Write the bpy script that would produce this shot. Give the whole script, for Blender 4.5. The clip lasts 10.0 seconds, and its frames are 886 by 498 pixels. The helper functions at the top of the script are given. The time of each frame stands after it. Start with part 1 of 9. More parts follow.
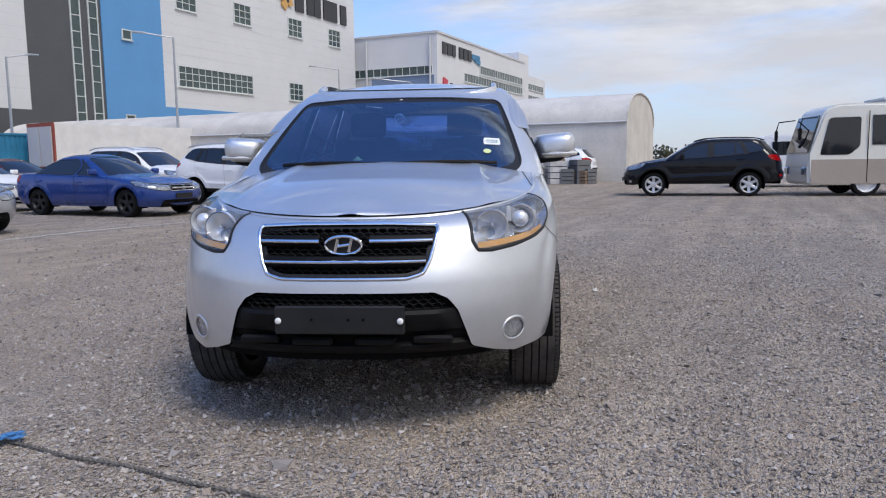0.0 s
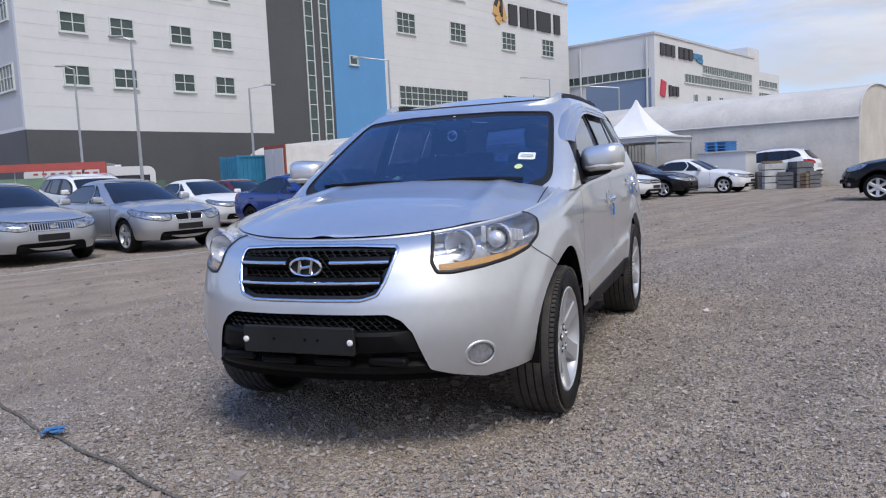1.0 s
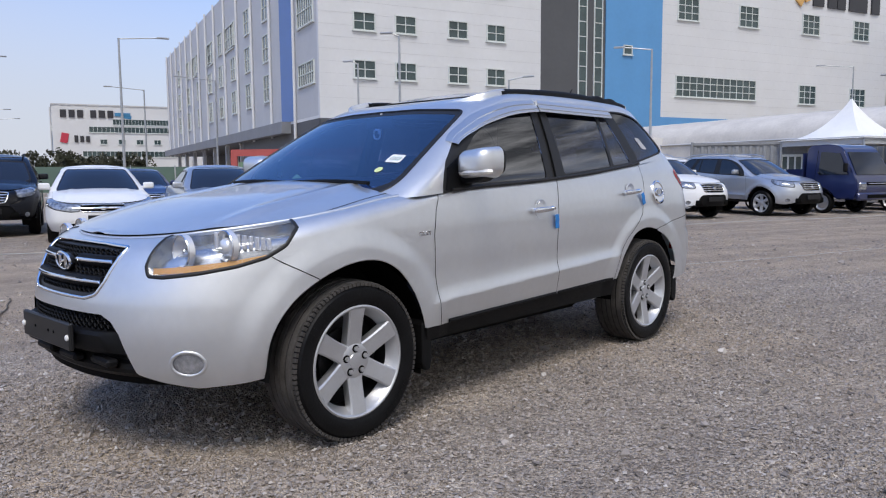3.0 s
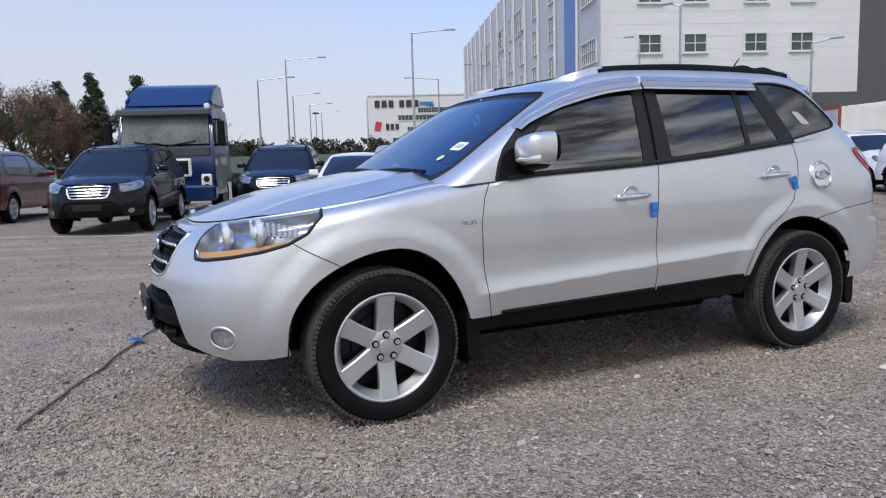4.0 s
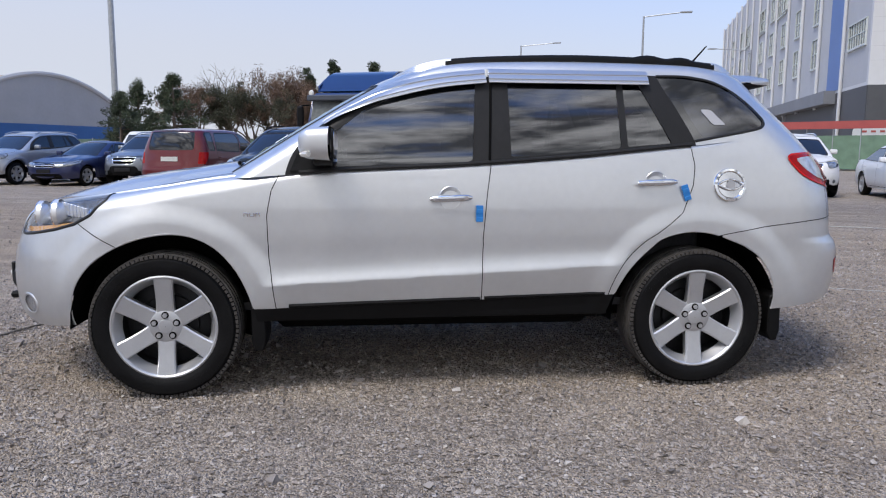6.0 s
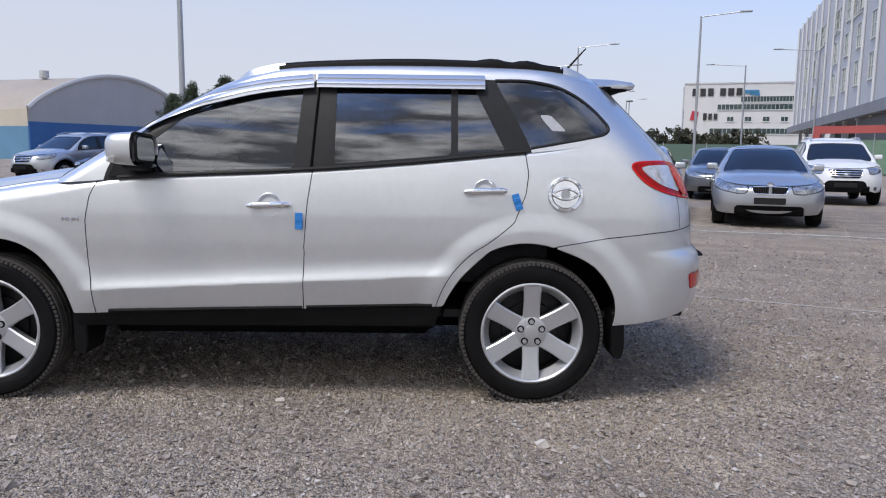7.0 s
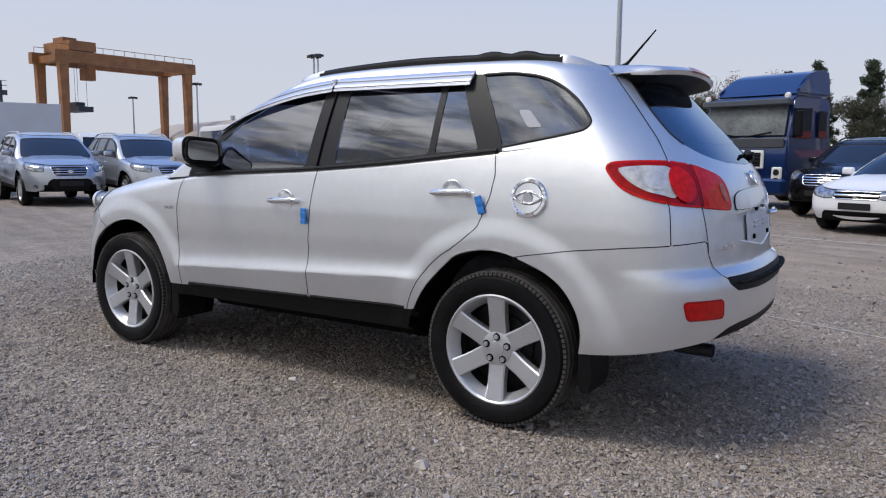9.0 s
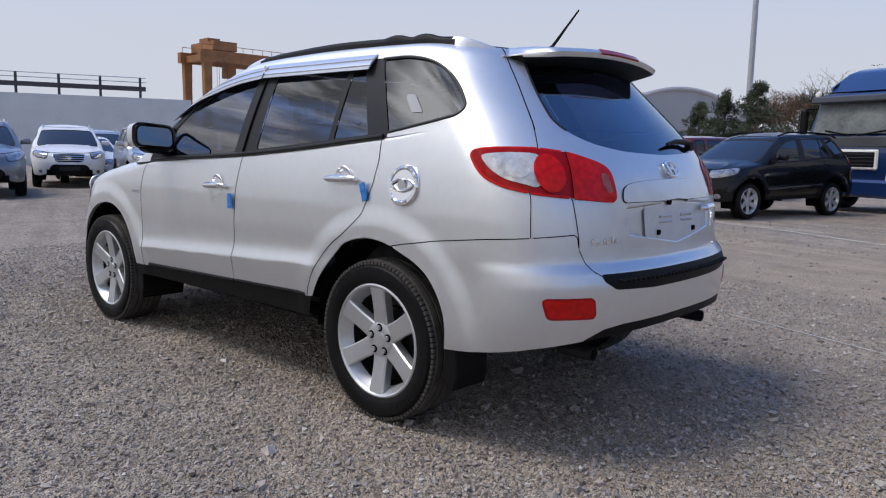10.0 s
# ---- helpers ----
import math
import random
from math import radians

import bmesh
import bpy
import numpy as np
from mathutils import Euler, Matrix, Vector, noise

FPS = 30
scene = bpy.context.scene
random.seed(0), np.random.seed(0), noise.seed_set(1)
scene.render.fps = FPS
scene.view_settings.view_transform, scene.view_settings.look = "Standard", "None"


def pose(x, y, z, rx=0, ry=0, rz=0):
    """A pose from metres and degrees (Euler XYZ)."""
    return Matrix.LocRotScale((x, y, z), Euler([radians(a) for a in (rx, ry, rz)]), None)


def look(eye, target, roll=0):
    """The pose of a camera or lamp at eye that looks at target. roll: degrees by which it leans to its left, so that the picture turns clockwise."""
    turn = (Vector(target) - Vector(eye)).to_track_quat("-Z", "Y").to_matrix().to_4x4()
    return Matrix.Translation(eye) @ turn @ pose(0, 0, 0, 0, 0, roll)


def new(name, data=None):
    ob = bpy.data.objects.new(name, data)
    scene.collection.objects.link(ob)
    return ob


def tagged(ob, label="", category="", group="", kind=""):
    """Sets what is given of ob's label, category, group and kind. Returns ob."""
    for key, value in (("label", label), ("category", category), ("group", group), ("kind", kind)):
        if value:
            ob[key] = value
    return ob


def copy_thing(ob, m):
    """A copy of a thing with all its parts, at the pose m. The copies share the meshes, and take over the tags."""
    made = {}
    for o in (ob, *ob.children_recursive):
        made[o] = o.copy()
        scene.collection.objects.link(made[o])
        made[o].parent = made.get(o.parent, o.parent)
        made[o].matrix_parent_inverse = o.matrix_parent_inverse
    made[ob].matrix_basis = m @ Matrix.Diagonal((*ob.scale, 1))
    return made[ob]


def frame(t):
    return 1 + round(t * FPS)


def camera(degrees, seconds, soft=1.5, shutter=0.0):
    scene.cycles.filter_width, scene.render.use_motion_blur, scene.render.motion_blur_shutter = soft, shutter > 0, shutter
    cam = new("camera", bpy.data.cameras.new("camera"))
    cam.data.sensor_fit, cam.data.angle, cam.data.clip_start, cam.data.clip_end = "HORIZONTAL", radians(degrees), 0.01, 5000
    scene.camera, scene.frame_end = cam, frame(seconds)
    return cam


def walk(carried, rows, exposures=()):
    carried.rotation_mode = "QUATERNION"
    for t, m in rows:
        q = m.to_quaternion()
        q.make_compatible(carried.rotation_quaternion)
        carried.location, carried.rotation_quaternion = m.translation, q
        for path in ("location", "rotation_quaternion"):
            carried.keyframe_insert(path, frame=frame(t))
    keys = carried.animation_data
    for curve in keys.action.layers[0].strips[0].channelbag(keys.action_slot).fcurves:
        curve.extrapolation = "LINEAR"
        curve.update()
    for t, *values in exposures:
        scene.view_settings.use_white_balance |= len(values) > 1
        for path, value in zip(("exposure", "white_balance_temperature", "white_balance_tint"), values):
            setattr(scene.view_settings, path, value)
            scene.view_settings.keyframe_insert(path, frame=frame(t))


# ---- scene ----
cam = camera(61.6, 10.0, soft=1.15)
PATH = [
    (0, (0.642, -3.872, 1.163), (0.486, -1.892, 0.927), -0.8),
    (0.5, (1.106, -3.723, 1.161), (0.595, -1.802, 0.942), -2.0),
    (1, (1.678, -3.576, 1.18), (0.949, -1.724, 0.985), -2.6),
    (1.5, (2.194, -3.313, 1.17), (1.382, -1.495, 0.983), -1.1),
    (2, (2.678, -2.993, 1.166), (1.698, -1.259, 0.982), -1.6),
    (2.5, (3.078, -2.577, 1.175), (1.927, -0.951, 0.996), 0.3),
    (3, (3.416, -2.135, 1.187), (2.061, -0.677, 0.988), -0.4),
    (3.2, (3.578, -1.939, 1.198), (2.071, -0.64, 0.998), -0.5),
    (4.3, (4.191, -0.862, 1.205), (2.342, -0.142, 0.955), -1.0),
    (4.5, (4.272, -0.659, 1.206), (2.400, -0.003, 0.952), 0.0),
    (5, (4.411, -0.078, 1.211), (2.507, 0.481, 0.962), 1.0),
    (5.2, (4.478, 0.156, 1.185), (2.541, 0.588, 0.939), 0.5),
    (6.3, (4.595, 1.332, 1.244), (2.619, 1.487, 0.976), 0.6),
    (6.5, (4.616, 1.587, 1.25), (2.636, 1.698, 0.985), 0.7),
    (7, (4.539, 2.203, 1.26), (2.557, 2.229, 0.996), 0.7),
    (7.5, (4.465, 2.77, 1.258), (2.514, 2.42, 0.994), -0.5),
    (8, (4.283, 3.281, 1.247), (2.428, 2.584, 0.983), -1.8),
    (8.5, (4.093, 3.81, 1.243), (2.345, 2.872, 0.991), -1.5),
    (9, (3.822, 4.279, 1.232), (2.15, 3.21, 0.982), 0.5),
    (9.5, (3.477, 4.719, 1.238), (1.874, 3.548, 0.994), 1.3),
    (10, (3.103, 5.077, 1.198), (1.634, 3.746, 0.936), 1.2),
]
walk(cam, [(t, look(eye, target, roll)) for t, eye, target, roll in PATH], [(0.0, 0.12, 6830, 10), (3.0, 0.14, 6800, 10), (5.0, 0.22, 6800, 10), (7.0, 0.20, 6830, 10), (10.0, 0.06, 6880, 10)])

# ---------------------------------------------------------------- light
SUN_WAY = Vector((0.35, -0.40, 0.85)).normalized()
elev = math.asin(SUN_WAY.z)
sun = new("sun", bpy.data.lights.new("sun", "SUN"))
sun.data.energy, sun.data.angle, sun.data.color = 2.0, radians(22), (1.0, 0.95, 0.88)
sun.matrix_world = look((30, -30, 30), Vector((30, -30, 30)) - SUN_WAY)

world = bpy.data.worlds.new("sky")
scene.world = world
world.use_nodes = True
wn, wl = world.node_tree.nodes, world.node_tree.links
wn.clear()
w_out = wn.new("ShaderNodeOutputWorld")
w_bg = wn.new("ShaderNodeBackground")
w_sky = wn.new("ShaderNodeTexSky")
w_sky.sky_type, w_sky.sun_disc = "NISHITA", False
w_sky.sun_elevation, w_sky.sun_rotation = elev, math.atan2(SUN_WAY.x, SUN_WAY.y)
w_sky.dust_density, w_sky.air_density = 0.9, 1.0
w_sky.ozone_density = 2.0
w_co = wn.new("ShaderNodeTexCoord")
w_map = wn.new("ShaderNodeMapping")
w_map.inputs["Scale"].default_value = (1.3, 2.4, 6.5)
w_noise = wn.new("ShaderNodeTexNoise")
w_noise.inputs["Scale"].default_value, w_noise.inputs["Detail"].default_value, w_noise.inputs["Roughness"].default_value = 1.7, 7, 0.55
w_noise.inputs["Distortion"].default_value = 0.5
w_sep = wn.new("ShaderNodeSeparateXYZ")
wl.new(w_co.outputs["Generated"], w_sep.inputs[0])


def w_math(op, a, b, c=None):
    """A small sum for the sky; each value is a number or a socket."""
    q = wn.new("ShaderNodeMath")
    q.operation = op
    for i, v in enumerate((a, b, c)):
        if isinstance(v, (int, float)):
            q.inputs[i].default_value = v
        elif v is not None:
            wl.new(v, q.inputs[i])
    return q.outputs[0]


def w_range(src, a, b, c, d):
    q = wn.new("ShaderNodeMapRange")
    q.interpolation_type = "SMOOTHSTEP"
    for key, v in (("From Min", a), ("From Max", b), ("To Min", c), ("To Max", d)):
        q.inputs[key].default_value = v
    wl.new(src, q.inputs["Value"])
    return q.outputs["Result"]


# broken cloud, thicker to the east, over blue; pale haze low down, thickest to the west
w_n2 = wn.new("ShaderNodeTexNoise")
w_n2.inputs["Scale"].default_value, w_n2.inputs["Detail"].default_value, w_n2.inputs["Roughness"].default_value = 2.6, 7, 0.6
wl.new(w_co.outputs["Generated"], w_map.inputs["Vector"])
wl.new(w_map.outputs["Vector"], w_noise.inputs["Vector"])
wl.new(w_map.outputs["Vector"], w_n2.inputs["Vector"])
w_bias = w_math("MULTIPLY_ADD", w_sep.outputs["X"], 0.33, w_range(w_sep.outputs["Z"], 0.40, 0.80, 0.0, -0.11))
w_cover = w_range(w_math("ADD", w_bias, w_noise.outputs["Fac"]), 0.40, 0.68, 0.0, 1.0)
w_r2 = wn.new("ShaderNodeValToRGB")
w_r2.color_ramp.elements[0].position, w_r2.color_ramp.elements[0].color = 0.43, (1.9, 2.05, 2.4, 1)
w_r2.color_ramp.elements[1].position, w_r2.color_ramp.elements[1].color = 0.62, (11.0, 11.4, 12.3, 1)
wl.new(w_n2.outputs["Fac"], w_r2.inputs["Fac"])
w_blue = wn.new("ShaderNodeMix")
w_blue.data_type, w_blue.blend_type = "RGBA", "MULTIPLY"
w_blue.inputs["Factor"].default_value, w_blue.inputs["B"].default_value = 1.0, (1.15, 1.6, 2.35, 1)
wl.new(w_sky.outputs["Color"], w_blue.inputs["A"])
w_mix = wn.new("ShaderNodeMix")
w_mix.data_type = "RGBA"
wl.new(w_cover, w_mix.inputs["Factor"])
wl.new(w_blue.outputs["Result"], w_mix.inputs["A"])
# the cloud glows round the veiled sun
w_dot, w_glow = wn.new("ShaderNodeVectorMath"), wn.new("ShaderNodeVectorMath")
w_dot.operation, w_glow.operation = "DOT_PRODUCT", "SCALE"
w_dot.inputs[1].default_value = SUN_WAY
wl.new(w_co.outputs["Generated"], w_dot.inputs[0])
wl.new(w_r2.outputs["Color"], w_glow.inputs[0])
wl.new(w_math("MULTIPLY_ADD", w_math("POWER", w_math("MAXIMUM", w_dot.outputs["Value"], 0.0), 9.0), 1.6, 1.0), w_glow.inputs["Scale"])
w_soft = wn.new("ShaderNodeMix")
w_soft.data_type = "RGBA"
wl.new(w_range(w_sep.outputs["Z"], 0.10, 0.45, 0.15, 1.0), w_soft.inputs["Factor"])
w_soft.inputs["A"].default_value = (6.4, 6.8, 7.8, 1)
wl.new(w_glow.outputs["Vector"], w_soft.inputs["B"])
wl.new(w_soft.outputs["Result"], w_mix.inputs["B"])
w_low = w_math("MULTIPLY_ADD", w_sep.outputs["X"], 0.09, w_math("MULTIPLY_ADD", w_sep.outputs["Y"], 0.10, w_sep.outputs["Z"]))
w_hmix = wn.new("ShaderNodeMix")
w_hmix.data_type = "RGBA"
wl.new(w_range(w_low, -0.02, 0.42, 0.93, 0.0), w_hmix.inputs["Factor"])
wl.new(w_mix.outputs["Result"], w_hmix.inputs["A"])
w_hmix.inputs["B"].default_value = (5.8, 6.15, 7.15, 1)
wl.new(w_hmix.outputs["Result"], w_bg.inputs["Color"])
w_bg.inputs["Strength"].default_value = 0.097
wl.new(w_bg.outputs["Background"], w_out.inputs["Surface"])
scene.view_settings.exposure = 0.0

# ---------------------------------------------------------------- materials
MATS = {}


def mat(name, color, rough=0.5, metal=0.0, var=0.0, scale=8.0, bump=0.0, bscale=60.0, coat=0.0, spec=0.5, dark=None, rvar=0.0):
    """A surface: base colour with two scales of stain and grain, roughness variation and fine relief."""
    if name in MATS:
        return MATS[name]
    m = bpy.data.materials.new(name)
    m.use_nodes = True
    n, l = m.node_tree.nodes, m.node_tree.links
    b = n["Principled BSDF"]
    b.inputs["Roughness"].default_value, b.inputs["Metallic"].default_value = rough, metal
    b.inputs["Coat Weight"].default_value, b.inputs["Specular IOR Level"].default_value = coat, spec
    b.inputs["Coat Roughness"].default_value = 0.03
    b.inputs["Base Color"].default_value = (*color, 1)
    co = n.new("ShaderNodeTexCoord")
    if var:
        big, small, mix, mul = n.new("ShaderNodeTexNoise"), n.new("ShaderNodeTexNoise"), n.new("ShaderNodeMix"), n.new("ShaderNodeMath")
        big.inputs["Scale"].default_value, big.inputs["Detail"].default_value = scale, 5
        small.inputs["Scale"].default_value, small.inputs["Detail"].default_value = scale * 9, 4
        mul.operation = "MULTIPLY"
        mix.data_type = "RGBA"
        low = dark or tuple(c * (1 - var) for c in color)
        mix.inputs["A"].default_value, mix.inputs["B"].default_value = (*low, 1), (*[min(1, c * (1 + var * .6)) for c in color], 1)
        add = n.new("ShaderNodeMath")
        add.operation = "ADD"
        l.new(co.outputs["Object"], big.inputs["Vector"])
        l.new(co.outputs["Object"], small.inputs["Vector"])
        mul.inputs[1].default_value = 0.45
        l.new(small.outputs["Fac"], mul.inputs[0])
        l.new(big.outputs["Fac"], add.inputs[0])
        l.new(mul.outputs[0], add.inputs[1])
        ramp = n.new("ShaderNodeMapRange")
        ramp.inputs["From Min"].default_value, ramp.inputs["From Max"].default_value = 0.5, 0.95
        l.new(add.outputs[0], ramp.inputs["Value"])
        l.new(ramp.outputs["Result"], mix.inputs["Factor"])
        l.new(mix.outputs["Result"], b.inputs["Base Color"])
        if rvar:
            rr = n.new("ShaderNodeMapRange")
            rr.inputs["To Min"].default_value, rr.inputs["To Max"].default_value = max(0.02, rough - rvar), rough + rvar
            l.new(big.outputs["Fac"], rr.inputs["Value"])
            l.new(rr.outputs["Result"], b.inputs["Roughness"])
    if bump:
        t, bu = n.new("ShaderNodeTexNoise"), n.new("ShaderNodeBump")
        t.inputs["Scale"].default_value, t.inputs["Detail"].default_value = bscale, 5
        bu.inputs["Strength"].default_value, bu.inputs["Distance"].default_value = bump, 0.01
        l.new(co.outputs["Object"], t.inputs["Vector"])
        l.new(t.outputs["Fac"], bu.inputs["Height"])
        l.new(bu.outputs["Normal"], b.inputs["Normal"])
    MATS[name] = m
    return m


def paint(name, color, metal=0.0, rough=0.28, flake=0.0):
    """Car paint: base coat with fine metal flake under a clear coat, with a little dust."""
    if name in MATS:
        return MATS[name]
    m = mat(name, color, rough, metal, 0.05, 3.0, 0, coat=0.9 if metal else 0.45, rvar=0.03, spec=0.5 if metal else 0.12)
    m.node_tree.nodes["Principled BSDF"].inputs["Coat Roughness"].default_value = 0.025
    if flake:
        n, l = m.node_tree.nodes, m.node_tree.links
        b = n["Principled BSDF"]
        co, v, bu = n.new("ShaderNodeTexCoord"), n.new("ShaderNodeTexVoronoi"), n.new("ShaderNodeBump")
        v.inputs["Scale"].default_value = 900
        bu.inputs["Strength"].default_value, bu.inputs["Distance"].default_value = flake, 0.001
        l.new(co.outputs["Object"], v.inputs["Vector"])
        l.new(v.outputs["Color"], bu.inputs["Height"])
        l.new(bu.outputs["Normal"], b.inputs["Normal"])
    return m


def glass(name, tint, gloss=(.97, .98, 1.0), ior=1.5):
    """Thin tinted pane: a see-through tint with Fresnel gloss."""
    if name in MATS:
        return MATS[name]
    m = bpy.data.materials.new(name)
    m.use_nodes = True
    n, l = m.node_tree.nodes, m.node_tree.links
    n.remove(n["Principled BSDF"])
    tr, gl, fr, mx = n.new("ShaderNodeBsdfTransparent"), n.new("ShaderNodeBsdfGlossy"), n.new("ShaderNodeLayerWeight"), n.new("ShaderNodeMixShader")
    tr.inputs["Color"].default_value = (*tint, 1)
    gl.inputs["Roughness"].default_value, gl.inputs["Color"].default_value = 0.015, (*gloss, 1)
    f0 = ((ior - 1) / (ior + 1)) ** 2
    fr.inputs["Blend"].default_value = .5
    pw, ma = n.new("ShaderNodeMath"), n.new("ShaderNodeMath")
    pw.operation, ma.operation = "POWER", "MULTIPLY_ADD"
    pw.inputs[1].default_value = 5
    ma.inputs[1].default_value, ma.inputs[2].default_value = 1 - f0, f0
    l.new(fr.outputs["Facing"], pw.inputs[0])
    l.new(pw.outputs[0], ma.inputs[0])
    l.new(ma.outputs[0], mx.inputs["Fac"])
    l.new(tr.outputs["BSDF"], mx.inputs[1])
    l.new(gl.outputs["BSDF"], mx.inputs[2])
    l.new(mx.outputs["Shader"], n["Material Output"].inputs["Surface"])
    MATS[name] = m
    return m


SILVER = paint("silver_paint", (.73, .742, .75), 0.85, 0.42, 0.10)
BLACKPL = mat("black_plastic", (.0035, .0035, .004), .55, 0, .3, 6, .15, 220, rvar=.1, spec=.2)
TRIMBLK = mat("black_trim_gloss", (.020, .020, .021), .42, 0, .2, 5, spec=.25)
TREAD = mat("dusty_tyre_tread", (.075, .070, .066), .85, 0, .35, 14, .2, 120, spec=.2)
RUBBER = mat("tyre_rubber", (.0045, .0045, .005), .5, 0, .5, 9, .2, 90, rvar=.12, spec=.2)
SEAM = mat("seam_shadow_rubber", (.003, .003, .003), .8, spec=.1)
CHROME = mat("chrome", (.82, .83, .85), .07, 1.0)
ALLOY = mat("alloy_silver", (.60, .61, .63), .36, .7, .06, 12)
# dark metal; on wheel barrels it also holds the shade between the spokes
ALLOYDK = mat("dark_metal_barrel_shade", (.030, .030, .032), .5, .6, .3, 12)
GLASS_SIDE = glass("side_glass_tinted", (.10, .09, .11), (.97, .98, 1.0), 2.35)
# tint and gloss of these two panes carry the blue of the reflected sky
GLASS_REAR = glass("rear_glass_sky_blue", (.16, .24, .46), (.72, .86, 1.0), 2.9)
GLASS_WIND = glass("windscreen_glass_sky_blue", (.34, .50, .82), (.74, .87, 1.0), 3.0)
GLASS_CLR = glass("lamp_lens_clear", (.92, .93, .95), (.97, .98, 1.0), 1.45)
GLASS_RED = mat("red_lamp_lens", (.36, .003, .004), .12, 0, .35, 22, coat=.15, spec=.2)
LAMPRED2 = mat("red_lamp_bright", (.62, .008, .006), .15, 0, .3, 40, coat=.15, spec=.2)
AMBER = mat("amber_lens", (.72, .38, .13), .15, 0, .1, 10, coat=.5)
LAMPBOWL = mat("lamp_reflector", (.84, .85, .86), .25, .55)
LAMPDARK = mat("lamp_housing_chrome", (.56, .57, .58), .24, .85, .2, 30)
LAMPCLEAR = mat("clear_lamp_cell", (.68, .67, .65), .15, .4, .35, 26, coat=.4)
SEATCLOTH = mat("seat_dark_cloth", (.045, .045, .05), .85, 0, .3, 20)
DASH = mat("dashboard_vinyl", (.03, .03, .034), .6, 0, .2, 15)
WHITEPL = mat("white_plastic", (.8, .8, .78), .4, 0, .1, 9)
BLUETAG = mat("blue_tape", (.02, .22, .62), .5, 0, .15, 12)
PAPER = mat("white_paper", (.78, .80, .80), .7, 0, .08, 20)

import collections

# ---------------------------------------------------------------- building helpers
def thing(name, label, category, m=None, group="", kind=""):
    """A top-level empty that carries a thing's parts."""
    ob = tagged(new(name), label, category, group, kind)
    if m is not None:
        ob.matrix_basis = m
    return ob


def mesh(name, verts, faces, material, parent=None, label="", smooth_faces=True, normals=None):
    me = bpy.data.meshes.new(name)
    me.from_pydata([tuple(map(float, v)) for v in verts], [], [tuple(map(int, f)) for f in faces])
    for mm in material if isinstance(material, (list, tuple)) else (material,):
        me.materials.append(mm)
    me.polygons.foreach_set("use_smooth", [smooth_faces] * len(me.polygons))
    if normals is not None:
        me.normals_split_custom_set_from_vertices([tuple(map(float, v)) for v in normals])
    ob = new(name, me)
    if parent is not None:
        ob.parent = parent
    if label:
        ob["label"] = label
    return ob


def part(name, bm, material, parent=None, label="", smooth_angle=None):
    """Links a bmesh as one mesh object under a thing or a part."""
    bmesh.ops.recalc_face_normals(bm, faces=bm.faces)
    me = bpy.data.meshes.new(name)
    bm.to_mesh(me)
    bm.free()
    for mm in material if isinstance(material, (list, tuple)) else (material,):
        me.materials.append(mm)
    if smooth_angle:
        me.polygons.foreach_set("use_smooth", [True] * len(me.polygons))
        me.set_sharp_from_angle(angle=radians(smooth_angle))
    ob = new(name, me)
    if parent is not None:
        ob.parent = parent
    if label:
        ob["label"] = label
    return ob


def add_box(bm, c, s, bevel=0.0, m=None, seg=1):
    r = bmesh.ops.create_cube(bm, size=1.0)
    mm = Matrix.Translation(c) @ Matrix.Diagonal((*s, 1))
    if m is not None:
        mm = m @ mm
    bmesh.ops.transform(bm, matrix=mm, verts=r["verts"])
    if bevel:
        es = list({e for v in r["verts"] for e in v.link_edges})
        bmesh.ops.bevel(bm, geom=es, offset=bevel, segments=seg, affect="EDGES", profile=0.6)


def add_cyl(bm, c, r, depth, axis="z", seg=24, r2=None, cap=True, m=None):
    rr = bmesh.ops.create_cone(bm, cap_ends=cap, segments=seg, radius1=r, radius2=r if r2 is None else r2, depth=depth)
    turn = {"z": Matrix(), "x": Matrix.Rotation(radians(90), 4, "Y"), "y": Matrix.Rotation(radians(-90), 4, "X")}[axis]
    mm = Matrix.Translation(c) @ turn
    bmesh.ops.transform(bm, matrix=mm if m is None else m @ mm, verts=rr["verts"])


def add_tube(bm, pts, r, seg=8, closed=False):
    """A round bar along a line of points; r may be a list."""
    pts = [Vector([float(c) for c in p]) for p in pts]
    n = len(pts)
    rings = []
    up = None
    for i, p in enumerate(pts):
        a, b = (pts[i - 1] if i or closed else p), (pts[(i + 1) % n] if i < n - 1 or closed else p)
        d = (b - a).normalized()
        ref = Vector((0, 0, 1)) if abs(d.z) < 0.95 else Vector((1, 0, 0))
        s = d.cross(ref).normalized()
        t = s.cross(d)
        ri = float(r[i] if isinstance(r, (list, tuple)) else r)
        rings.append([bm.verts.new(p + ri * (math.cos(2 * math.pi * j / seg) * s + math.sin(2 * math.pi * j / seg) * t)) for j in range(seg)])
    for i in range(n if closed else n - 1):
        A, B = rings[i], rings[(i + 1) % n]
        for j in range(seg):
            bm.faces.new((A[j], A[(j + 1) % seg], B[(j + 1) % seg], B[j]))
    if not closed:
        bm.faces.new(rings[0]), bm.faces.new(rings[-1])


def add_prism(bm, poly, axis, a, b):
    """A flat polygon (two coordinates) swept from a to b along an axis."""
    def at(p, v):
        return {"x": (v, p[0], p[1]), "y": (p[0], v, p[1]), "z": (p[0], p[1], v)}[axis]
    A, B = [bm.verts.new(at(p, a)) for p in poly], [bm.verts.new(at(p, b)) for p in poly]
    bm.faces.new(A), bm.faces.new(B[::-1])
    for i in range(len(poly)):
        j = (i + 1) % len(poly)
        bm.faces.new((A[i], B[i], B[j], A[j]))


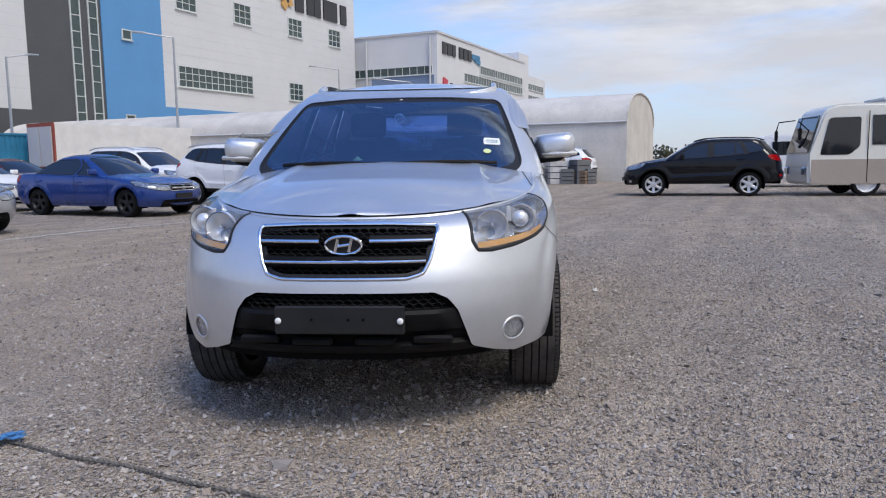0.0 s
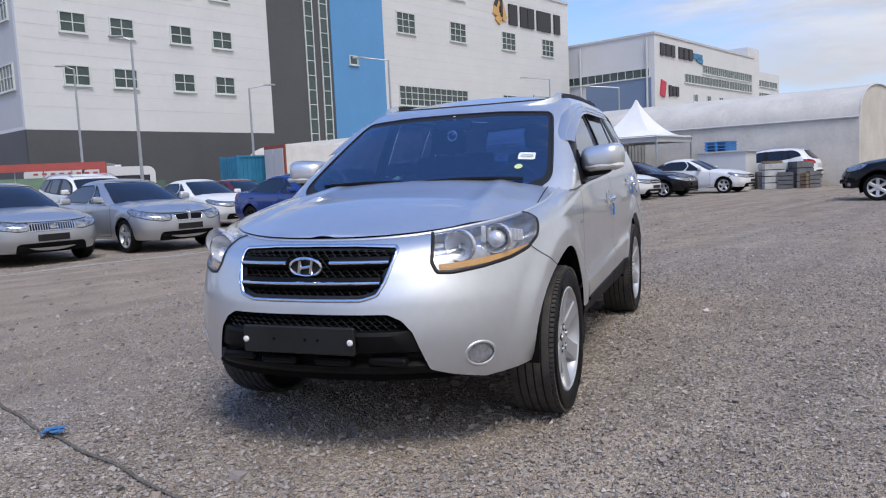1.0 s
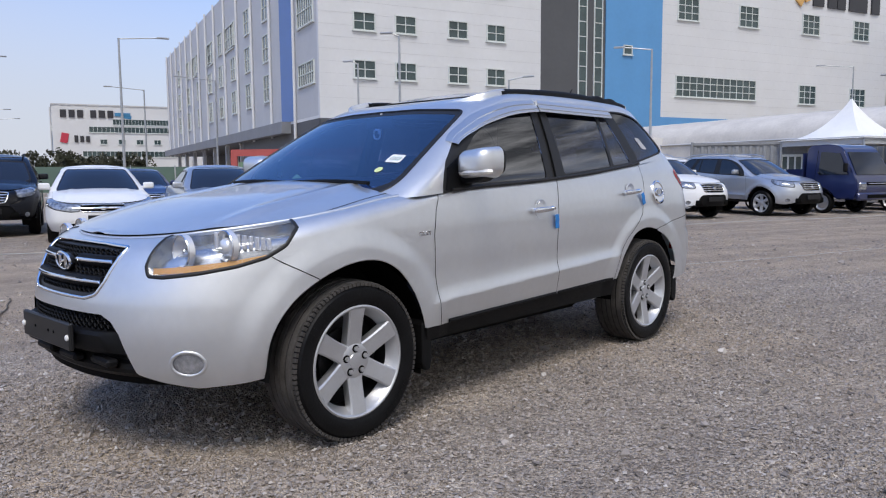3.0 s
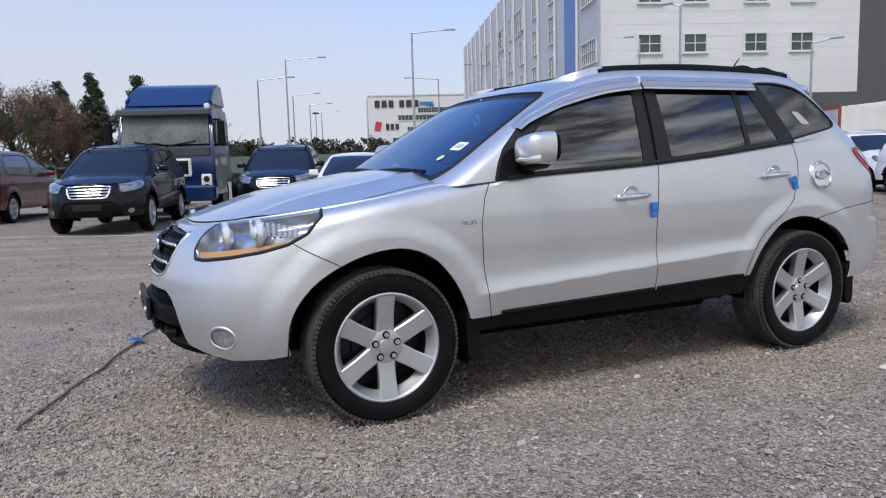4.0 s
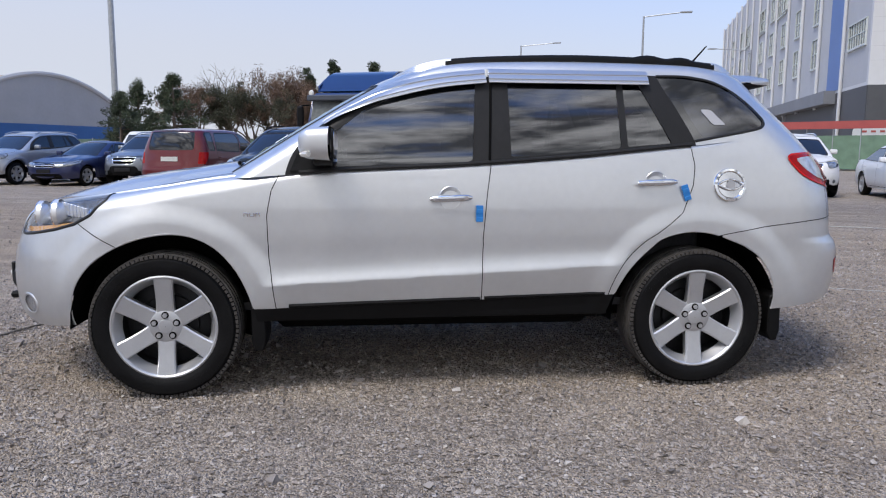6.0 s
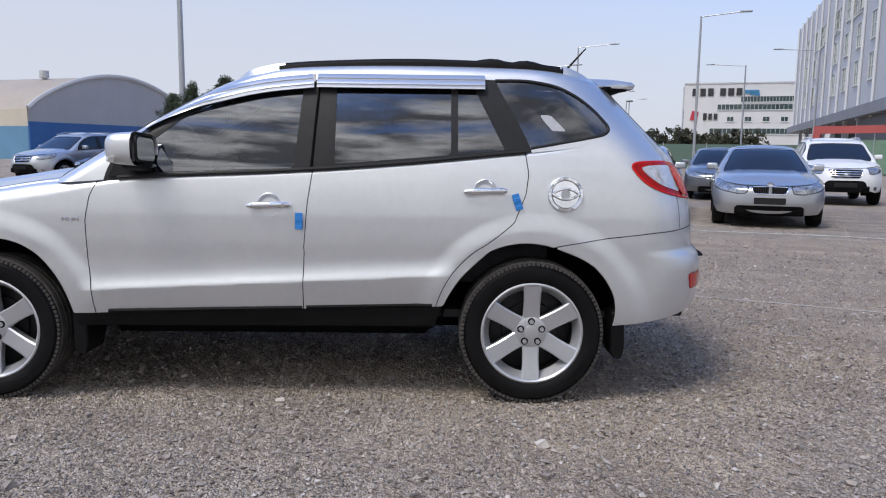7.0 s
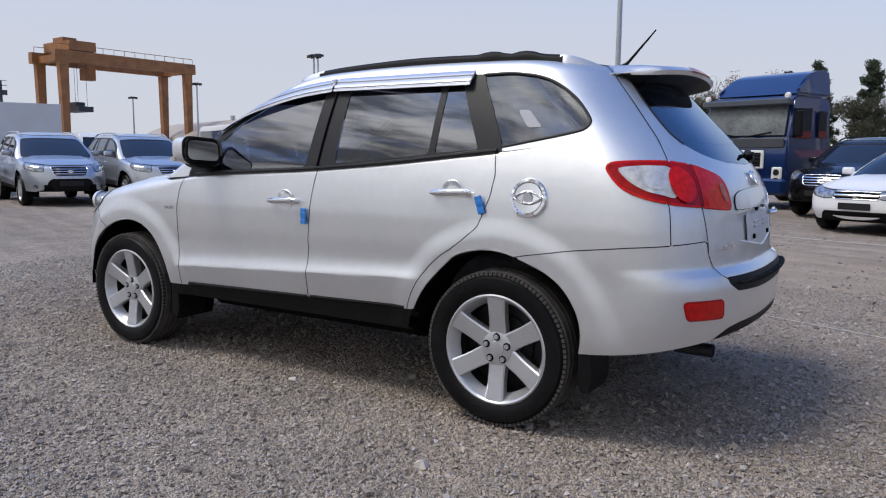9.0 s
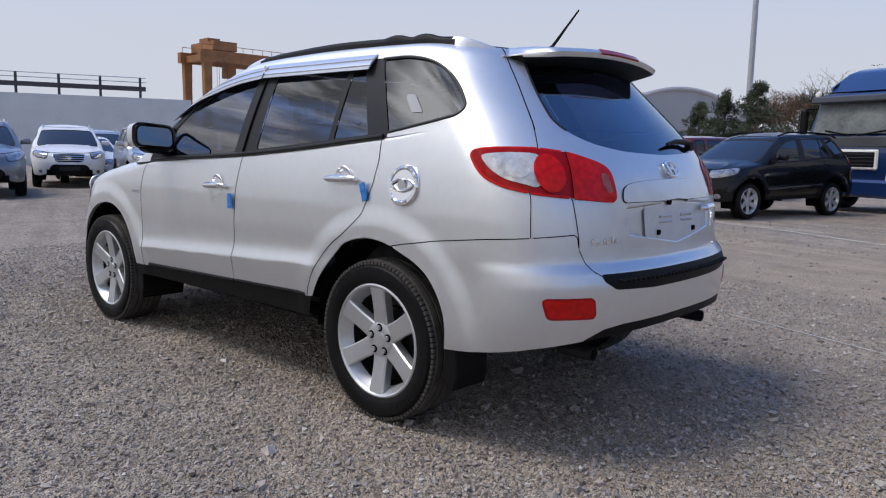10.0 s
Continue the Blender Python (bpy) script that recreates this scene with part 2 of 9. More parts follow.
def add_lathe(bm, prof, seg=32, axis="x", c=(0, 0, 0)):
    """Turns a profile of (radius, along) pairs about an axis."""
    rings = []
    for r, h in prof:
        ring = []
        for j in range(seg):
            a = 2 * math.pi * j / seg
            u, v = r * math.cos(a), r * math.sin(a)
            p = {"x": (h, u, v), "y": (u, h, v), "z": (u, v, h)}[axis]
            ring.append(bm.verts.new(Vector(c) + Vector(p)))
        rings.append(ring)
    for A, B in zip(rings, rings[1:]):
        for j in range(seg):
            bm.faces.new((A[j], A[(j + 1) % seg], B[(j + 1) % seg], B[j]))


def fillet(poly, r, n=4):
    """Rounds the corners of a polygon."""
    out = []
    P = [np.array(p, float) for p in poly]
    for i, p in enumerate(P):
        a, b = P[i - 1] - p, P[(i + 1) % len(P)] - p
        la, lb = np.linalg.norm(a), np.linalg.norm(b)
        k = min(r, .45 * la, .45 * lb)
        p0, p1 = p + a / la * k, p + b / lb * k
        for t in np.linspace(0, 1, n + 1):
            out.append((1 - t) ** 2 * p0 + 2 * t * (1 - t) * p + t * t * p1)
    return np.array(out)


def signed(poly, P):
    """Distance of points to a polygon, positive inside."""
    poly = np.asarray(poly, float)
    a, b = poly, np.roll(poly, -1, 0)
    best = np.full(len(P), 1e9)
    inside = np.zeros(len(P), bool)
    for p, q in zip(a, b):
        d = q - p
        L = d @ d
        if L < 1e-12:
            continue
        t = np.clip(((P - p) @ d) / L, 0, 1)
        best = np.minimum(best, np.hypot(*(P - p - t[:, None] * d).T))
        cross = (p[1] > P[:, 1]) != (q[1] > P[:, 1])
        if abs(d[1]) > 1e-12:
            inside ^= cross & (P[:, 0] < p[0] + (P[:, 1] - p[1]) * d[0] / d[1])
    return np.where(inside, best, -best)


class Skin:
    """A surface patch of labelled faces that outlines can divide."""

    def __init__(self, pos, nrm, par, faces, label):
        self.pos, self.nrm, self.par = list(pos), list(nrm), list(par)
        self.faces = [(list(f), label) for f in faces]

    @classmethod
    def grid(cls, fn, us, vs, parfn, label, flip=False):
        U, V = np.meshgrid(us, vs, indexing="ij")
        u, v = U.ravel(), V.ravel()
        e = 1e-3
        P = fn(u, v)
        du = fn(np.minimum(u + e, us[-1]), v) - fn(np.maximum(u - e, us[0]), v)
        dv = fn(u, np.minimum(v + e, vs[-1])) - fn(u, np.maximum(v - e, vs[0]))
        N = np.cross(du, dv) * (-1 if flip else 1)
        N /= np.linalg.norm(N, axis=1, keepdims=True) + 1e-12
        nv = len(vs)
        faces = []
        for i in range(len(us) - 1):
            for j in range(nv - 1):
                q = [i * nv + j, (i + 1) * nv + j, (i + 1) * nv + j + 1, i * nv + j + 1]
                faces.append(q[::-1] if flip else q)
        return cls(P, N, parfn(u, P), faces, label)

    def cut(self, poly, inside, among=None):
        """Faces inside the outline take a new label, split exactly along it."""
        d = signed(poly, np.array(self.par))
        return self.cut_field(d, inside, among)

    def cut_field(self, d, inside, among=None):
        d = list(np.where(np.abs(d) < 1e-5, 1e-5, d))
        cache, out = {}, []
        for f, lab in self.faces:
            if among and lab not in among:
                out.append((f, lab))
                continue
            s = [d[i] > 0 for i in f]
            if all(s):
                out.append((f, inside))
            elif not any(s):
                out.append((f, lab))
            else:
                a, b = [], []
                for i, j in zip(f, f[1:] + f[:1]):
                    (a if d[i] > 0 else b).append(i)
                    if (d[i] > 0) != (d[j] > 0):
                        key = (min(i, j), max(i, j))
                        if key not in cache:
                            t = d[i] / (d[i] - d[j])
                            mixv = [x[i] * (1 - t) + x[j] * t for x in (self.pos, self.nrm, self.par)]
                            cache[key] = len(self.pos)
                            self.pos.append(mixv[0]), self.nrm.append(mixv[1] / (np.linalg.norm(mixv[1]) + 1e-12)), self.par.append(mixv[2])
                        a.append(cache[key]), b.append(cache[key])
                if len(a) > 2:
                    out.append((a, inside))
                if len(b) > 2:
                    out.append((b, lab))
        self.faces = out
        return self

    def take(self, labels, side=1, push=0.0):
        """Positions, faces and normals of the faces with these labels; side -1 mirrors them."""
        labels = {labels} if isinstance(labels, str) else set(labels)
        used, V, N, F = {}, [], [], []
        for f, lab in self.faces:
            if lab in labels:
                g = []
                for i in f:
                    if i not in used:
                        used[i] = len(V)
                        p, n = self.pos[i] + push * self.nrm[i], self.nrm[i]
                        V.append((side * p[0], p[1], p[2])), N.append((side * n[0], n[1], n[2]))
                    g.append(used[i])
                F.append(g if side > 0 else g[::-1])
        return V, F, N

    def border(self, one, other=None):
        """Edges between faces of label one and those of other labels (None: any)."""
        seen = {}
        for f, lab in self.faces:
            for i, j in zip(f, f[1:] + f[:1]):
                seen.setdefault((min(i, j), max(i, j)), []).append(lab)
        one = {one} if isinstance(one, str) else set(one)
        res = []
        for e, labs in seen.items():
            ins = [x for x in labs if x in one]
            outs = [x for x in labs if x not in one]
            if ins and (outs if other is None else any(x in other for x in outs)):
                res.append(e)
        return res

    def ribbon(self, edges, width, lift, thick=0.0, sides=(1,)):
        """Flat strips (or raised beads) along edges: positions and faces."""
        V, F = [], []
        nb = {}
        for i, j in edges:
            nb.setdefault(i, []).append(j)
            nb.setdefault(j, []).append(i)
        off = {}
        for i, others in nb.items():
            d = np.zeros(3)
            for o in others[:2]:
                e = self.pos[o] - self.pos[i]
                e = e / (np.linalg.norm(e) + 1e-12)
                d += e if d @ e >= 0 and not d.any() else (-e if others.index(o) else e)
            d /= np.linalg.norm(d) + 1e-12
            off[i] = np.cross(self.nrm[i], d)
        for sd in sides:
            for i, j in edges:
                ti, tj = off[i], off[j]
                if ti @ tj < 0:
                    tj = -tj
                b = len(V)
                ring = []
                for k, t in ((i, ti), (j, tj)):
                    p, n = self.pos[k], self.nrm[k]
                    ring += [p - t * width / 2 + n * lift, p - t * width * .25 + n * (lift + thick), p + t * width * .25 + n * (lift + thick), p + t * width / 2 + n * lift]
                V += [(sd * q[0], q[1], q[2]) for q in ring]
                if thick:
                    F += [(b + k, b + k + 1, b + k + 5, b + k + 4) for k in range(3)]
                else:
                    F.append((b, b + 3, b + 7, b + 4))
        return V, F


def joined(*sets):
    """Several (positions, faces, normals) as one."""
    V, F, N = [], [], []
    for s in sets:
        b = len(V)
        V += list(s[0])
        F += [[i + b for i in f] for f in s[1]]
        if len(s) > 2:
            N += list(s[2])
    return V, F, N

# ---------------------------------------------------------------- ground
def fast_mesh(name, V, F, material, parent=None, smooth_faces=False):
    """A mesh from arrays, all faces with the same number of corners."""
    me = bpy.data.meshes.new(name)
    k = F.shape[1]
    me.vertices.add(len(V))
    me.vertices.foreach_set("co", np.ascontiguousarray(V, np.float32).ravel())
    me.loops.add(F.size)
    me.loops.foreach_set("vertex_index", np.ascontiguousarray(F, np.int32).ravel())
    me.polygons.add(len(F))
    me.polygons.foreach_set("loop_start", np.arange(0, F.size, k, dtype=np.int32))
    me.polygons.foreach_set("use_smooth", np.full(len(F), smooth_faces))
    me.update(calc_edges=True)
    me.materials.append(material)
    ob = new(name, me)
    if parent is not None:
        ob.parent = parent
    return ob


def gravel_mat():
    m = bpy.data.materials.new("gravel_ground")
    m.use_nodes = True
    n, l = m.node_tree.nodes, m.node_tree.links
    b = n["Principled BSDF"]
    b.inputs["Roughness"].default_value = .9
    b.inputs["Specular IOR Level"].default_value = .25
    co = n.new("ShaderNodeTexCoord")

    def noise_tex(scale, detail=5):
        t = n.new("ShaderNodeTexNoise")
        t.inputs["Scale"].default_value, t.inputs["Detail"].default_value = scale, detail
        l.new(co.outputs["Object"], t.inputs["Vector"])
        return t

    def ramp(src, a, ca, bb, cb):
        r = n.new("ShaderNodeValToRGB")
        r.color_ramp.elements[0].position, r.color_ramp.elements[0].color = a, ca
        r.color_ramp.elements[1].position, r.color_ramp.elements[1].color = bb, cb
        l.new(src, r.inputs["Fac"])
        return r

    def mix(f, a, c, kind="MIX"):
        x = n.new("ShaderNodeMix")
        x.data_type, x.blend_type = "RGBA", kind
        for src, key in ((f, "Factor"), (a, "A"), (c, "B")):
            if isinstance(src, (int, float)):
                x.inputs[key].default_value = src
            elif isinstance(src, tuple):
                x.inputs[key].default_value = src
            else:
                l.new(src, x.inputs[key])
        return x.outputs["Result"]
    vor = []
    for sc in (48, 105, 230):
        v = n.new("ShaderNodeTexVoronoi")
        v.inputs["Scale"].default_value, v.inputs["Randomness"].default_value = sc, 1
        l.new(co.outputs["Object"], v.inputs["Vector"])
        vor.append(v)
    v1, v2, v3 = vor
    stone = ramp(v1.outputs["Color"], .18, (.195, .172, .153, 1), .85, (.66, .607, .562, 1))
    stone2 = ramp(v2.outputs["Color"], .18, (.185, .162, .143, 1), .85, (.64, .583, .538, 1))
    gr = mix(.55, stone.outputs["Color"], stone2.outputs["Color"])
    fine = ramp(v3.outputs["Color"], .2, (.31, .266, .228, 1), .8, (.55, .48, .415, 1))
    dirt = fine.outputs["Color"]
    # the driven lane is sandy, with streaks along it; elsewhere sand shows in patches
    turn = n.new("ShaderNodeVectorRotate")
    turn.rotation_type = "Z_AXIS"
    turn.inputs["Angle"].default_value = radians(20)
    l.new(co.outputs["Object"], turn.inputs["Vector"])
    sx = n.new("ShaderNodeSeparateXYZ")
    l.new(turn.outputs["Vector"], sx.inputs[0])
    lane = n.new("ShaderNodeMapRange")
    lane.interpolation_type = "SMOOTHSTEP"
    lane.inputs["From Min"].default_value, lane.inputs["From Max"].default_value = 4.4, 1.8
    off = n.new("ShaderNodeMath")
    off.operation = "ADD"
    off.inputs[1].default_value = 5.2
    l.new(sx.outputs["X"], off.inputs[0])
    ab = n.new("ShaderNodeMath")
    ab.operation = "ABSOLUTE"
    l.new(off.outputs[0], ab.inputs[0])
    l.new(ab.outputs[0], lane.inputs["Value"])
    squash = n.new("ShaderNodeMapping")
    squash.inputs["Scale"].default_value = (2.6, .22, 1)
    l.new(turn.outputs["Vector"], squash.inputs["Vector"])
    streak = n.new("ShaderNodeTexNoise")
    streak.inputs["Scale"].default_value, streak.inputs["Detail"].default_value = 1.0, 6
    l.new(squash.outputs["Vector"], streak.inputs["Vector"])
    patch = noise_tex(.35, 6)
    grains = noise_tex(9, 4)
    tot = n.new("ShaderNodeMath")
    tot.operation = "MULTIPLY_ADD"
    tot.inputs[1].default_value = .42
    l.new(lane.outputs["Result"], tot.inputs[0])
    tot2 = n.new("ShaderNodeMath")
    tot2.operation = "MULTIPLY_ADD"
    tot2.inputs[1].default_value = .35
    l.new(grains.outputs["Fac"], tot2.inputs[0])
    l.new(patch.outputs["Fac"], tot2.inputs[2])
    l.new(tot2.outputs[0], tot.inputs[2])
    pr = ramp(tot.outputs[0], .64, (0, 0, 0, 1), .88, (1, 1, 1, 1))
    base = mix(pr.outputs["Color"], gr, dirt)
    tone = noise_tex(.12, 4)
    tr = ramp(tone.outputs["Fac"], .35, (.92, .90, .87, 1), .7, (1.10, 1.07, 1.02, 1))
    base = mix(1.0, base, tr.outputs["Color"], "MULTIPLY")
    st = ramp(streak.outputs["Fac"], .38, (.90, .88, .86, 1), .64, (1.14, 1.11, 1.06, 1))
    base = mix(1.0, base, st.outputs["Color"], "MULTIPLY")
    mid = noise_tex(2.2, 8)
    mr = ramp(mid.outputs["Fac"], .36, (.93, .925, .92, 1), .64, (1.14, 1.13, 1.11, 1))
    base = mix(1.0, base, mr.outputs["Color"], "MULTIPLY")
    l.new(base, b.inputs["Base Color"])
    # every stone lies with its own tilt
    geo = n.new("ShaderNodeNewGeometry")
    norm = geo.outputs["Normal"]
    for v, k in ((v1, .55), (v2, .65), (v3, .35)):
        sub, sca, add = (n.new("ShaderNodeVectorMath") for _ in range(3))
        sub.operation, sca.operation, add.operation = "SUBTRACT", "MULTIPLY", "ADD"
        sub.inputs[1].default_value = (.5, .5, .5)
        sca.inputs[1].default_value = (k, k, 0)
        l.new(v.outputs["Color"], sub.inputs[0])
        l.new(sub.outputs[0], sca.inputs[0])
        l.new(sca.outputs[0], add.inputs[0])
        l.new(norm, add.inputs[1])
        norm = add.outputs[0]
    nrm = n.new("ShaderNodeVectorMath")
    nrm.operation = "NORMALIZE"
    l.new(norm, nrm.inputs[0])
    h = n.new("ShaderNodeMath")
    h.operation = "ADD"
    l.new(v1.outputs["Distance"], h.inputs[0])
    l.new(v2.outputs["Distance"], h.inputs[1])
    bu = n.new("ShaderNodeBump")
    bu.inputs["Strength"].default_value, bu.inputs["Distance"].default_value, bu.invert = .9, .022, True
    h2, hn = n.new("ShaderNodeMath"), noise_tex(24, 6)
    h2.operation = "MULTIPLY_ADD"
    h2.inputs[1].default_value = -.9
    l.new(hn.outputs["Fac"], h2.inputs[0])
    l.new(h.outputs[0], h2.inputs[2])
    l.new(h2.outputs[0], bu.inputs["Height"])
    l.new(nrm.outputs[0], bu.inputs["Normal"])
    l.new(bu.outputs["Normal"], b.inputs["Normal"])
    return m


GRAVEL = gravel_mat()


def ground_z(x, y):
    """Slight unevenness of the yard, level by the car."""
    d = np.hypot(np.asarray(x) - 0, np.asarray(y) - 1.3)
    return .012 * np.sin(x * 1.3 + .7 * np.sin(y * .9)) * np.cos(y * 1.1 + .4) * np.clip((d - 2.6) / 2, 0, 1) - .004


def build_ground():
    """One sheet to the horizon; where the walk passes it is finely broken like crushed stone."""
    def axis(lo, hi):
        return np.unique(np.round(np.r_[-1500, -700, -350, np.linspace(-150, -20, 27), np.linspace(-20, lo, 70), np.arange(lo, hi, .016), np.linspace(hi, 20, 60), np.linspace(20, 150, 27), 350, 700, 1500], 4))
    ax, ay = axis(-1.9, 3.9), axis(-3.0, 5.6)
    X, Y = np.meshgrid(ax, ay, indexing="ij")
    Z = np.where(np.hypot(X, Y) < 18, ground_z(X, Y), -.004)
    rng = np.random.default_rng(8)
    fade = np.clip(np.minimum(np.minimum(X + 1.9, 3.9 - X), np.minimum(Y + 3.0, 5.6 - Y)) / .8, 0, 1)
    sandy = np.exp(-((X + 2.4) / 1.2) ** 2) * smooth(1.5, -1.5, Y)
    rough = fade * (1 - .7 * sandy) * (.65 + .35 * np.sin(X * 2.1 + 1.3 * np.sin(Y * 1.7)))
    Z = Z + np.clip(rng.normal(0, 1, X.shape), -1.8, 1.8) * .0046 * rough - .003 * fade
    X, Y = X + rng.uniform(-.0068, .0068, X.shape) * (fade > 0), Y + rng.uniform(-.0068, .0068, Y.shape) * (fade > 0)
    V = np.stack([X.ravel(), Y.ravel(), Z.ravel()], -1)
    n, k = len(ax), len(ay)
    i = (np.arange(n - 1)[:, None] * k + np.arange(k - 1)).ravel()
    ob = fast_mesh("ground", V, np.stack([i, i + k, i + k + 1, i + 1], -1), GRAVEL)
    tagged(ob, "grey-brown gravel yard with sandy wheel tracks", "ground", kind="structure")


# ---------------------------------------------------------------- car body surfaces
def spline(pts):
    """A smooth monotone curve through (x, y) knots, as a function of arrays."""
    k = np.array(pts, float)
    x, y = k[:, 0], k[:, 1]
    h, d = np.diff(x), np.diff(y) / np.diff(x)
    m = np.zeros(len(x))
    for i in range(1, len(x) - 1):
        if d[i - 1] * d[i] > 0:
            w1, w2 = 2 * h[i] + h[i - 1], h[i] + 2 * h[i - 1]
            m[i] = (w1 + w2) / (w1 / d[i - 1] + w2 / d[i])
    m[0], m[-1] = d[0], d[-1]

    def at(v):
        v = np.asarray(v, float)
        i = np.clip(np.searchsorted(x, v) - 1, 0, len(h) - 1)
        s = (v - x[i]) / h[i]
        inner = (1 + 2 * s) * (1 - s) ** 2 * y[i] + s * (1 - s) ** 2 * h[i] * m[i] + s * s * (3 - 2 * s) * y[i + 1] + s * s * (s - 1) * h[i] * m[i + 1]
        return np.where(v < x[0], y[0] + m[0] * (v - x[0]), np.where(v > x[-1], y[-1] + m[-1] * (v - x[-1]), inner))
    return at


def smooth(a, b, v):
    s = np.clip((np.asarray(v, float) - a) / (b - a), 0, 1)
    return s * s * (3 - 2 * s)


def corner(s, p):
    s = np.clip(s, 0, 1)
    return np.maximum(1 - (1 - s) ** p, 0) ** (1 / p)


def top_inset(z, top, r):
    k = np.clip((z - (top - r)) / r, 0, 1)
    return r * (1 - np.sqrt(np.maximum(1 - k * k, 0)))


build_ground()


class Shape:
    """A car body: plan outlines round the car at every height. y runs from the front axle to the rear, z up."""

    def __init__(self, nose, tail, shield, back, width, belt, roof, skirt, wheels, arch, lf=.86, pf=2.35, lr=.46, pr=2.4, lw=.46, pw=2.7, lb=.46, pb=2.4,
                 flare=.015, crown=.062, roofcrown=.045, cowl=.30, deck=None, hub=.36, yroof=None, zref=1.3, crease=None):
        self.nose, self.tail, self.shield, self.back = map(spline, (nose, tail, shield, back))
        self.width, self.belt, self.roof, self.skirt = map(spline, (width, belt, roof, skirt))
        self.wheels, self.arch, self.flare, self.crown, self.roofcrown, self.cowl, self.deck, self.hub = wheels, arch, flare, crown, roofcrown, cowl, deck, hub
        self.zref, self.crease = zref, crease
        self.yroof = float(self.shield(1.6)) - .1 if yroof is None else yroof
        self.lf, self.pf, self.lr, self.pr, self.lw, self.pw, self.lb, self.pb = lf, pf, lr, pr, lw, pw, lb, pb
        k = np.linspace(0, 3, 900)
        x, y = self.plan(k, np.full_like(k, .7))
        self.k_tab, self.arc = k, np.r_[0, np.cumsum(np.hypot(np.diff(x), np.diff(y)))]
        x, y = self.plan(k, np.full_like(k, self.zref), True)
        self.arc_up = np.r_[0, np.cumsum(np.hypot(np.diff(x), np.diff(y)))]
        kk = np.linspace(0, 1.6, 500)
        self.ring_f = self.lower(kk, np.ones_like(kk))
        kk = np.linspace(1.4, 3, 500)
        self.ring_r = self.lower(kk, np.ones_like(kk))

    def swell(self, y, z):
        out = 0
        for yw in self.wheels:
            r = np.hypot(y - yw, z - self.hub + .015)
            out = out + self.flare * smooth(self.arch + .165, self.arch + .06, r) * smooth(.2, .5, z)
        if self.crease:
            zc = self.crease[0] + self.crease[1] * (y - .52)
            d = z - zc
            between = smooth(.42, .60, y) * smooth(2.36, 2.16, y)
            out = out + between * (np.where(d > 0, .020 * np.exp(-(np.maximum(d, 0) / .042) ** 1.6), .020 - .16 * np.minimum(-d, .2) * .9 + 0) )
        return out

    def ends(self, z, upper):
        if upper:
            return self.shield(z), self.lw, self.pw, self.back(z), self.lb, self.pb
        return self.nose(z), self.lf, self.pf, self.tail(z), self.lr, self.pr

    def half(self, y, z, upper=False):
        """Half-width at length y and height z."""
        y, z = np.asarray(y, float), np.asarray(z, float)
        yf, lf, pf, yr, lr, pr = self.ends(z, upper)
        w = self.width(z) + (0 if upper else self.swell(y, z))
        return w * corner((y - yf) / lf, pf) * corner((yr - y) / lr, pr)

    def plan(self, k, z, upper=False):
        """k: 0..1 nose centre to side, 1..2 along the side, 2..3 side to tail centre."""
        k, z = np.asarray(k, float), np.asarray(z, float)
        yf, lf, pf, yr, lr, pr = self.ends(z, upper)
        a, b = np.clip(k, 0, 1) * np.pi / 2, np.clip(3 - k, 0, 1) * np.pi / 2
        ya = yf + lf * (1 - np.maximum(np.cos(a), 0) ** (2 / pf))
        yb = yr - lr * (1 - np.maximum(np.cos(b), 0) ** (2 / pr))
        s = np.clip(k - 1, 0, 1)
        y = np.where(k <= 1, ya, np.where(k >= 2, yb, (yf + lf) * (1 - s) + (yr - lr) * s))
        w = self.width(z) + (0 if upper else self.swell(y, z))
        x = np.where(k <= 1, np.sin(a) ** (2 / pf), np.where(k >= 2, np.sin(b) ** (2 / pr), 1.0)) * w
        return x, y

    def lower(self, k, v):
        """Lower shell: v 0 at the skirt to 1 at the belt."""
        x, y = self.plan(k, np.full_like(k, .8))
        for _ in range(3):
            z0, z1 = self.skirt(y), self.belt(y)
            z = z0 + (z1 - z0) * v
            x, y = self.plan(k, z)
        soft = smooth(.75, .2, y) if self.deck is None else np.maximum(smooth(.75, .2, y), smooth(self.deck, self.deck + .4, y))
        inset = top_inset(z, z1, .03 + .05 * soft)
        a, b = np.clip(k, 0, 1) * np.pi / 2, np.clip(3 - k, 0, 1) * np.pi / 2
        tail = 0 if self.deck is None else 1
        x = x - inset * np.where(k <= 1, np.sin(a), np.where(k >= 2, np.sin(b) * tail, 1)) * (1 if tail else smooth(2.95, 2.70, y))
        y = y + inset * (np.where(k <= 1, np.cos(a), 0) - np.where(k >= 2, np.cos(b) * tail, 0))
        return np.stack([x, y, z], -1)

    def upper(self, k, v):
        """Cabin: v 0 at the belt to 1 at the roof's edge."""
        x, y = self.plan(k, np.full_like(k, self.zref), True)
        for _ in range(4):
            z0 = self.belt(y) - .012
            z0 = np.where(k < 1, np.minimum(z0, self.belt(self.cowl) + .03), z0)
            z1 = self.roof(np.maximum(y, self.yroof))
            z = z0 + (z1 - z0) * v
            x, y = self.plan(k, z, True)
        inset = top_inset(z, z1, .05)
        a, b = np.clip(k, 0, 1) * np.pi / 2, np.clip(3 - k, 0, 1) * np.pi / 2
        x = x - inset * np.where(k <= 1, np.sin(a), np.where(k >= 2, np.sin(b), 1))
        y = y + inset * (np.where(k <= 1, np.cos(a), 0) - np.where(k >= 2, np.cos(b), 0))
        return np.stack([x, y, z], -1)

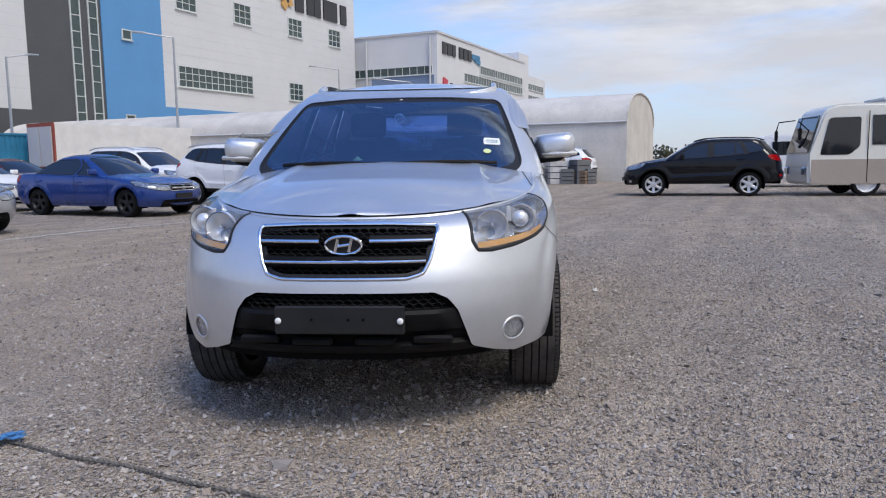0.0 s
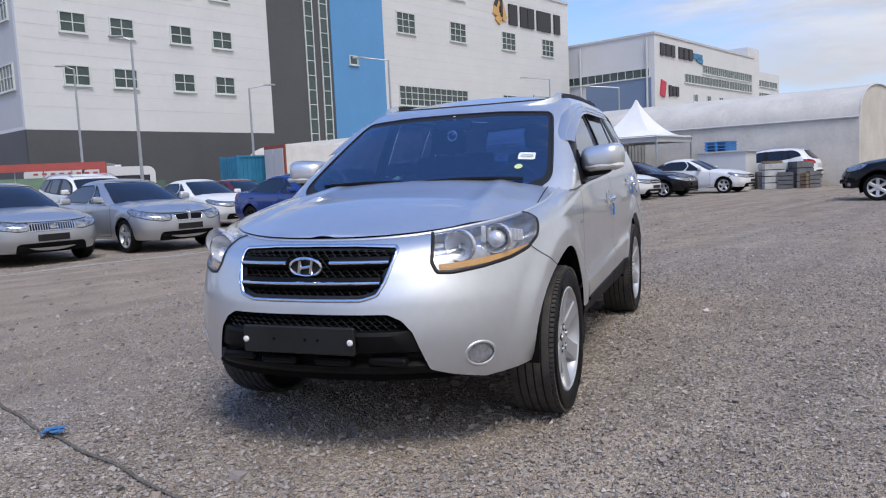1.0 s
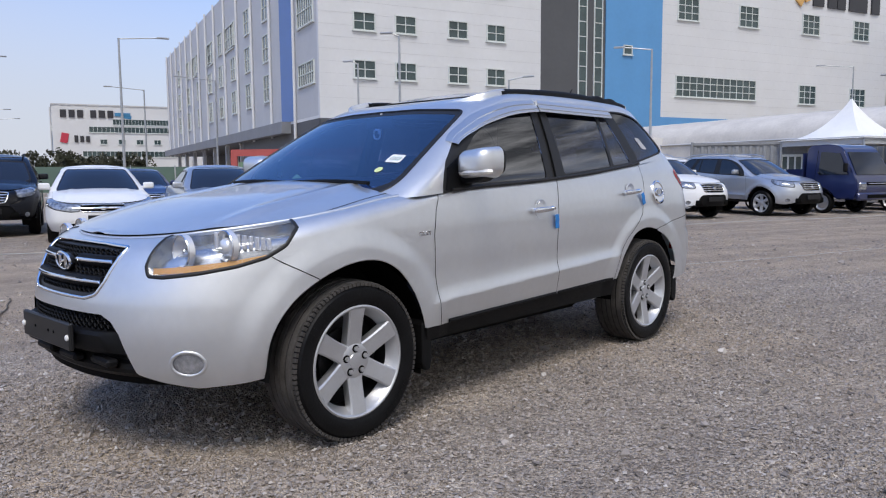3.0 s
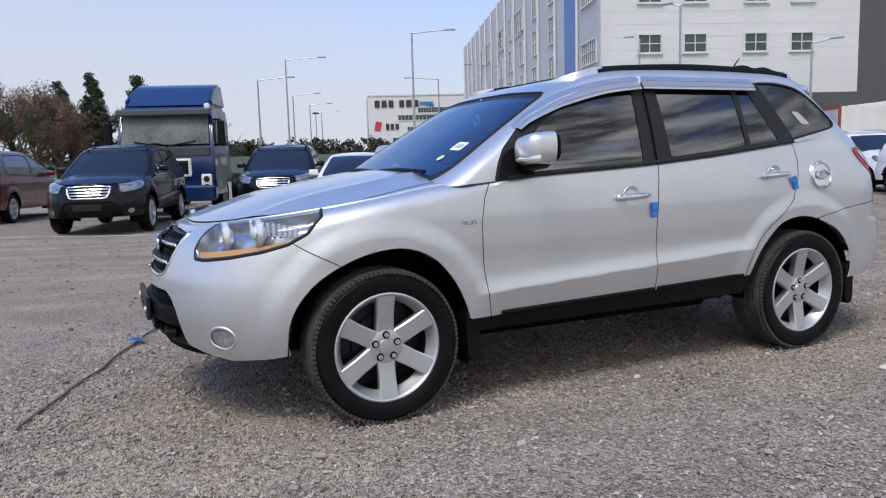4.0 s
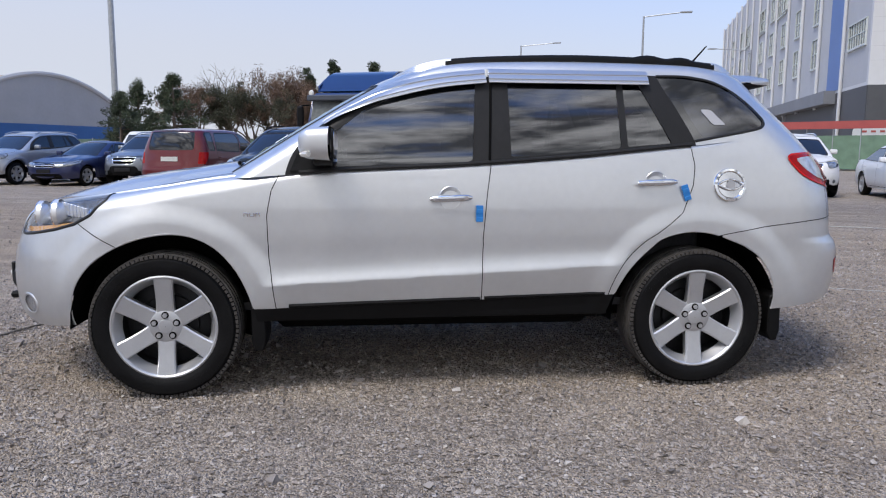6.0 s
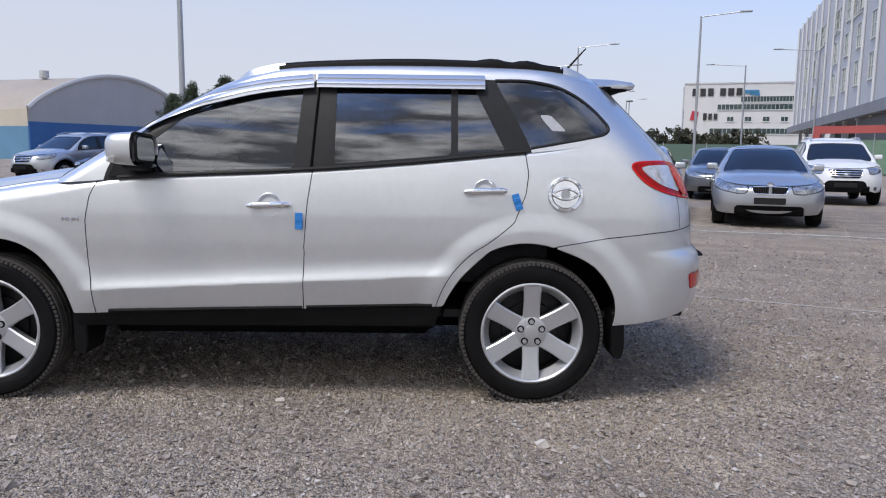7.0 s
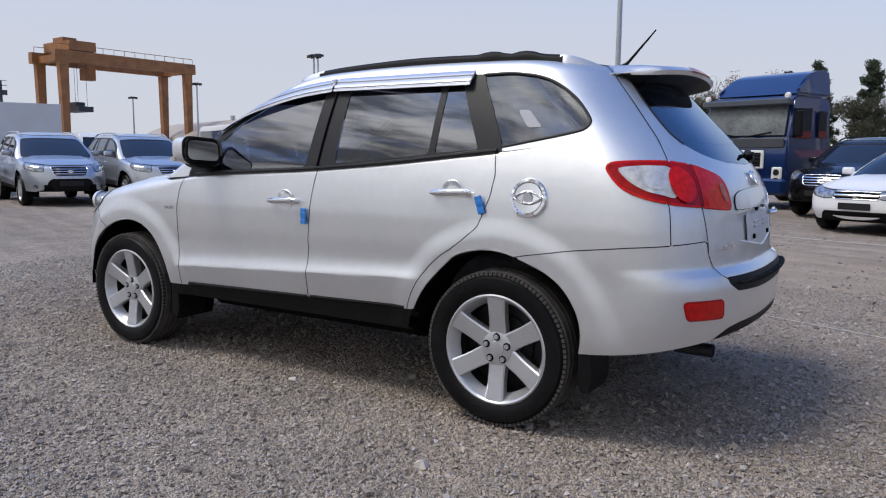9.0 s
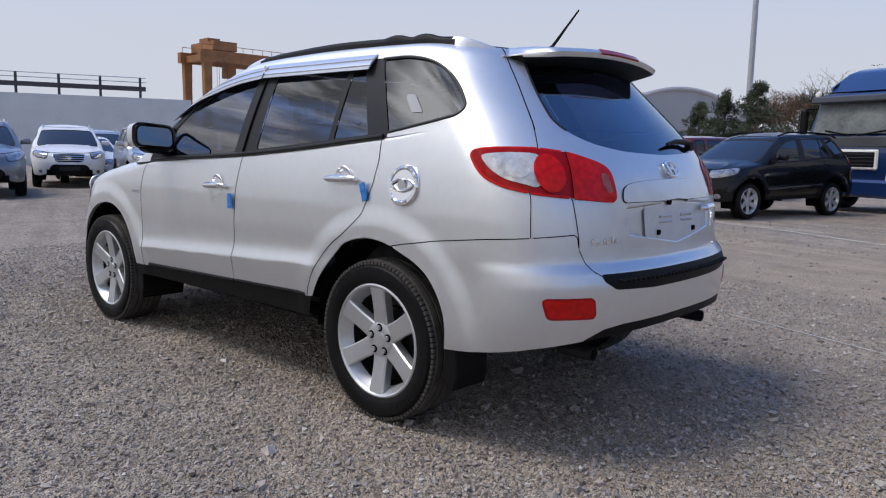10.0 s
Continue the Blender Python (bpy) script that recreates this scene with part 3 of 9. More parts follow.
    def outline(self, y, rear=False):
        r = self.ring_r if rear else self.ring_f
        return np.interp(y, r[:, 1], r[:, 0]) if not rear else np.interp(-np.asarray(y), -r[::-1, 1], r[::-1, 0])

    def hood(self, x, y):
        """Height of the bonnet and cowl."""
        xo = np.maximum(self.outline(y), .05)
        crown = .001 + (self.crown + .011) * smooth(float(self.nose(.9)) - .03, -.2, y)
        return self.belt(y) + crown * (1 - np.minimum(np.abs(x) / xo, 1) ** 2.4) + .012 * np.exp(-((np.abs(x) - .52 + .1 * (y - .2)) / .05) ** 2) * smooth(-.7, -.3, y)

    def trunk(self, x, y):
        xo = np.maximum(self.outline(y, True), .05)
        return self.belt(y) + .03 * smooth(float(self.tail(.9)), self.deck, y) * (1 - np.minimum(np.abs(x) / xo, 1) ** 2.4)

    # outline points: places on the nose (by x), the side (by y) and the tail (by x), as (arc, height)
    def F(self, x, z, upper=False):
        z = np.asarray(z, float)
        w = self.width(z)
        pf = self.pw if upper else self.pf
        k = np.arcsin(np.clip(abs(x) / w, 0, 1) ** (pf / 2)) / (np.pi / 2)
        return np.array([np.interp(k, self.k_tab, self.arc_up if upper else self.arc) * (1 if x >= 0 else -1), float(z)])

    def S(self, y, z, upper=False):
        yf, lf, pf, yr, lr, pr = self.ends(np.asarray(z, float), upper)
        if y < yf + lf:
            k = np.arccos(np.clip(1 - (y - yf) / lf, 0, 1) ** (pf / 2)) / (np.pi / 2)
        elif y > yr - lr:
            k = 3 - np.arccos(np.clip(1 - (yr - y) / lr, 0, 1) ** (pr / 2)) / (np.pi / 2)
        else:
            k = 1 + (y - yf - lf) / (yr - lr - yf - lf)
        return np.array([np.interp(k, self.k_tab, self.arc_up if upper else self.arc), float(z)])

    def R(self, x, z, upper=False):
        w = self.width(np.asarray(z, float))
        pr = self.pb if upper else self.pr
        k = 3 - np.arcsin(np.clip(abs(x) / w, 0, 1) ** (pr / 2)) / (np.pi / 2)
        arc = self.arc_up if upper else self.arc
        a = np.interp(k, self.k_tab, arc)
        return np.array([a if x >= 0 else 2 * arc[-1] - a, float(z)])

    def front_y(self, x, z, upper=False):
        yf, lf, pf, yr, lr, pr = self.ends(np.asarray(z, float), upper)
        q = np.clip(np.abs(x) / self.width(z), 0, 1)
        return yf + lf * (1 - (1 - q ** pf) ** (1 / pf))

    def rear_y(self, x, z, upper=False):
        yf, lf, pf, yr, lr, pr = self.ends(np.asarray(z, float), upper)
        q = np.clip(np.abs(x) / self.width(z), 0, 1)
        return yr - lr * (1 - (1 - q ** pr) ** (1 / pr))

    def skins(self, nk=60, nv=34, coarse=1):
        """Lower shell, cabin, bonnet, roof and boot lid as skins of the left half."""
        kl = np.r_[np.linspace(0, 1, nk), np.linspace(1, 2, int(nk * 2.0))[1:], np.linspace(2, 3, int(nk * .8))[1:]]
        lo = Skin.grid(self.lower, kl, np.linspace(0, 1, nv), lambda u, P: np.stack([np.interp(u, self.k_tab, self.arc), P[:, 2]], -1), "body")
        ku = np.r_[np.linspace(0, 1, nk), np.linspace(1, 2, int(nk * 1.4))[1:], np.linspace(2, 3, int(nk * .8))[1:]]
        up = Skin.grid(self.upper, ku, np.linspace(0, 1, int(nv * .7)), lambda u, P: np.stack([np.interp(u, self.k_tab, self.arc_up), P[:, 2]], -1), "body")
        xm = float(self.ring_f[:, 0].max()) - .002
        i = int(np.argmax(self.ring_f[:, 0] >= xm))
        rf = self.ring_f[:i + 1]

        def hood_at(u, v):
            x = np.sin(u * np.pi / 2) * xm
            y0 = np.interp(x, rf[:, 0], rf[:, 1])
            y1 = np.maximum(self.cowl + .30 + 0 * u, y0 + .01)
            y = y0 + (y1 - y0) * v
            x = np.minimum(x, self.outline(y))
            return np.stack([x, y, self.hood(x, y)], -1)
        ho = Skin.grid(hood_at, np.linspace(0, 1, nk // 2), np.linspace(0, 1, nk // 2), lambda u, P: P[:, :2], "hood")
        kk = np.linspace(0, 3, 1200)
        top = self.upper(kk, np.ones_like(kk))
        xt = float(top[:, 0].max()) - .001
        a, b = top[:np.argmax(top[:, 0] >= xt) + 1], top[len(top) - 1 - np.argmax(top[::-1, 0] >= xt):][::-1]

        def roof_at(u, v):
            x = np.sin(u * np.pi / 2) * xt
            ya, yb = np.interp(x, a[:, 0], a[:, 1]), np.interp(x, b[:, 0], b[:, 1])
            y = ya + (yb - ya) * v
            za, zb = np.interp(x, a[:, 0], a[:, 2]), np.interp(x, b[:, 0], b[:, 2])
            edge = np.interp(y, top[:, 1], top[:, 2])
            q = np.abs(x) / xt
            z = self.roof(np.maximum(y, self.yroof)) + self.roofcrown * (1 - q ** 2.2) * smooth(0, .25, v) * smooth(1, .75, v)
            return np.stack([x, y, z], -1)
        ro = Skin.grid(roof_at, np.linspace(0, 1, max(6, nk // 3)), np.linspace(0, 1, nk // 2), lambda u, P: P[:, :2], "roof")
        out = dict(lower=lo, upper=up, hood=ho, roof=ro)
        if self.deck is not None:
            j = int(np.argmax(self.ring_r[::-1, 0] >= self.ring_r[:, 0].max() - .03))
            rr = self.ring_r[len(self.ring_r) - 1 - j:][::-1]
            xd = float(rr[:, 0].max())

            def trunk_at(u, v):
                x = np.sin(u * np.pi / 2) * xd
                y1 = np.interp(x, rr[:, 0], rr[:, 1])
                y0 = np.minimum(self.deck - .35, y1 - .01)
                y = y1 + (y0 - y1) * v
                x = np.minimum(x, self.outline(y, True))
                return np.stack([x, y, self.trunk(x, y)], -1)
            out["trunk"] = Skin.grid(trunk_at, np.linspace(0, 1, nk // 2), np.linspace(0, 1, nk // 3), lambda u, P: P[:, :2], "trunk", flip=True)
        return out


SUV = Shape(
    nose=[(.18, -.82), (.30, -.905), (.42, -.945), (.54, -.955), (.66, -.945), (.78, -.905), (.86, -.865), (.93, -.815), (1.0, -.74)],
    tail=[(.22, 3.56), (.32, 3.63), (.45, 3.685), (.58, 3.71), (.68, 3.715), (.735, 3.70), (.78, 3.665), (.88, 3.655), (1.0, 3.64), (1.1, 3.61),
          (1.2, 3.555), (1.3, 3.475), (1.42, 3.36), (1.55, 3.235), (1.7, 3.10)],
    shield=[(1.05, .17), (1.12, .27), (1.25, .47), (1.4, .71), (1.52, .915), (1.6, 1.075), (1.66, 1.24), (1.7, 1.42)],
    back=[(.22, 3.56), (.78, 3.665), (1.0, 3.64), (1.1, 3.61), (1.2, 3.555), (1.3, 3.475), (1.42, 3.36), (1.55, 3.235), (1.7, 3.10)],
    width=[(.18, .83), (.27, .868), (.36, .895), (.46, .905), (.60, .908), (.70, .907), (.82, .910), (.92, .909), (1.0, .902), (1.08, .889),
           (1.16, .870), (1.25, .842), (1.4, .788), (1.52, .738), (1.6, .702), (1.7, .655)],
    belt=[(-1.0, .900), (-.84, .920), (-.6, .958), (-.3, .998), (0, 1.04), (.3, 1.085), (.6, 1.108), (.8, 1.123), (1.5, 1.158), (2.0, 1.195), (2.67, 1.262), (3.1, 1.30), (3.6, 1.30)],
    roof=[(.9, 1.605), (1.2, 1.645), (1.6, 1.680), (2.1, 1.692), (2.6, 1.683), (3.0, 1.655), (3.3, 1.625)],
    skirt=[(-1.0, .335), (-.8, .33), (-.55, .345), (-.4, .365), (0, .385), (.45, .375), (.6, .375), (2.2, .385), (2.7, .385), (3.05, .395), (3.3, .42), (3.5, .455), (3.7, .495)],
    wheels=(0.0, 2.70), arch=.455, lw=.24, pw=2.6, crease=(.555, .050))

SEDAN = Shape(
    nose=[(.15, -.70), (.28, -.80), (.45, -.86), (.58, -.855), (.68, -.83), (.74, -.79), (.82, -.70)],
    tail=[(.2, 3.72), (.3, 3.80), (.5, 3.88), (.7, 3.90), (.85, 3.88), (.98, 3.83), (1.05, 3.78)],
    shield=[(.88, .38), (.96, .52), (1.1, .78), (1.25, 1.08), (1.36, 1.36), (1.42, 1.6)],
    back=[(.92, 3.42), (1.0, 3.30), (1.15, 3.02), (1.3, 2.68), (1.38, 2.45), (1.44, 2.2)],
    width=[(.15, .80), (.25, .85), (.4, .895), (.55, .905), (.7, .90), (.82, .885), (.92, .855), (1.0, .82), (1.2, .715), (1.34, .635), (1.44, .57)],
    belt=[(-.9, .70), (-.7, .735), (-.4, .79), (0, .86), (.4, .905), (.8, .925), (1.6, .945), (2.6, .975), (3.2, .995), (3.6, .99), (3.95, .975)],
    roof=[(1.1, 1.335), (1.4, 1.375), (1.9, 1.40), (2.3, 1.385), (2.7, 1.335)],
    skirt=[(-.9, .22), (0, .25), (1.4, .24), (2.85, .25), (3.4, .27), (3.95, .34)],
    wheels=(0.0, 2.84), arch=.36, hub=.325, lf=.62, pf=2.5, lr=.5, pr=2.6, lw=.5, pw=2.6, lb=.5, pb=2.6, flare=.012, crown=.05, roofcrown=.04, cowl=.42, deck=3.45,
    yroof=1.25, zref=1.15)
VAN = Shape(
    nose=[(.18, -.78), (.3, -.86), (.5, -.90), (.65, -.88), (.8, -.82), (.9, -.72)],
    tail=[(.25, 3.92), (.4, 3.98), (.6, 4.0), (.75, 3.97), (.9, 3.94), (1.1, 3.91), (1.4, 3.84), (1.7, 3.72), (1.8, 3.66)],
    shield=[(1.0, -.02), (1.1, .12), (1.3, .46), (1.5, .84), (1.62, 1.12), (1.72, 1.45)],
    back=[(.9, 3.94), (1.1, 3.91), (1.4, 3.84), (1.7, 3.72), (1.8, 3.66)],
    width=[(.18, .84), (.3, .90), (.5, .95), (.7, .955), (.9, .95), (1.05, .93), (1.3, .865), (1.5, .80), (1.65, .745), (1.75, .70)],
    belt=[(-.95, .82), (-.6, .90), (-.2, .98), (.2, 1.04), (.8, 1.07), (2, 1.10), (3.2, 1.12), (4.0, 1.12)],
    roof=[(1.0, 1.60), (1.4, 1.67), (2.2, 1.71), (3.0, 1.70), (3.8, 1.66)],
    skirt=[(-1, .26), (0, .32), (1.5, .30), (3.0, .32), (4.0, .36)],
    wheels=(0.0, 3.02), arch=.40, hub=.345, flare=.012, lb=.4, lr=.4, pr=2.8, pb=2.8, yroof=1.1, zref=1.35)

# ---------------------------------------------------------------- wheels
def wheel_profile(r, w):
    """Tyre section (radius, along) from the inner to the outer bead."""
    ri = r * .70
    return [(ri, -w * .46), (ri + .02, -w * .5), (r * .86, -w * .52), (r - .022, -w * .47), (r - .004, -w * .36), (r, -w * .2), (r, w * .2), (r - .004, w * .36),
            (r - .022, w * .47), (r * .92, w * .515), (r * .86, w * .525), (r * .80, w * .515), (ri + .02, w * .5), (ri, w * .45)]


def build_wheel(r=.36, w=.235, spokes=6, detail=True, name="wheel", rim_mat=None, twin=False, solid=False):
    """A wheel about the x axis, face towards +x: tyre, rim with spokes, hub cap, nuts."""
    rim_mat = rim_mat or ALLOY
    root = new(name)
    seg = 64 if detail else 28
    bm = bmesh.new()
    add_lathe(bm, wheel_profile(r, w), seg)
    part("tyre", bm, RUBBER, root, smooth_angle=40)
    if detail:
        bm = bmesh.new()
        n = 96
        for x0, x1 in ((-.092, -.060), (-.052, -.022), (-.014, .014), (.022, .052), (.060, .092)):
            add_lathe(bm, [(r - .006, x0 - .001), (r + .006 - abs(x0 + x1) * .025, x0), (r + .006 - abs(x0 + x1) * .025, x1), (r - .006, x1 + .001)], seg)
        part("tread", bm, TREAD, root)
        for sd in (-1, 1):
            bm = bmesh.new()
            for i in range(n):
                add_box(bm, (sd * .104, 0, r - .0115), (.018, 2 * math.pi * r / n * .7, .014), m=Matrix.Rotation(2 * math.pi * i / n, 4, "X"))
            part("tread_shoulder", bm, TREAD, root)
        for a0 in (30, 210):
            bm = bmesh.new()
            for i in range(7):
                a = radians(a0 + i * 5.2)
                add_box(bm, (w * .523, 0, r * .865), (.003, .018, .028), m=Matrix.Rotation(a, 4, "X"))
            part("sidewall_marking", bm, RUBBER, root)
    ro = r * .70
    bm = bmesh.new()
    add_lathe(bm, [(ro, w * .40), (ro + .005, w * .47), (ro - .002, w * .485), (ro - .009, w * .472), (ro - .014, w * .42), (ro - .030, w * .30), (ro - .040, w * .22)], seg)
    rim = part("rim", bm, [rim_mat], root, smooth_angle=50)
    bm = bmesh.new()
    add_lathe(bm, [(.001, -w * .05), (.12, -w * .05), (ro - .04, -w * .1)], seg)
    add_lathe(bm, [(.001, w * .02), (.14, w * .02), (.145, 0), (.145, -.03)], seg)
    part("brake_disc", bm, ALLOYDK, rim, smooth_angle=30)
    # barrel darker than the lip: shade inside the rim is in its colour
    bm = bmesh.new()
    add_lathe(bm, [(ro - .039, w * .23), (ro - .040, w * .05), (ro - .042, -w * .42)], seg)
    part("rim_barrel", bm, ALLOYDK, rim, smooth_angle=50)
    if solid:
        bm = bmesh.new()
        add_lathe(bm, [(ro - .015, w * .42), (ro - .05, w * .30), (ro * .55, w * .36), (ro * .3, w * .40), (.001, w * .42)], seg)
        for i in range(8):
            a = 2 * math.pi * i / 8
            add_cyl(bm, (w * .36, math.cos(a) * ro * .62, math.sin(a) * ro * .62), .02, .03, "x", 8)
        part("wheel_disc", bm, rim_mat, rim, smooth_angle=40)
        return root
    for i in range(spokes):
        bm = bmesh.new()
        a = 2 * math.pi * i / spokes
        rs = np.linspace(.052 * r / .36, ro - .012, 6)
        ring = []
        for j, q in enumerate(rs):
            s = j / 5
            hw = (.034 + .013 * s ** 1.6 + .012 * (1 - s) ** 2) * r / .36 * (6 / spokes if spokes > 6 else 1)
            face = w * (.335 + .125 * s ** 1.2)
            ring.append([bm.verts.new(p) for p in ((face - .05, -hw * .9, q), (face - .006, -hw, q), (face, -hw + .007, q), (face, hw - .007, q), (face - .006, hw, q), (face - .05, hw * .9, q))])
        for A, B in zip(ring, ring[1:]):
            for k in range(6):
                bm.faces.new((A[k], A[(k + 1) % 6], B[(k + 1) % 6], B[k]))
        bm.faces.new(ring[0]), bm.faces.new(ring[-1])
        bmesh.ops.transform(bm, matrix=Matrix.Rotation(a, 4, "X"), verts=bm.verts)
        part("spoke", bm, rim_mat, rim, smooth_angle=35)
    bm = bmesh.new()
    add_lathe(bm, [(.090, w * .26), (.084, w * .335), (.072, w * .358), (.037, w * .362), (.035, w * .374), (.030, w * .378), (.001, w * .377)], 32)
    part("hub_cap", bm, rim_mat, rim, smooth_angle=40)
    if detail:
        for i in range(5):
            a = 2 * math.pi * (i + .25) / 5
            bm = bmesh.new()
            c = (w * .36, math.cos(a) * .056, math.sin(a) * .056)
            add_cyl(bm, (c[0] - .004, c[1], c[2]), .018, .012, "x", 16)
            seat = part("nut_seat", bm, SEAM, root)
            bm = bmesh.new()
            add_cyl(bm, c, .0115, .022, "x", 6)
            part("wheel_nut", bm, ALLOY, rim)
    return root


def put_wheels(car, proto, ys, xs, z):
    """Copies of one wheel under a car; those of the right side face the other way."""
    for y in ys:
        for sx in (1, -1):
            w = copy_thing(proto, Matrix.Translation((sx * xs, y, z)) @ Matrix.Rotation(0 if sx > 0 else math.pi, 4, "Z"))
            w.parent = car


def drop_proto(ob):
    for o in (*ob.children_recursive, ob):
        bpy.data.objects.remove(o)


# ---------------------------------------------------------------- the SUV model
def arc_poly(c, r, n=40, a0=0, a1=360):
    return [(c[0] + r * math.cos(radians(a)), c[1] + r * math.sin(radians(a))) for a in np.linspace(a0, a1, n, endpoint=abs(a1 - a0) < 360)]


def both(sk, labels, push=0.0):
    return joined(sk.take(labels, 1, push), sk.take(labels, -1, push))


def panel(name, data, material, parent, label=""):
    V, F, N = data
    return mesh(name, V, F, material, parent, label, True, N)


def strip(name, sk, edges, width, lift, thick, material, parent, sides=(1, -1), label=""):
    V, F = sk.ribbon(edges, width, lift, thick, sides)
    if V:
        return mesh(name, V, F, material, parent, label, True)


def dense(pts, step=.06):
    """More points along a line of (y, z) pairs."""
    out = []
    for a, b in zip(pts, pts[1:]):
        n = max(1, int(math.dist(a, b) / step))
        out += [(a[0] + (b[0] - a[0]) * i / n, a[1] + (b[1] - a[1]) * i / n) for i in range(n)]
    return out + [pts[-1]]


def rounded(pts, n=4, closed=True):
    """A smooth curve through points of the plane."""
    P = [np.array(q, float) for q in pts]
    m = len(P)
    out = []
    for i in range(m if closed else m - 1):
        a, b, c, d = (P[j % m] if closed else P[min(max(j, 0), m - 1)] for j in (i - 1, i, i + 1, i + 2))
        for t in np.arange(n) / n:
            out.append(.5 * (2 * b + (c - a) * t + (2 * a - 5 * b + 4 * c - d) * t ** 2 + (3 * b - a - 3 * c + d) * t ** 3))
    return out if closed else out + [P[-1]]


def suv_skins(fine=True):
    """The SUV's skin, divided into panels, panes and lamps."""
    H = SUV
    sk = H.skins(84, 84) if fine else H.skins(44, 30)
    lo, up, ho = sk["lower"], sk["upper"], sk["hood"]
    S, F, R = H.S, H.F, H.R
    y0 = H.S(0, .7)[0]
    for yw in H.wheels:
        c = H.S(yw, .7)[0]
        lo.cut([(c + .455 * math.cos(radians(a)), .36 + .455 * math.sin(radians(a))) for a in range(0, 360, 6)], "void")
    # sill trim between the wheels
    lo.cut([S(.30, .2), S(.30, .438), S(.62, .443), S(2.20, .488), S(2.40, .50), S(2.40, .2)], "sill", {"body"})
    # doors
    arch = [S(2.70 + .50 * math.cos(radians(a)), .36 + .50 * math.sin(radians(a))) for a in range(118, 168, 6)]
    rear_edge = [S(*q) for q in dense([(2.640, 1.36), (2.652, 1.25), (2.668, 1.15), (2.655, 1.05), (2.60, .91), (2.53, .85)], .04)]
    lo.cut([S(*q) for q in dense([(1.56, .40), (1.562, .6), (1.568, .80), (1.585, 1.0), (1.61, 1.17), (1.61, 1.5)], .03)] + rear_edge + arch + [S(2.232, .48), S(2.24, .40)], "rear_door", {"body"})
    lo.cut([S(*q) for q in dense([(.545, .40), (.53, .50), (.508, .70), (.503, .90), (.525, 1.02), (.565, 1.10), (.61, 1.16), (.66, 1.4)], .03)] + [S(1.7, 1.5), S(1.7, .40)], "front_door", {"body"})
    # tail: lamps, bumper, tailgate
    lamp = rounded([S(3.183, 1.192), S(3.190, 1.172), S(3.222, 1.135), S(3.267, 1.099), S(3.345, 1.066), R(.785, 1.043), R(.734, 1.036), R(.661, 1.028), R(.587, 1.021), R(.485, 1.013), R(.456, 1.018), R(.448, 1.045), R(.445, 1.085),
                    R(.447, 1.126), R(.466, 1.150), R(.519, 1.172), R(.601, 1.197), R(.664, 1.207), R(.71, 1.213), S(3.309, 1.214), S(3.209, 1.208)])
    shut_lo = rounded([R(.716, 1.19), R(.704, 1.216), R(.667, 1.287), R(.64, 1.34), R(.60, 1.42)], 4, False)
    shut_up = rounded([R(.69, 1.24, 1), R(.665, 1.288, 1), R(.624, 1.374, 1), R(.570, 1.483, 1), R(.520, 1.595, 1), R(.49, 1.66, 1)], 4, False)
    shut_dn = [R(.648, .60), R(.648, .871), R(.654, .937), R(.660, 1.02), R(.617, 1.20)]
    lo.cut(lamp, "tail_lamp", {"body"})
    lo.cut([S(2.74, .15), S(2.74, .778), S(2.86, .803), S(3.05, .835), S(3.30, .865), R(.655, .888), R(.648, .83), R(.61, .745), R(.56, .715), R(.50, .712), R(-.2, .722), R(-.2, .15)], "rear_bumper", {"body"})
    lo.cut([S(2.70, .15), S(2.70, .40), S(2.90, .44), S(2.90, .15)], "rear_bumper", {"body"})
    lo.cut([R(.585, .735), R(.575, .705), R(.52, .672), R(.3, .662), R(-.2, .660), R(-.2, .735)], "step_pad", {"rear_bumper", "body"})
    lo.cut([R(.72, .30), R(.70, .40), R(.64, .478), R(.56, .515), R(.46, .528), R(-.2, .535), R(-.2, .25)], "rear_valance", {"rear_bumper"})
    lo.cut(fillet([R(.81, .648), R(.625, .646), R(.612, .567), R(.79, .572)], .018), "reflector", {"rear_bumper"})
    lo.cut(shut_dn[:4] + shut_lo + [R(-.2, 1.5), R(-.2, .6)], "tailgate", {"body"})
    lo.cut(shut_dn + [R(.61, 1.3), R(-.2, 1.3), R(-.2, .6)], "tail_lamp_inner", {"tail_lamp"})
    lo.cut([R(.64, .80), R(.64, 1.10), R(.80, 1.10), R(.797, 1.036), R(.815, .80)], "corner_panel", {"body"})
    lo.cut([R(-.2, .792)] + list(fillet([R(.37, .792), R(.395, .90), R(.40, 1.02)], .03)[5:]) + [R(-.2, 1.022)], "plate_recess", {"tailgate"})
    lo.cut([R(-.2, 1.006), R(.405, 1.006)] + rounded([R(.412, 1.012), R(.404, 1.045), R(.385, 1.066), R(.345, 1.079), R(.275, 1.087), R(.15, 1.093), R(0, 1.096), R(-.2, 1.096)], 4, False), "handle_panel", {"tailgate"})
    glass_edge = [(.44, 1.62), (.475, 1.55), (.515, 1.47), (.548, 1.385), (.560, 1.335), (.548, 1.300), (.515, 1.268), (.44, 1.236), (.30, 1.212), (.15, 1.204), (0, 1.200), (-.2, 1.202)]
    tg = rounded([R(x, z, 1) for x, z in glass_edge], 4, False) + [R(-.2, 1.62, 1)]
    up.cut(shut_up[::-1] + [R(.71, 1.0, 1), R(-.2, 1.0, 1), R(-.2, 1.7, 1)], "tailgate", {"body"})
    lo.cut(rounded([R(x, z) for x, z in glass_edge[3:]], 4, False) + [R(-.2, 1.5), R(.5, 1.5)], "rear_window", {"tailgate"})
    up.cut(tg, "rear_window", {"tailgate"})
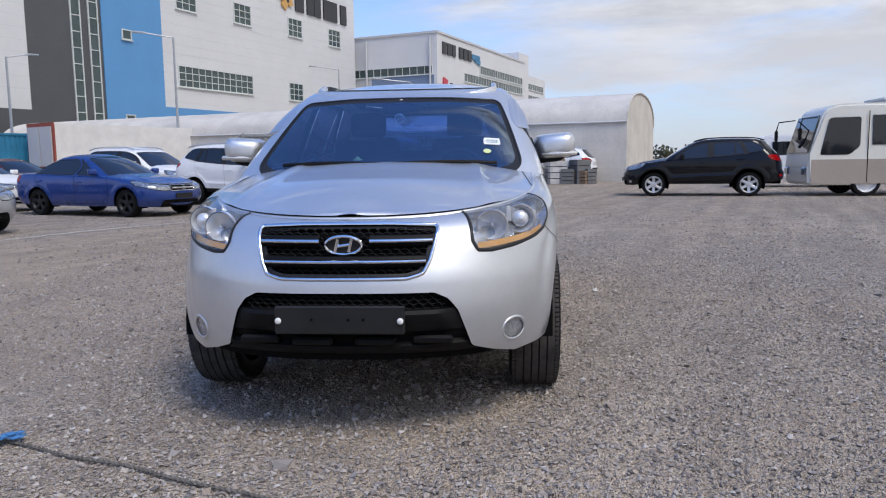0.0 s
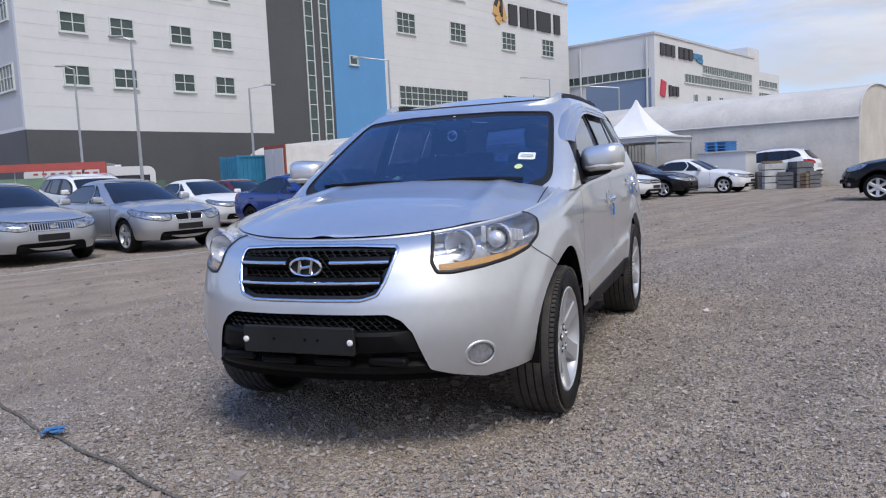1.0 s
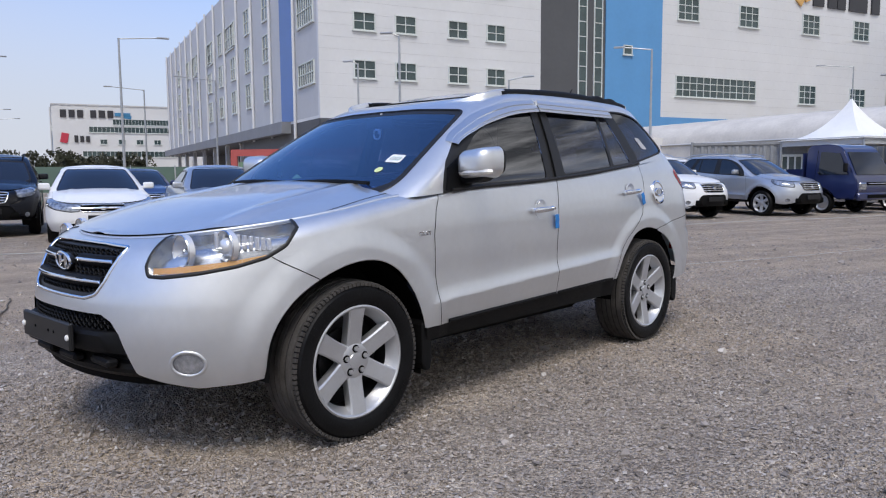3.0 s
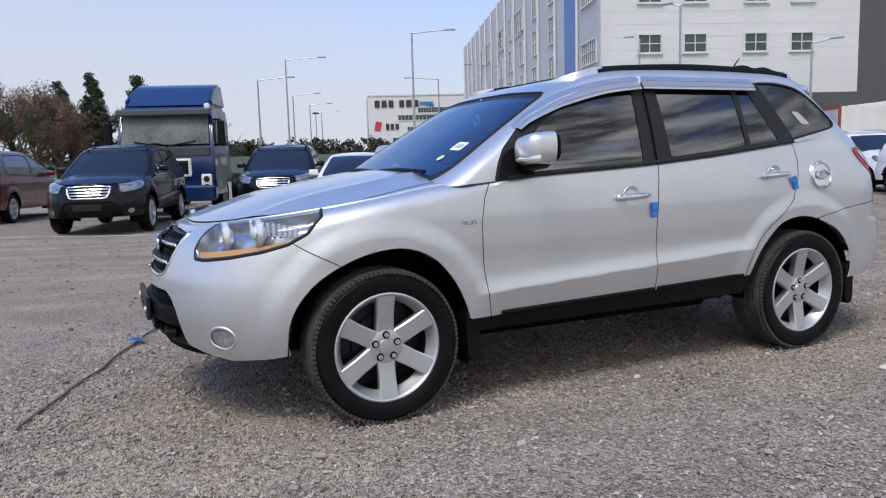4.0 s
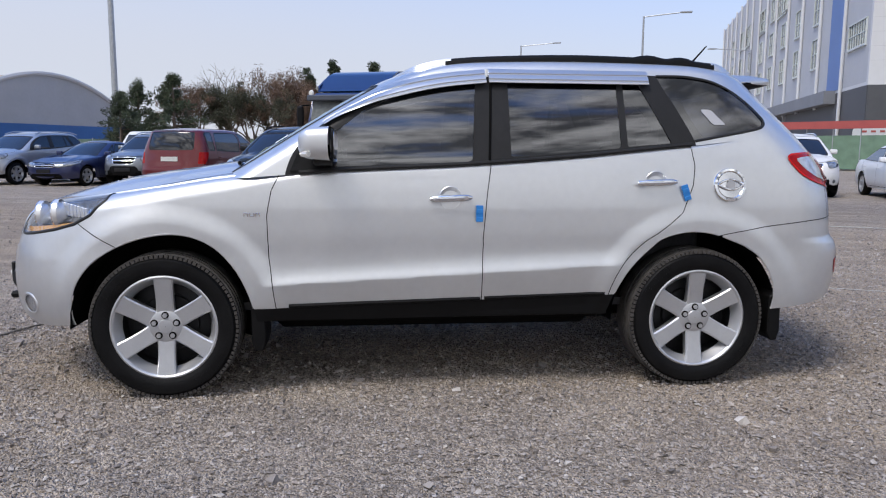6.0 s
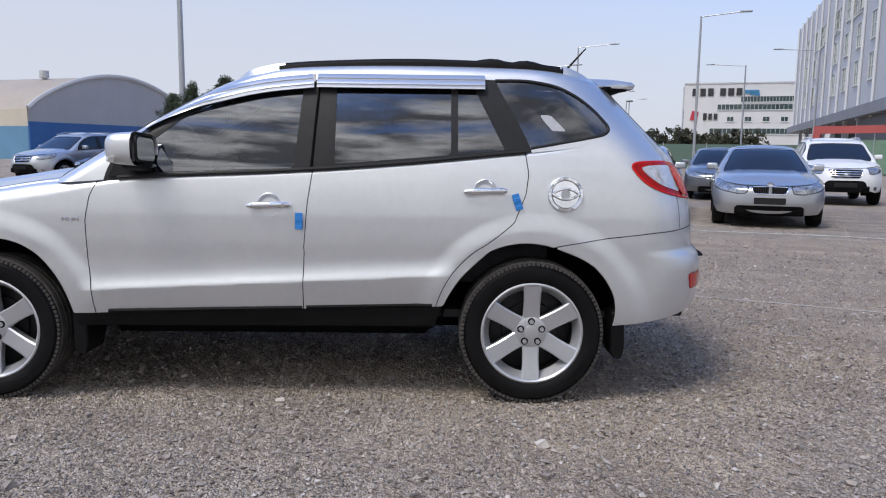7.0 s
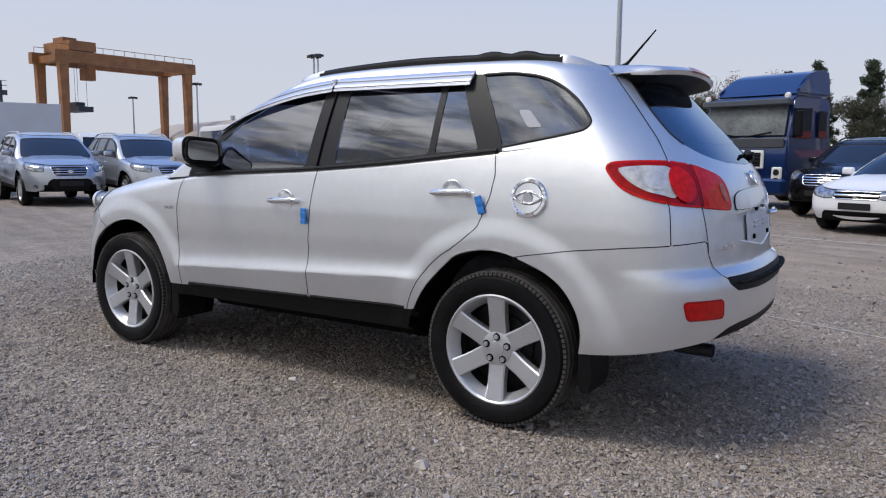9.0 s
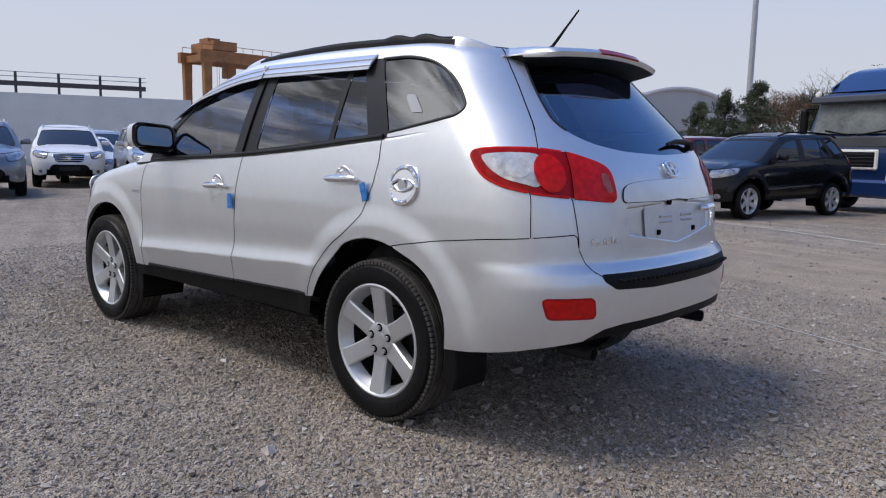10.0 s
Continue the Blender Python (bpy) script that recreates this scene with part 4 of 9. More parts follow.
    # nose: bumper, lamps, grille, intake
    lo.cut([F(-.2, .1), S(-.40, .1), S(-.30, .4), S(-.20, .745), S(-.40, .858), S(-.50, 1.1), F(-.2, 1.2)], "front_bumper", {"body"})
    lampf = [F(.512, .944), F(.522, .83), F(.545, .79), F(.60, .786), F(.70, .80), F(.79, .825), S(-.42, .855), S(-.335, .90), S(-.27, .97), S(-.28, 1.02), S(-.45, 1.04), F(.64, 1.0)]
    lo.cut(lampf, "headlamp", {"front_bumper", "body"})
    lo.cut(fillet([F(-.2, .690), F(.26, .690), F(.325, .708), F(.352, .76), F(.382, .875), F(.385, .898), F(.2, .906), F(-.2, .908)], .012), "grille", {"front_bumper"})
    lo.cut([F(-.2, .635), F(.37, .632), F(.425, .605), F(.465, .555), F(.505, .44), F(.52, .395), F(.60, .365), F(.70, .335), F(.70, .2), F(-.2, .2)], "intake", {"front_bumper"})
    lo.cut([np.array([F(.697, .442)[0] + .068 * math.cos(radians(a)), .442 + .050 * math.sin(radians(a))]) for a in range(0, 360, 12)], "fog_lamp", {"front_bumper"})
    # panes and frames of the cabin
    U = lambda y, z: S(y, z, True)
    frame_o = [U(.585, 1.06), U(.60, 1.13), U(.66, 1.25), U(.80, 1.37), U(1.0, 1.485), U(1.2, 1.556), U(1.4, 1.59), U(1.6, 1.604), U(2.1, 1.617), U(2.45, 1.617), U(2.508, 1.614),
               U(2.583, 1.47), U(2.680, 1.272), U(2.672, 1.05)]
    up.cut(frame_o, "window_frame", {"body"})
    up.cut(fillet([U(*q) for q in dense([(1.512, 1.165), (.80, 1.135), (.80, 1.28), (.95, 1.40), (1.15, 1.50), (1.35, 1.55), (1.545, 1.572), (1.515, 1.18)], .05)], .012), "front_window", {"window_frame"})
    up.cut(fillet([U(*q) for q in dense([(1.712, 1.19), (1.712, 1.585), (2.285, 1.592), (2.285, 1.236), (1.73, 1.188)], .05)], .012), "rear_door_window", {"window_frame"})
    up.cut(fillet([U(*q) for q in dense([(2.320, 1.242), (2.320, 1.592), (2.395, 1.590), (2.555, 1.262), (2.335, 1.244)], .05)], .012), "vent_window", {"window_frame"})
    up.cut([U(2.675, 1.272)] + rounded([U(2.50, 1.612), U(2.66, 1.612), U(2.79, 1.592), U(2.90, 1.547), U(2.99, 1.482), U(3.055, 1.412), U(3.074, 1.380), U(3.062, 1.354), U(3.02, 1.337), U(2.85, 1.304)], 5, False), "quarter_window", {"body"})
    aw = float(np.interp(.63, H.k_tab, H.arc_up))
    wind = fillet([F(-.2, 1.05, 1), (aw * .86, 1.075), (aw, 1.135), (aw, 1.548), F(.3, 1.568, 1), F(-.2, 1.572, 1)], .05)
    up.cut(wind, "windscreen", {"body"})
    d = signed(np.array(wind), np.array(up.par))
    par = np.array(up.par)
    up.cut_field(d - .028 - .02 * smooth(1.2, 1.1, par[:, 1]), "windscreen_clear", {"windscreen"})
    ho.cut([(-.1, H.cowl + .02), (.45, H.cowl + .04), (.68, H.cowl + .10), (.775, H.cowl + .16), (.80, H.cowl + 1), (-.1, H.cowl + 1)], "cowl", {"hood"})
    ho.cut([(.79, -.60), (.815, -.35), (.80, -.1), (.775, .15), (.755, .36), (.7, .48), (.8, .9), (1.2, .9), (1.2, -.6)], "fender_top", {"hood"})
    return sk


def suv_panels(car, sk, skin_mat, lo_detail=False):
    lo, up, ho, ro = sk["lower"], sk["upper"], sk["hood"], sk["roof"]
    panel("bonnet", both(ho, "hood"), skin_mat, car)
    panel("cowl", both(ho, "cowl"), BLACKPL, car)
    panel("roof", both(ro, "roof"), skin_mat, car)
    panel("front_bumper", both(lo, "front_bumper"), skin_mat, car)
    panel("rear_bumper", both(lo, "rear_bumper"), skin_mat, car)
    panel("tailgate", joined(both(lo, "tailgate"), both(up, "tailgate")), skin_mat, car)
    panel("plate_recess", both(lo, "plate_recess", -.014), skin_mat, car)
    for s in (1, -1):
        strip("recess_edge", lo, lo.border("plate_recess", {"tailgate"}), .020, -.013, .011, skin_mat, car, (s,))
    panel("handle_panel", both(lo, "handle_panel", .006), skin_mat, car, "silver panel above the plate recess")
    strip("handle_panel_edge", lo, lo.border("handle_panel", {"tailgate", "plate_recess"}), .004, .0015, 0, SEAM, car)
    panel("step_pad", both(lo, "step_pad"), BLACKPL, car, "ribbed black bumper step pad")
    panel("rear_valance", both(lo, "rear_valance"), BLACKPL, car)
    for s in (1, -1):
        panel("wing_and_quarter_panel", joined(lo.take("body", s), lo.take("corner_panel", s), up.take("body", s), ho.take("fender_top", s)), skin_mat, car)
        for nm in ("front_door", "rear_door"):
            panel(nm, lo.take(nm, s), skin_mat, car)
        panel("sill_trim", lo.take("sill", s), BLACKPL, car, "black plastic sill trim")
        panel("window_frame", up.take("window_frame", s, -.002), TRIMBLK, car, "satin black window frame")
        for nm in ("front_window", "rear_door_window", "vent_window", "quarter_window"):
            V, F, N = up.take(nm, s, -.006)
            N = np.array(N)
            if nm == "quarter_window":
                # the fixed pane is nearly flat
                N = .12 * N + .88 * np.array(up.take("rear_door_window", s, -.006)[2]).mean(0)
                N /= np.linalg.norm(N, axis=1, keepdims=True)
            panel(nm, (V, F, N), GLASS_SIDE, car, "dark tinted window pane")
    panel("rear_window", joined(both(lo, "rear_window", -.003), both(up, "rear_window", -.003)), GLASS_REAR, car, "dark tinted rear window")
    panel("windscreen", both(up, "windscreen_clear", -.002), GLASS_WIND, car, "windscreen with the blue of reflected sky in its tint")
    panel("windscreen_border", both(up, "windscreen", -.002), TRIMBLK, car, "black windscreen border")
    paints = {"body", "front_door", "rear_door", "front_bumper", "rear_bumper", "tailgate", "corner_panel", "tail_lamp", "headlamp", "hood", "fender_top"}
    gaps = []
    for a in ("front_door", "rear_door", "front_bumper", "rear_bumper", "tailgate", "corner_panel"):
        gaps += lo.border(a, paints - {a})
    V1 = lo.ribbon(list(set(gaps)), .0042, .0008, 0, (1, -1))
    V2 = up.ribbon(up.border("tailgate", {"body"}), .0055, .0008, 0, (1, -1))
    V3 = ho.ribbon(ho.border("hood", {"fender_top", "cowl"}), .0055, .0008, 0, (1, -1))
    V, F, _ = joined((*V1, []), (*V2, []), (*V3, []))
    mesh("panel_gap", V, F, SEAM, car, "dark shut line")
    strip("windscreen_seal", up, up.border({"windscreen", "windscreen_clear"}, {"body"}), .014, .001, .003, TRIMBLK, car)
    for s in (1, -1):
        strip("rear_window_seal", up, up.border("rear_window", {"tailgate"}), .012, .001, .002, TRIMBLK, car, (s,))
    for s in (1, -1):
        strip("quarter_window_seal", up, up.border("quarter_window", {"body"}), .014, .001, .003, TRIMBLK, car, (s,))


def suv_liner(car, H=None):
    """Wheel wells and floor pan, near-black: the shade under the car is in the colour."""
    H = H or SUV
    for yw in H.wheels:
        for s in (1, -1):
            bm = bmesh.new()
            prof = [(s * .88, .452), (s * .60, .452), (s * .58, .30)]
            n = 20
            rows = []
            for x, r in prof:
                rows.append([bm.verts.new((x, yw + r * math.cos(radians(a)), H.hub + r * math.sin(radians(a)))) for a in np.linspace(-2 if yw else -20, 182, n)])
            for A, B in zip(rows, rows[1:]):
                for j in range(n - 1):
                    bm.faces.new((A[j], A[j + 1], B[j + 1], B[j]))
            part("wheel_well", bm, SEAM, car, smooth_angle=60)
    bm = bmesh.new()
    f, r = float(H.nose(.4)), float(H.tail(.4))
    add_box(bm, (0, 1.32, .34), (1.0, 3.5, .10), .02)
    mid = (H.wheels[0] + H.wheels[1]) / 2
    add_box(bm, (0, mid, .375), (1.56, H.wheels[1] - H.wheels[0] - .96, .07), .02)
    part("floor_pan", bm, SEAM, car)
    # boxes added to stand in for the black void below the sills
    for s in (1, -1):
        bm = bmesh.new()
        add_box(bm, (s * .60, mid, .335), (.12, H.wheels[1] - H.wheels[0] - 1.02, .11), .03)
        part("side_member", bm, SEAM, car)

# ---------------------------------------------------------------- the silver SUV in the middle
def logo_h(bm, at, w, h, turn, r=.006):
    """An oval ring with a slanted letter shape inside, as plain bars."""
    ring = [turn @ Vector((w * math.cos(a), 0, h * math.sin(a))) + Vector(at) for a in np.linspace(0, 2 * math.pi, 36, endpoint=False)]
    add_tube(bm, ring, r, 8, True)
    sl = .28
    for s in (-1, 1):
        pts = [turn @ Vector((s * w * .38 + sl * z, 0, z)) + Vector(at) for z in np.linspace(-h * .72, h * .72, 6)]
        add_tube(bm, pts, r * 1.25, 8)
    pts = [turn @ Vector((x, 0, .30 * x * h / w)) + Vector(at) for x in np.linspace(-w * .42, w * .42, 6)]
    add_tube(bm, pts, r * 1.1, 8)


def build_hero():
    H = SUV
    car = thing("silver_suv", "silver family SUV with chrome rain visors parked on gravel", "car")
    sk = suv_skins(True)
    suv_panels(car, sk, SILVER)
    suv_liner(car)
    lo, up = sk["lower"], sk["upper"]

    # rolled front edge of the bonnet
    edge = [p for p in H.ring_f if p[0] < .86][::6]
    bm = bmesh.new()
    add_tube(bm, [(-p[0], p[1] + .006, p[2] - .004) for p in edge[::-1]] + [(p[0], p[1] + .006, p[2] - .004) for p in edge[1:]], .011, 8)
    part("bonnet_edge", bm, SILVER, car, smooth_angle=60)

    # arch lips
    lips = lo.border("void", {"body", "front_bumper", "rear_bumper", "rear_door", "front_door"})
    for s in (1, -1):
        for k in (0, 1):
            strip("arch_lip", lo, [e for e in lips if (lo.pos[e[0]][1] > 1.35) == bool(k)], .012, -.004, .004, SILVER, car, (s,))

    # headlamps: clear lens over a dark housing with bowls, projector and amber strip
    for s in (1, -1):
        lamp = new("headlamp")
        lamp.parent = car
        lamp["label"] = "clear headlamp with amber lower strip"
        panel("lens", lo.take("headlamp", s, .002), GLASS_CLR, lamp)
        V, F, N = lo.take("headlamp", s, -.055)
        V, F = [tuple(p) for p in V], [tuple(q) for q in F]
        uses = collections.Counter(e for f, lab in lo.faces if lab == "headlamp" for e in ((min(a, b), max(a, b)) for a, b in zip(f, f[1:] + f[:1])))
        for i, j in [e for e, c in uses.items() if c == 1]:
            b = len(V)
            for k in (i, j):
                for dd in (-.001, -.056):
                    p = lo.pos[k] + lo.nrm[k] * dd
                    V.append((s * p[0], p[1], p[2]))
            F.append((b, b + 1, b + 3, b + 2))
        mesh("housing", V, F, LAMPDARK, lamp)
        V1, F1 = lo.ribbon(lo.border("headlamp"), .016, .001, .003, (s,))
        mesh("rim", V1, F1, TRIMBLK, lamp)
        d = []
        for x, z, r, mm, nm in ((.598, .884, .062, LAMPBOWL, "main_bowl"), (.722, .902, .060, LAMPBOWL, "projector")):
            y = float(H.front_y(x, z))
            turn = Matrix.Rotation(s * radians(-12), 4, "Z") @ Matrix.Rotation(radians(-90), 4, "X")
            bm = bmesh.new()
            add_lathe(bm, [(.001, -.05), (r * .45, -.045), (r * .8, -.025), (r * .95, -.002), (r, .004), (r * 1.1, .004), (r * 1.12, -.02)], 32, "z")
            if nm == "projector":
                add_lathe(bm, [(r * .62, -.03), (r * .62, .0), (r * .5, .012), (r * .25, .02), (.001, .022)], 28, "z")
            bmesh.ops.transform(bm, matrix=Matrix.Translation((s * (x + .006), y + .034, z)) @ turn.inverted(), verts=bm.verts)
            part(nm, bm, mm, lamp, smooth_angle=40)
            bm = bmesh.new()
            add_tube(bm, [(r * 1.06 * math.cos(a), r * 1.06 * math.sin(a), .006) for a in np.linspace(0, 2 * math.pi, 32, endpoint=False)], .004, 6, True)
            if nm == "main_bowl":
                add_lathe(bm, [(.012, -.045), (.012, -.012), (.007, -.004), (.001, -.003)], 14, "z")
            bmesh.ops.transform(bm, matrix=Matrix.Translation((s * (x + .006), y + .034, z)) @ turn.inverted(), verts=bm.verts)
            part("bowl_ring", bm, CHROME, lamp, smooth_angle=40)
        bm = bmesh.new()
        rows = []
        for q in np.linspace(0, 1, 14):
            zz = .806 + .058 * q ** 1.5
            if q < .62:
                x = .548 + .235 * q / .62
                p = Vector((x, float(H.front_y(x, zz)) + .012, zz))
            else:
                y = float(H.front_y(.783, .83)) + (q - .62) / .38 * .20
                p = Vector((float(H.half(y, zz)) - .012, y, zz))
            rows.append([bm.verts.new((s * p.x, p.y, p.z - .011)), bm.verts.new((s * p.x * .992, p.y + .004, p.z + .013))])
        for A, B in zip(rows, rows[1:]):
            bm.faces.new((A[0], B[0], B[1], A[1]))
        part("amber_strip", bm, AMBER, lamp, "amber indicator strip")
        bm = bmesh.new()
        for q in np.linspace(0, 1, 9):
            y = -.545 + .17 * q
            z = .935 - .02 * q
            x = float(H.half(y, z)) - .045
            add_box(bm, (s * x, y, z - .01), (.02, .014, .07 - .02 * q), .003)
        part("indicator_bulb_housing", bm, LAMPBOWL, lamp, "chromed indicator reflector")
        # fog lamps
        fog = new("fog_lamp")
        fog.parent = car
        panel("lens", lo.take("fog_lamp", s, .004), GLASS_CLR, fog)
        V, F, N = lo.take("fog_lamp", s, -.006)
        mesh("bowl", V, F, mat("fog_lamp_reflector", (.55, .55, .56), .2, .55, .45, 45), fog)
        V1, F1 = lo.ribbon(lo.border("fog_lamp"), .014, .001, .004, (s,))
        mesh("bezel", V1, F1, SILVER, fog)

    # grille: dark back, honeycomb, chrome surround, two bars, badge
    grille = new("grille")
    grille.parent = car
    grille["label"] = "black honeycomb grille with chrome surround"
    V, F, N = both(lo, "grille", -.035)
    mesh("backing", V, F, SEAM, grille)
    strip("chrome_surround", lo, lo.border("grille", {"front_bumper"}), .017, -.001, .007, CHROME, grille)
    strip("inner_rim", lo, lo.border("grille", {"front_bumper"}), .046, -.016, .004, TRIMBLK, grille)
    def comb(zs, xlim, dx, rr, back):
        bmh = bmesh.new()
        for i, z in enumerate(zs):
            lim = xlim(z)
            n = int(lim / dx) + 1
            for k in range(-n, n + 1):
                x = (k + .5 * (i % 2)) * dx
                if abs(x) > lim:
                    continue
                y = float(H.front_y(x, z)) + back
                pts = [(x + dx * .52 * math.cos(a), y, z + rr * math.sin(a)) for a in np.radians(range(0, 360, 60))]
                add_tube(bmh, pts, .0034, 4, True)
        return bmh
    tagged(part("honeycomb", comb(np.arange(.710, .890, .0165), lambda z: .30 + .065 * smooth(.70, .86, z), .038, .0125, .026), BLACKPL, grille), kind="stuff")
    for z, gap in ((.838, .105), (.757, 0)):
        for a, b in (((-.36, -gap), (gap, .36)) if gap else ((-.335, .335),)):
            bm = bmesh.new()
            rows = []
            for x in np.linspace(a, b, 16):
                y = float(H.front_y(x, z)) - .002
                rows.append([bm.verts.new((x, y + dy, z + dz)) for dy, dz in ((.03, .024), (.006, .022), (-.004, .008), (-.004, -.008), (.006, -.022), (.03, -.024))])
            for A, B in zip(rows, rows[1:]):
                for k in range(6):
                    bm.faces.new((A[k], A[(k + 1) % 6], B[(k + 1) % 6], B[k]))
            bm.faces.new(rows[0]), bm.faces.new(rows[-1])
            bar = part("grille_bar", bm, BLACKPL, grille)
            bm = bmesh.new()
            add_tube(bm, [(x, float(H.front_y(x, z)) - .006, z + .002) for x in np.linspace(a + (.0 if a < -.2 else .0), b, 14)], .0075, 8)
            part("chrome_line", bm, CHROME, bar, "thin chrome line")
    bm = bmesh.new()
    logo_h(bm, (0, float(H.front_y(0, .828)) - .016, .825), .075, .038, Matrix.Rotation(radians(8), 3, "X"), .0065)
    part("badge", bm, CHROME, grille, "oval chrome badge")
    bm = bmesh.new()
    add_lathe(bm, [(.001, -.004), (.075, -.004), (.07, .01)], 32, "y")
    bmesh.ops.transform(bm, matrix=Matrix.Translation((0, float(H.front_y(0, .828)) - .006, .825)) @ Matrix.Diagonal((1, 1, .5, 1)), verts=bm.verts)
    part("badge_plate", bm, TRIMBLK, grille)

    # lower intake, plate holder and skid
    intake = new("lower_intake")
    intake.parent = car
    intake["label"] = "black lower bumper with honeycomb intake"
    V, F, N = both(lo, "intake", -.03)
    mesh("backing", V, F, SEAM, intake)
    tagged(part("honeycomb", comb(np.arange(.575, .630, .0165), lambda z: .40, .038, .0125, .020), BLACKPL, intake), kind="stuff")
    bm = bmesh.new()
    rows = []
    side = spline([(.30, .60), (.345, .575), (.395, .512), (.44, .498), (.50, .482), (.555, .458), (.575, .448)])
    for u in np.linspace(-1, 1, 34):
        e = smooth(1.0, .86, abs(u))
        prof = ((.05, .566), (-.010, .563), (-.020, .548), (-.016, .50), (-.002, .475), (.03, .462), (.035, .43), (.010, .412), (.010, .395), (.05, .355), (.14, .335))
        row = []
        for dy, z in prof:
            x = u * float(side(z))
            row.append(bm.verts.new((x, float(H.front_y(x, z)) + (dy if dy > .012 else dy * e + .010 * (1 - e)), z)))
        rows.append(row)
    for A, B in zip(rows, rows[1:]):
        for k in range(len(A) - 1):
            bm.faces.new((A[k], A[k + 1], B[k + 1], B[k]))
    part("bumper_insert", bm, BLACKPL, intake, smooth_angle=35)
    for xa in (-.36, -.13, .13, .36):
        bm = bmesh.new()
        add_box(bm, (xa, float(H.front_y(xa, .44)) + .012, .437), (.17, .05, .034), .01)
        part("insert_rib", bm, BLACKPL, intake)
    bm = bmesh.new()
    add_box(bm, (-.008, float(H.nose(.55)) - .022, .532), (.53, .022, .115), .006)
    holder = part("plate_holder", bm, TRIMBLK, intake, "empty black number plate holder")
    for x in (-.257, .240):
        bm = bmesh.new()
        add_lathe(bm, [(.013, 0), (.013, -.005), (.008, -.009), (.001, -.010)], 16, "y", (x, float(H.nose(.55)) - .033, .530))
        part("bolt", bm, WHITEPL, holder, "white plate bolt")
    for x in (-.12, .03, .09):
        bm = bmesh.new()
        add_cyl(bm, (x, float(H.nose(.55)) - .034, .535), .006, .003, "y", 10)
        part("screw_hole", bm, SEAM, holder)

    # tail lamps and reflectors
    for s in (1, -1):
        lamp = new("tail_lamp")
        lamp.parent = car
        lamp["label"] = "red tail lamp with clear centre"
        panel("lens", lo.take("tail_lamp", s, .004), GLASS_RED, lamp)
        panel("inner_lens", lo.take("tail_lamp_inner", s, .004), LAMPRED2, lamp)
        V1, F1 = lo.ribbon(lo.border({"tail_lamp", "tail_lamp_inner"}, {"body", "tailgate", "rear_bumper", "corner_panel"}), .010, .004, .001, (s,))
        mesh("lamp_rim", V1, F1, LAMPRED2, lamp)
        V1, F1 = lo.ribbon(lo.border("tail_lamp", {"tail_lamp_inner"}), .005, .0095, 0, (s,))
        mesh("lamp_gap", V1, F1, SEAM, lamp)
        refl = new("rear_reflector")
        refl.parent = car
        panel("reflector_lens", lo.take("reflector", s, .003), LAMPRED2, refl, "red bumper reflector")
        V1, F1 = lo.ribbon(lo.border("reflector"), .008, .002, .002, (s,))
        mesh("reflector_rim", V1, F1, GLASS_RED, refl)

    def on_tail(name, pts, material, parent, lift, label="", s=1):
        """A raised plate on the tail lamp, its outline in (arc, height)."""
        sub = Skin(lo.pos, lo.nrm, lo.par, [], "x")
        sub.faces = [(f, l) for f, l in lo.faces if l in ("tail_lamp", "tail_lamp_inner")]
        sub.cut(pts, "piece")
        V, F, N = sub.take("piece", s, lift)
        return mesh(name, V, F, material, parent, label, True, N)
    S, R = H.S, H.R
    for lamp, s in zip([o for o in car.children if o.name.startswith("tail_lamp")], (1, -1)):
        on_tail("reversing_lens", rounded([S(3.230, 1.184), S(3.245, 1.160), S(3.282, 1.128), S(3.343, 1.094), R(.800, 1.076), R(.770, 1.066), R(.735, 1.10), R(.72, 1.15), R(.722, 1.188), R(.76, 1.194), S(3.30, 1.194)], 3), LAMPCLEAR, lamp, .007, "clear reversing lens", s)
        c = (R(.80, 1.135) + S(3.36, 1.135)) / 2
        on_tail("reversing_bowl", [c + np.array([.052 * math.cos(a), .036 * math.sin(a)]) for a in np.linspace(0, 6.28, 26)], LAMPCLEAR, lamp, .009, "", s)
        c = R(.714, 1.118)
        on_tail("brake_lens", [c + np.array([.064 * math.cos(a), .072 * math.sin(a)]) for a in np.linspace(0, 6.28, 36)], LAMPRED2, lamp, .011, "bright red brake lens", s)
        on_tail("inner_lens_cell", rounded([R(.498, 1.12), R(.47, 1.115), R(.465, 1.085), R(.465, 1.05), R(.49, 1.045), R(.508, 1.08)], 4), mat("pink_lamp_cell", (.45, .10, .08), .2, .2, .4, 60), lamp, .007, "", s)

    # step pad ribs and ledge
    bm = bmesh.new()
    for x in np.linspace(-.50, .50, 34):
        y = float(H.rear_y(x, .70))
        add_box(bm, (x, y - .012, .706), (.012, .07, .012), .002, m=Matrix())
    part("step_rib", bm, BLACKPL, car)

    # tailgate: plate recess, handle, badges, wiper, spoiler, lock
    gate = new("tailgate_fittings")
    gate.parent = car
    yb = float(H.tail(.95))

    def on_gate(name, pts, material, lift, label="", parent=gate):
        """A thin plate that follows the tailgate, its outline in (x, height)."""
        sub = Skin(lo.pos, lo.nrm, lo.par, [], "x")
        sub.faces = [(f, l) for f, l in lo.faces if l == "plate_recess"]
        sub.cut([R(x, z) for x, z in pts], "piece")
        V, F, N = joined(sub.take("piece", 1, lift), sub.take("piece", -1, lift))
        return mesh(name, V, F, material, parent, label, True, N)
    plate = on_gate("plate_bracket", [(-.2, .826), (.262, .826), (.27, .835), (.272, .972), (.262, .98), (-.2, .98)], mat("pale_bracket", (.66, .67, .68), .4, .2, .1, 9), -.006, "bare silver plate bracket")
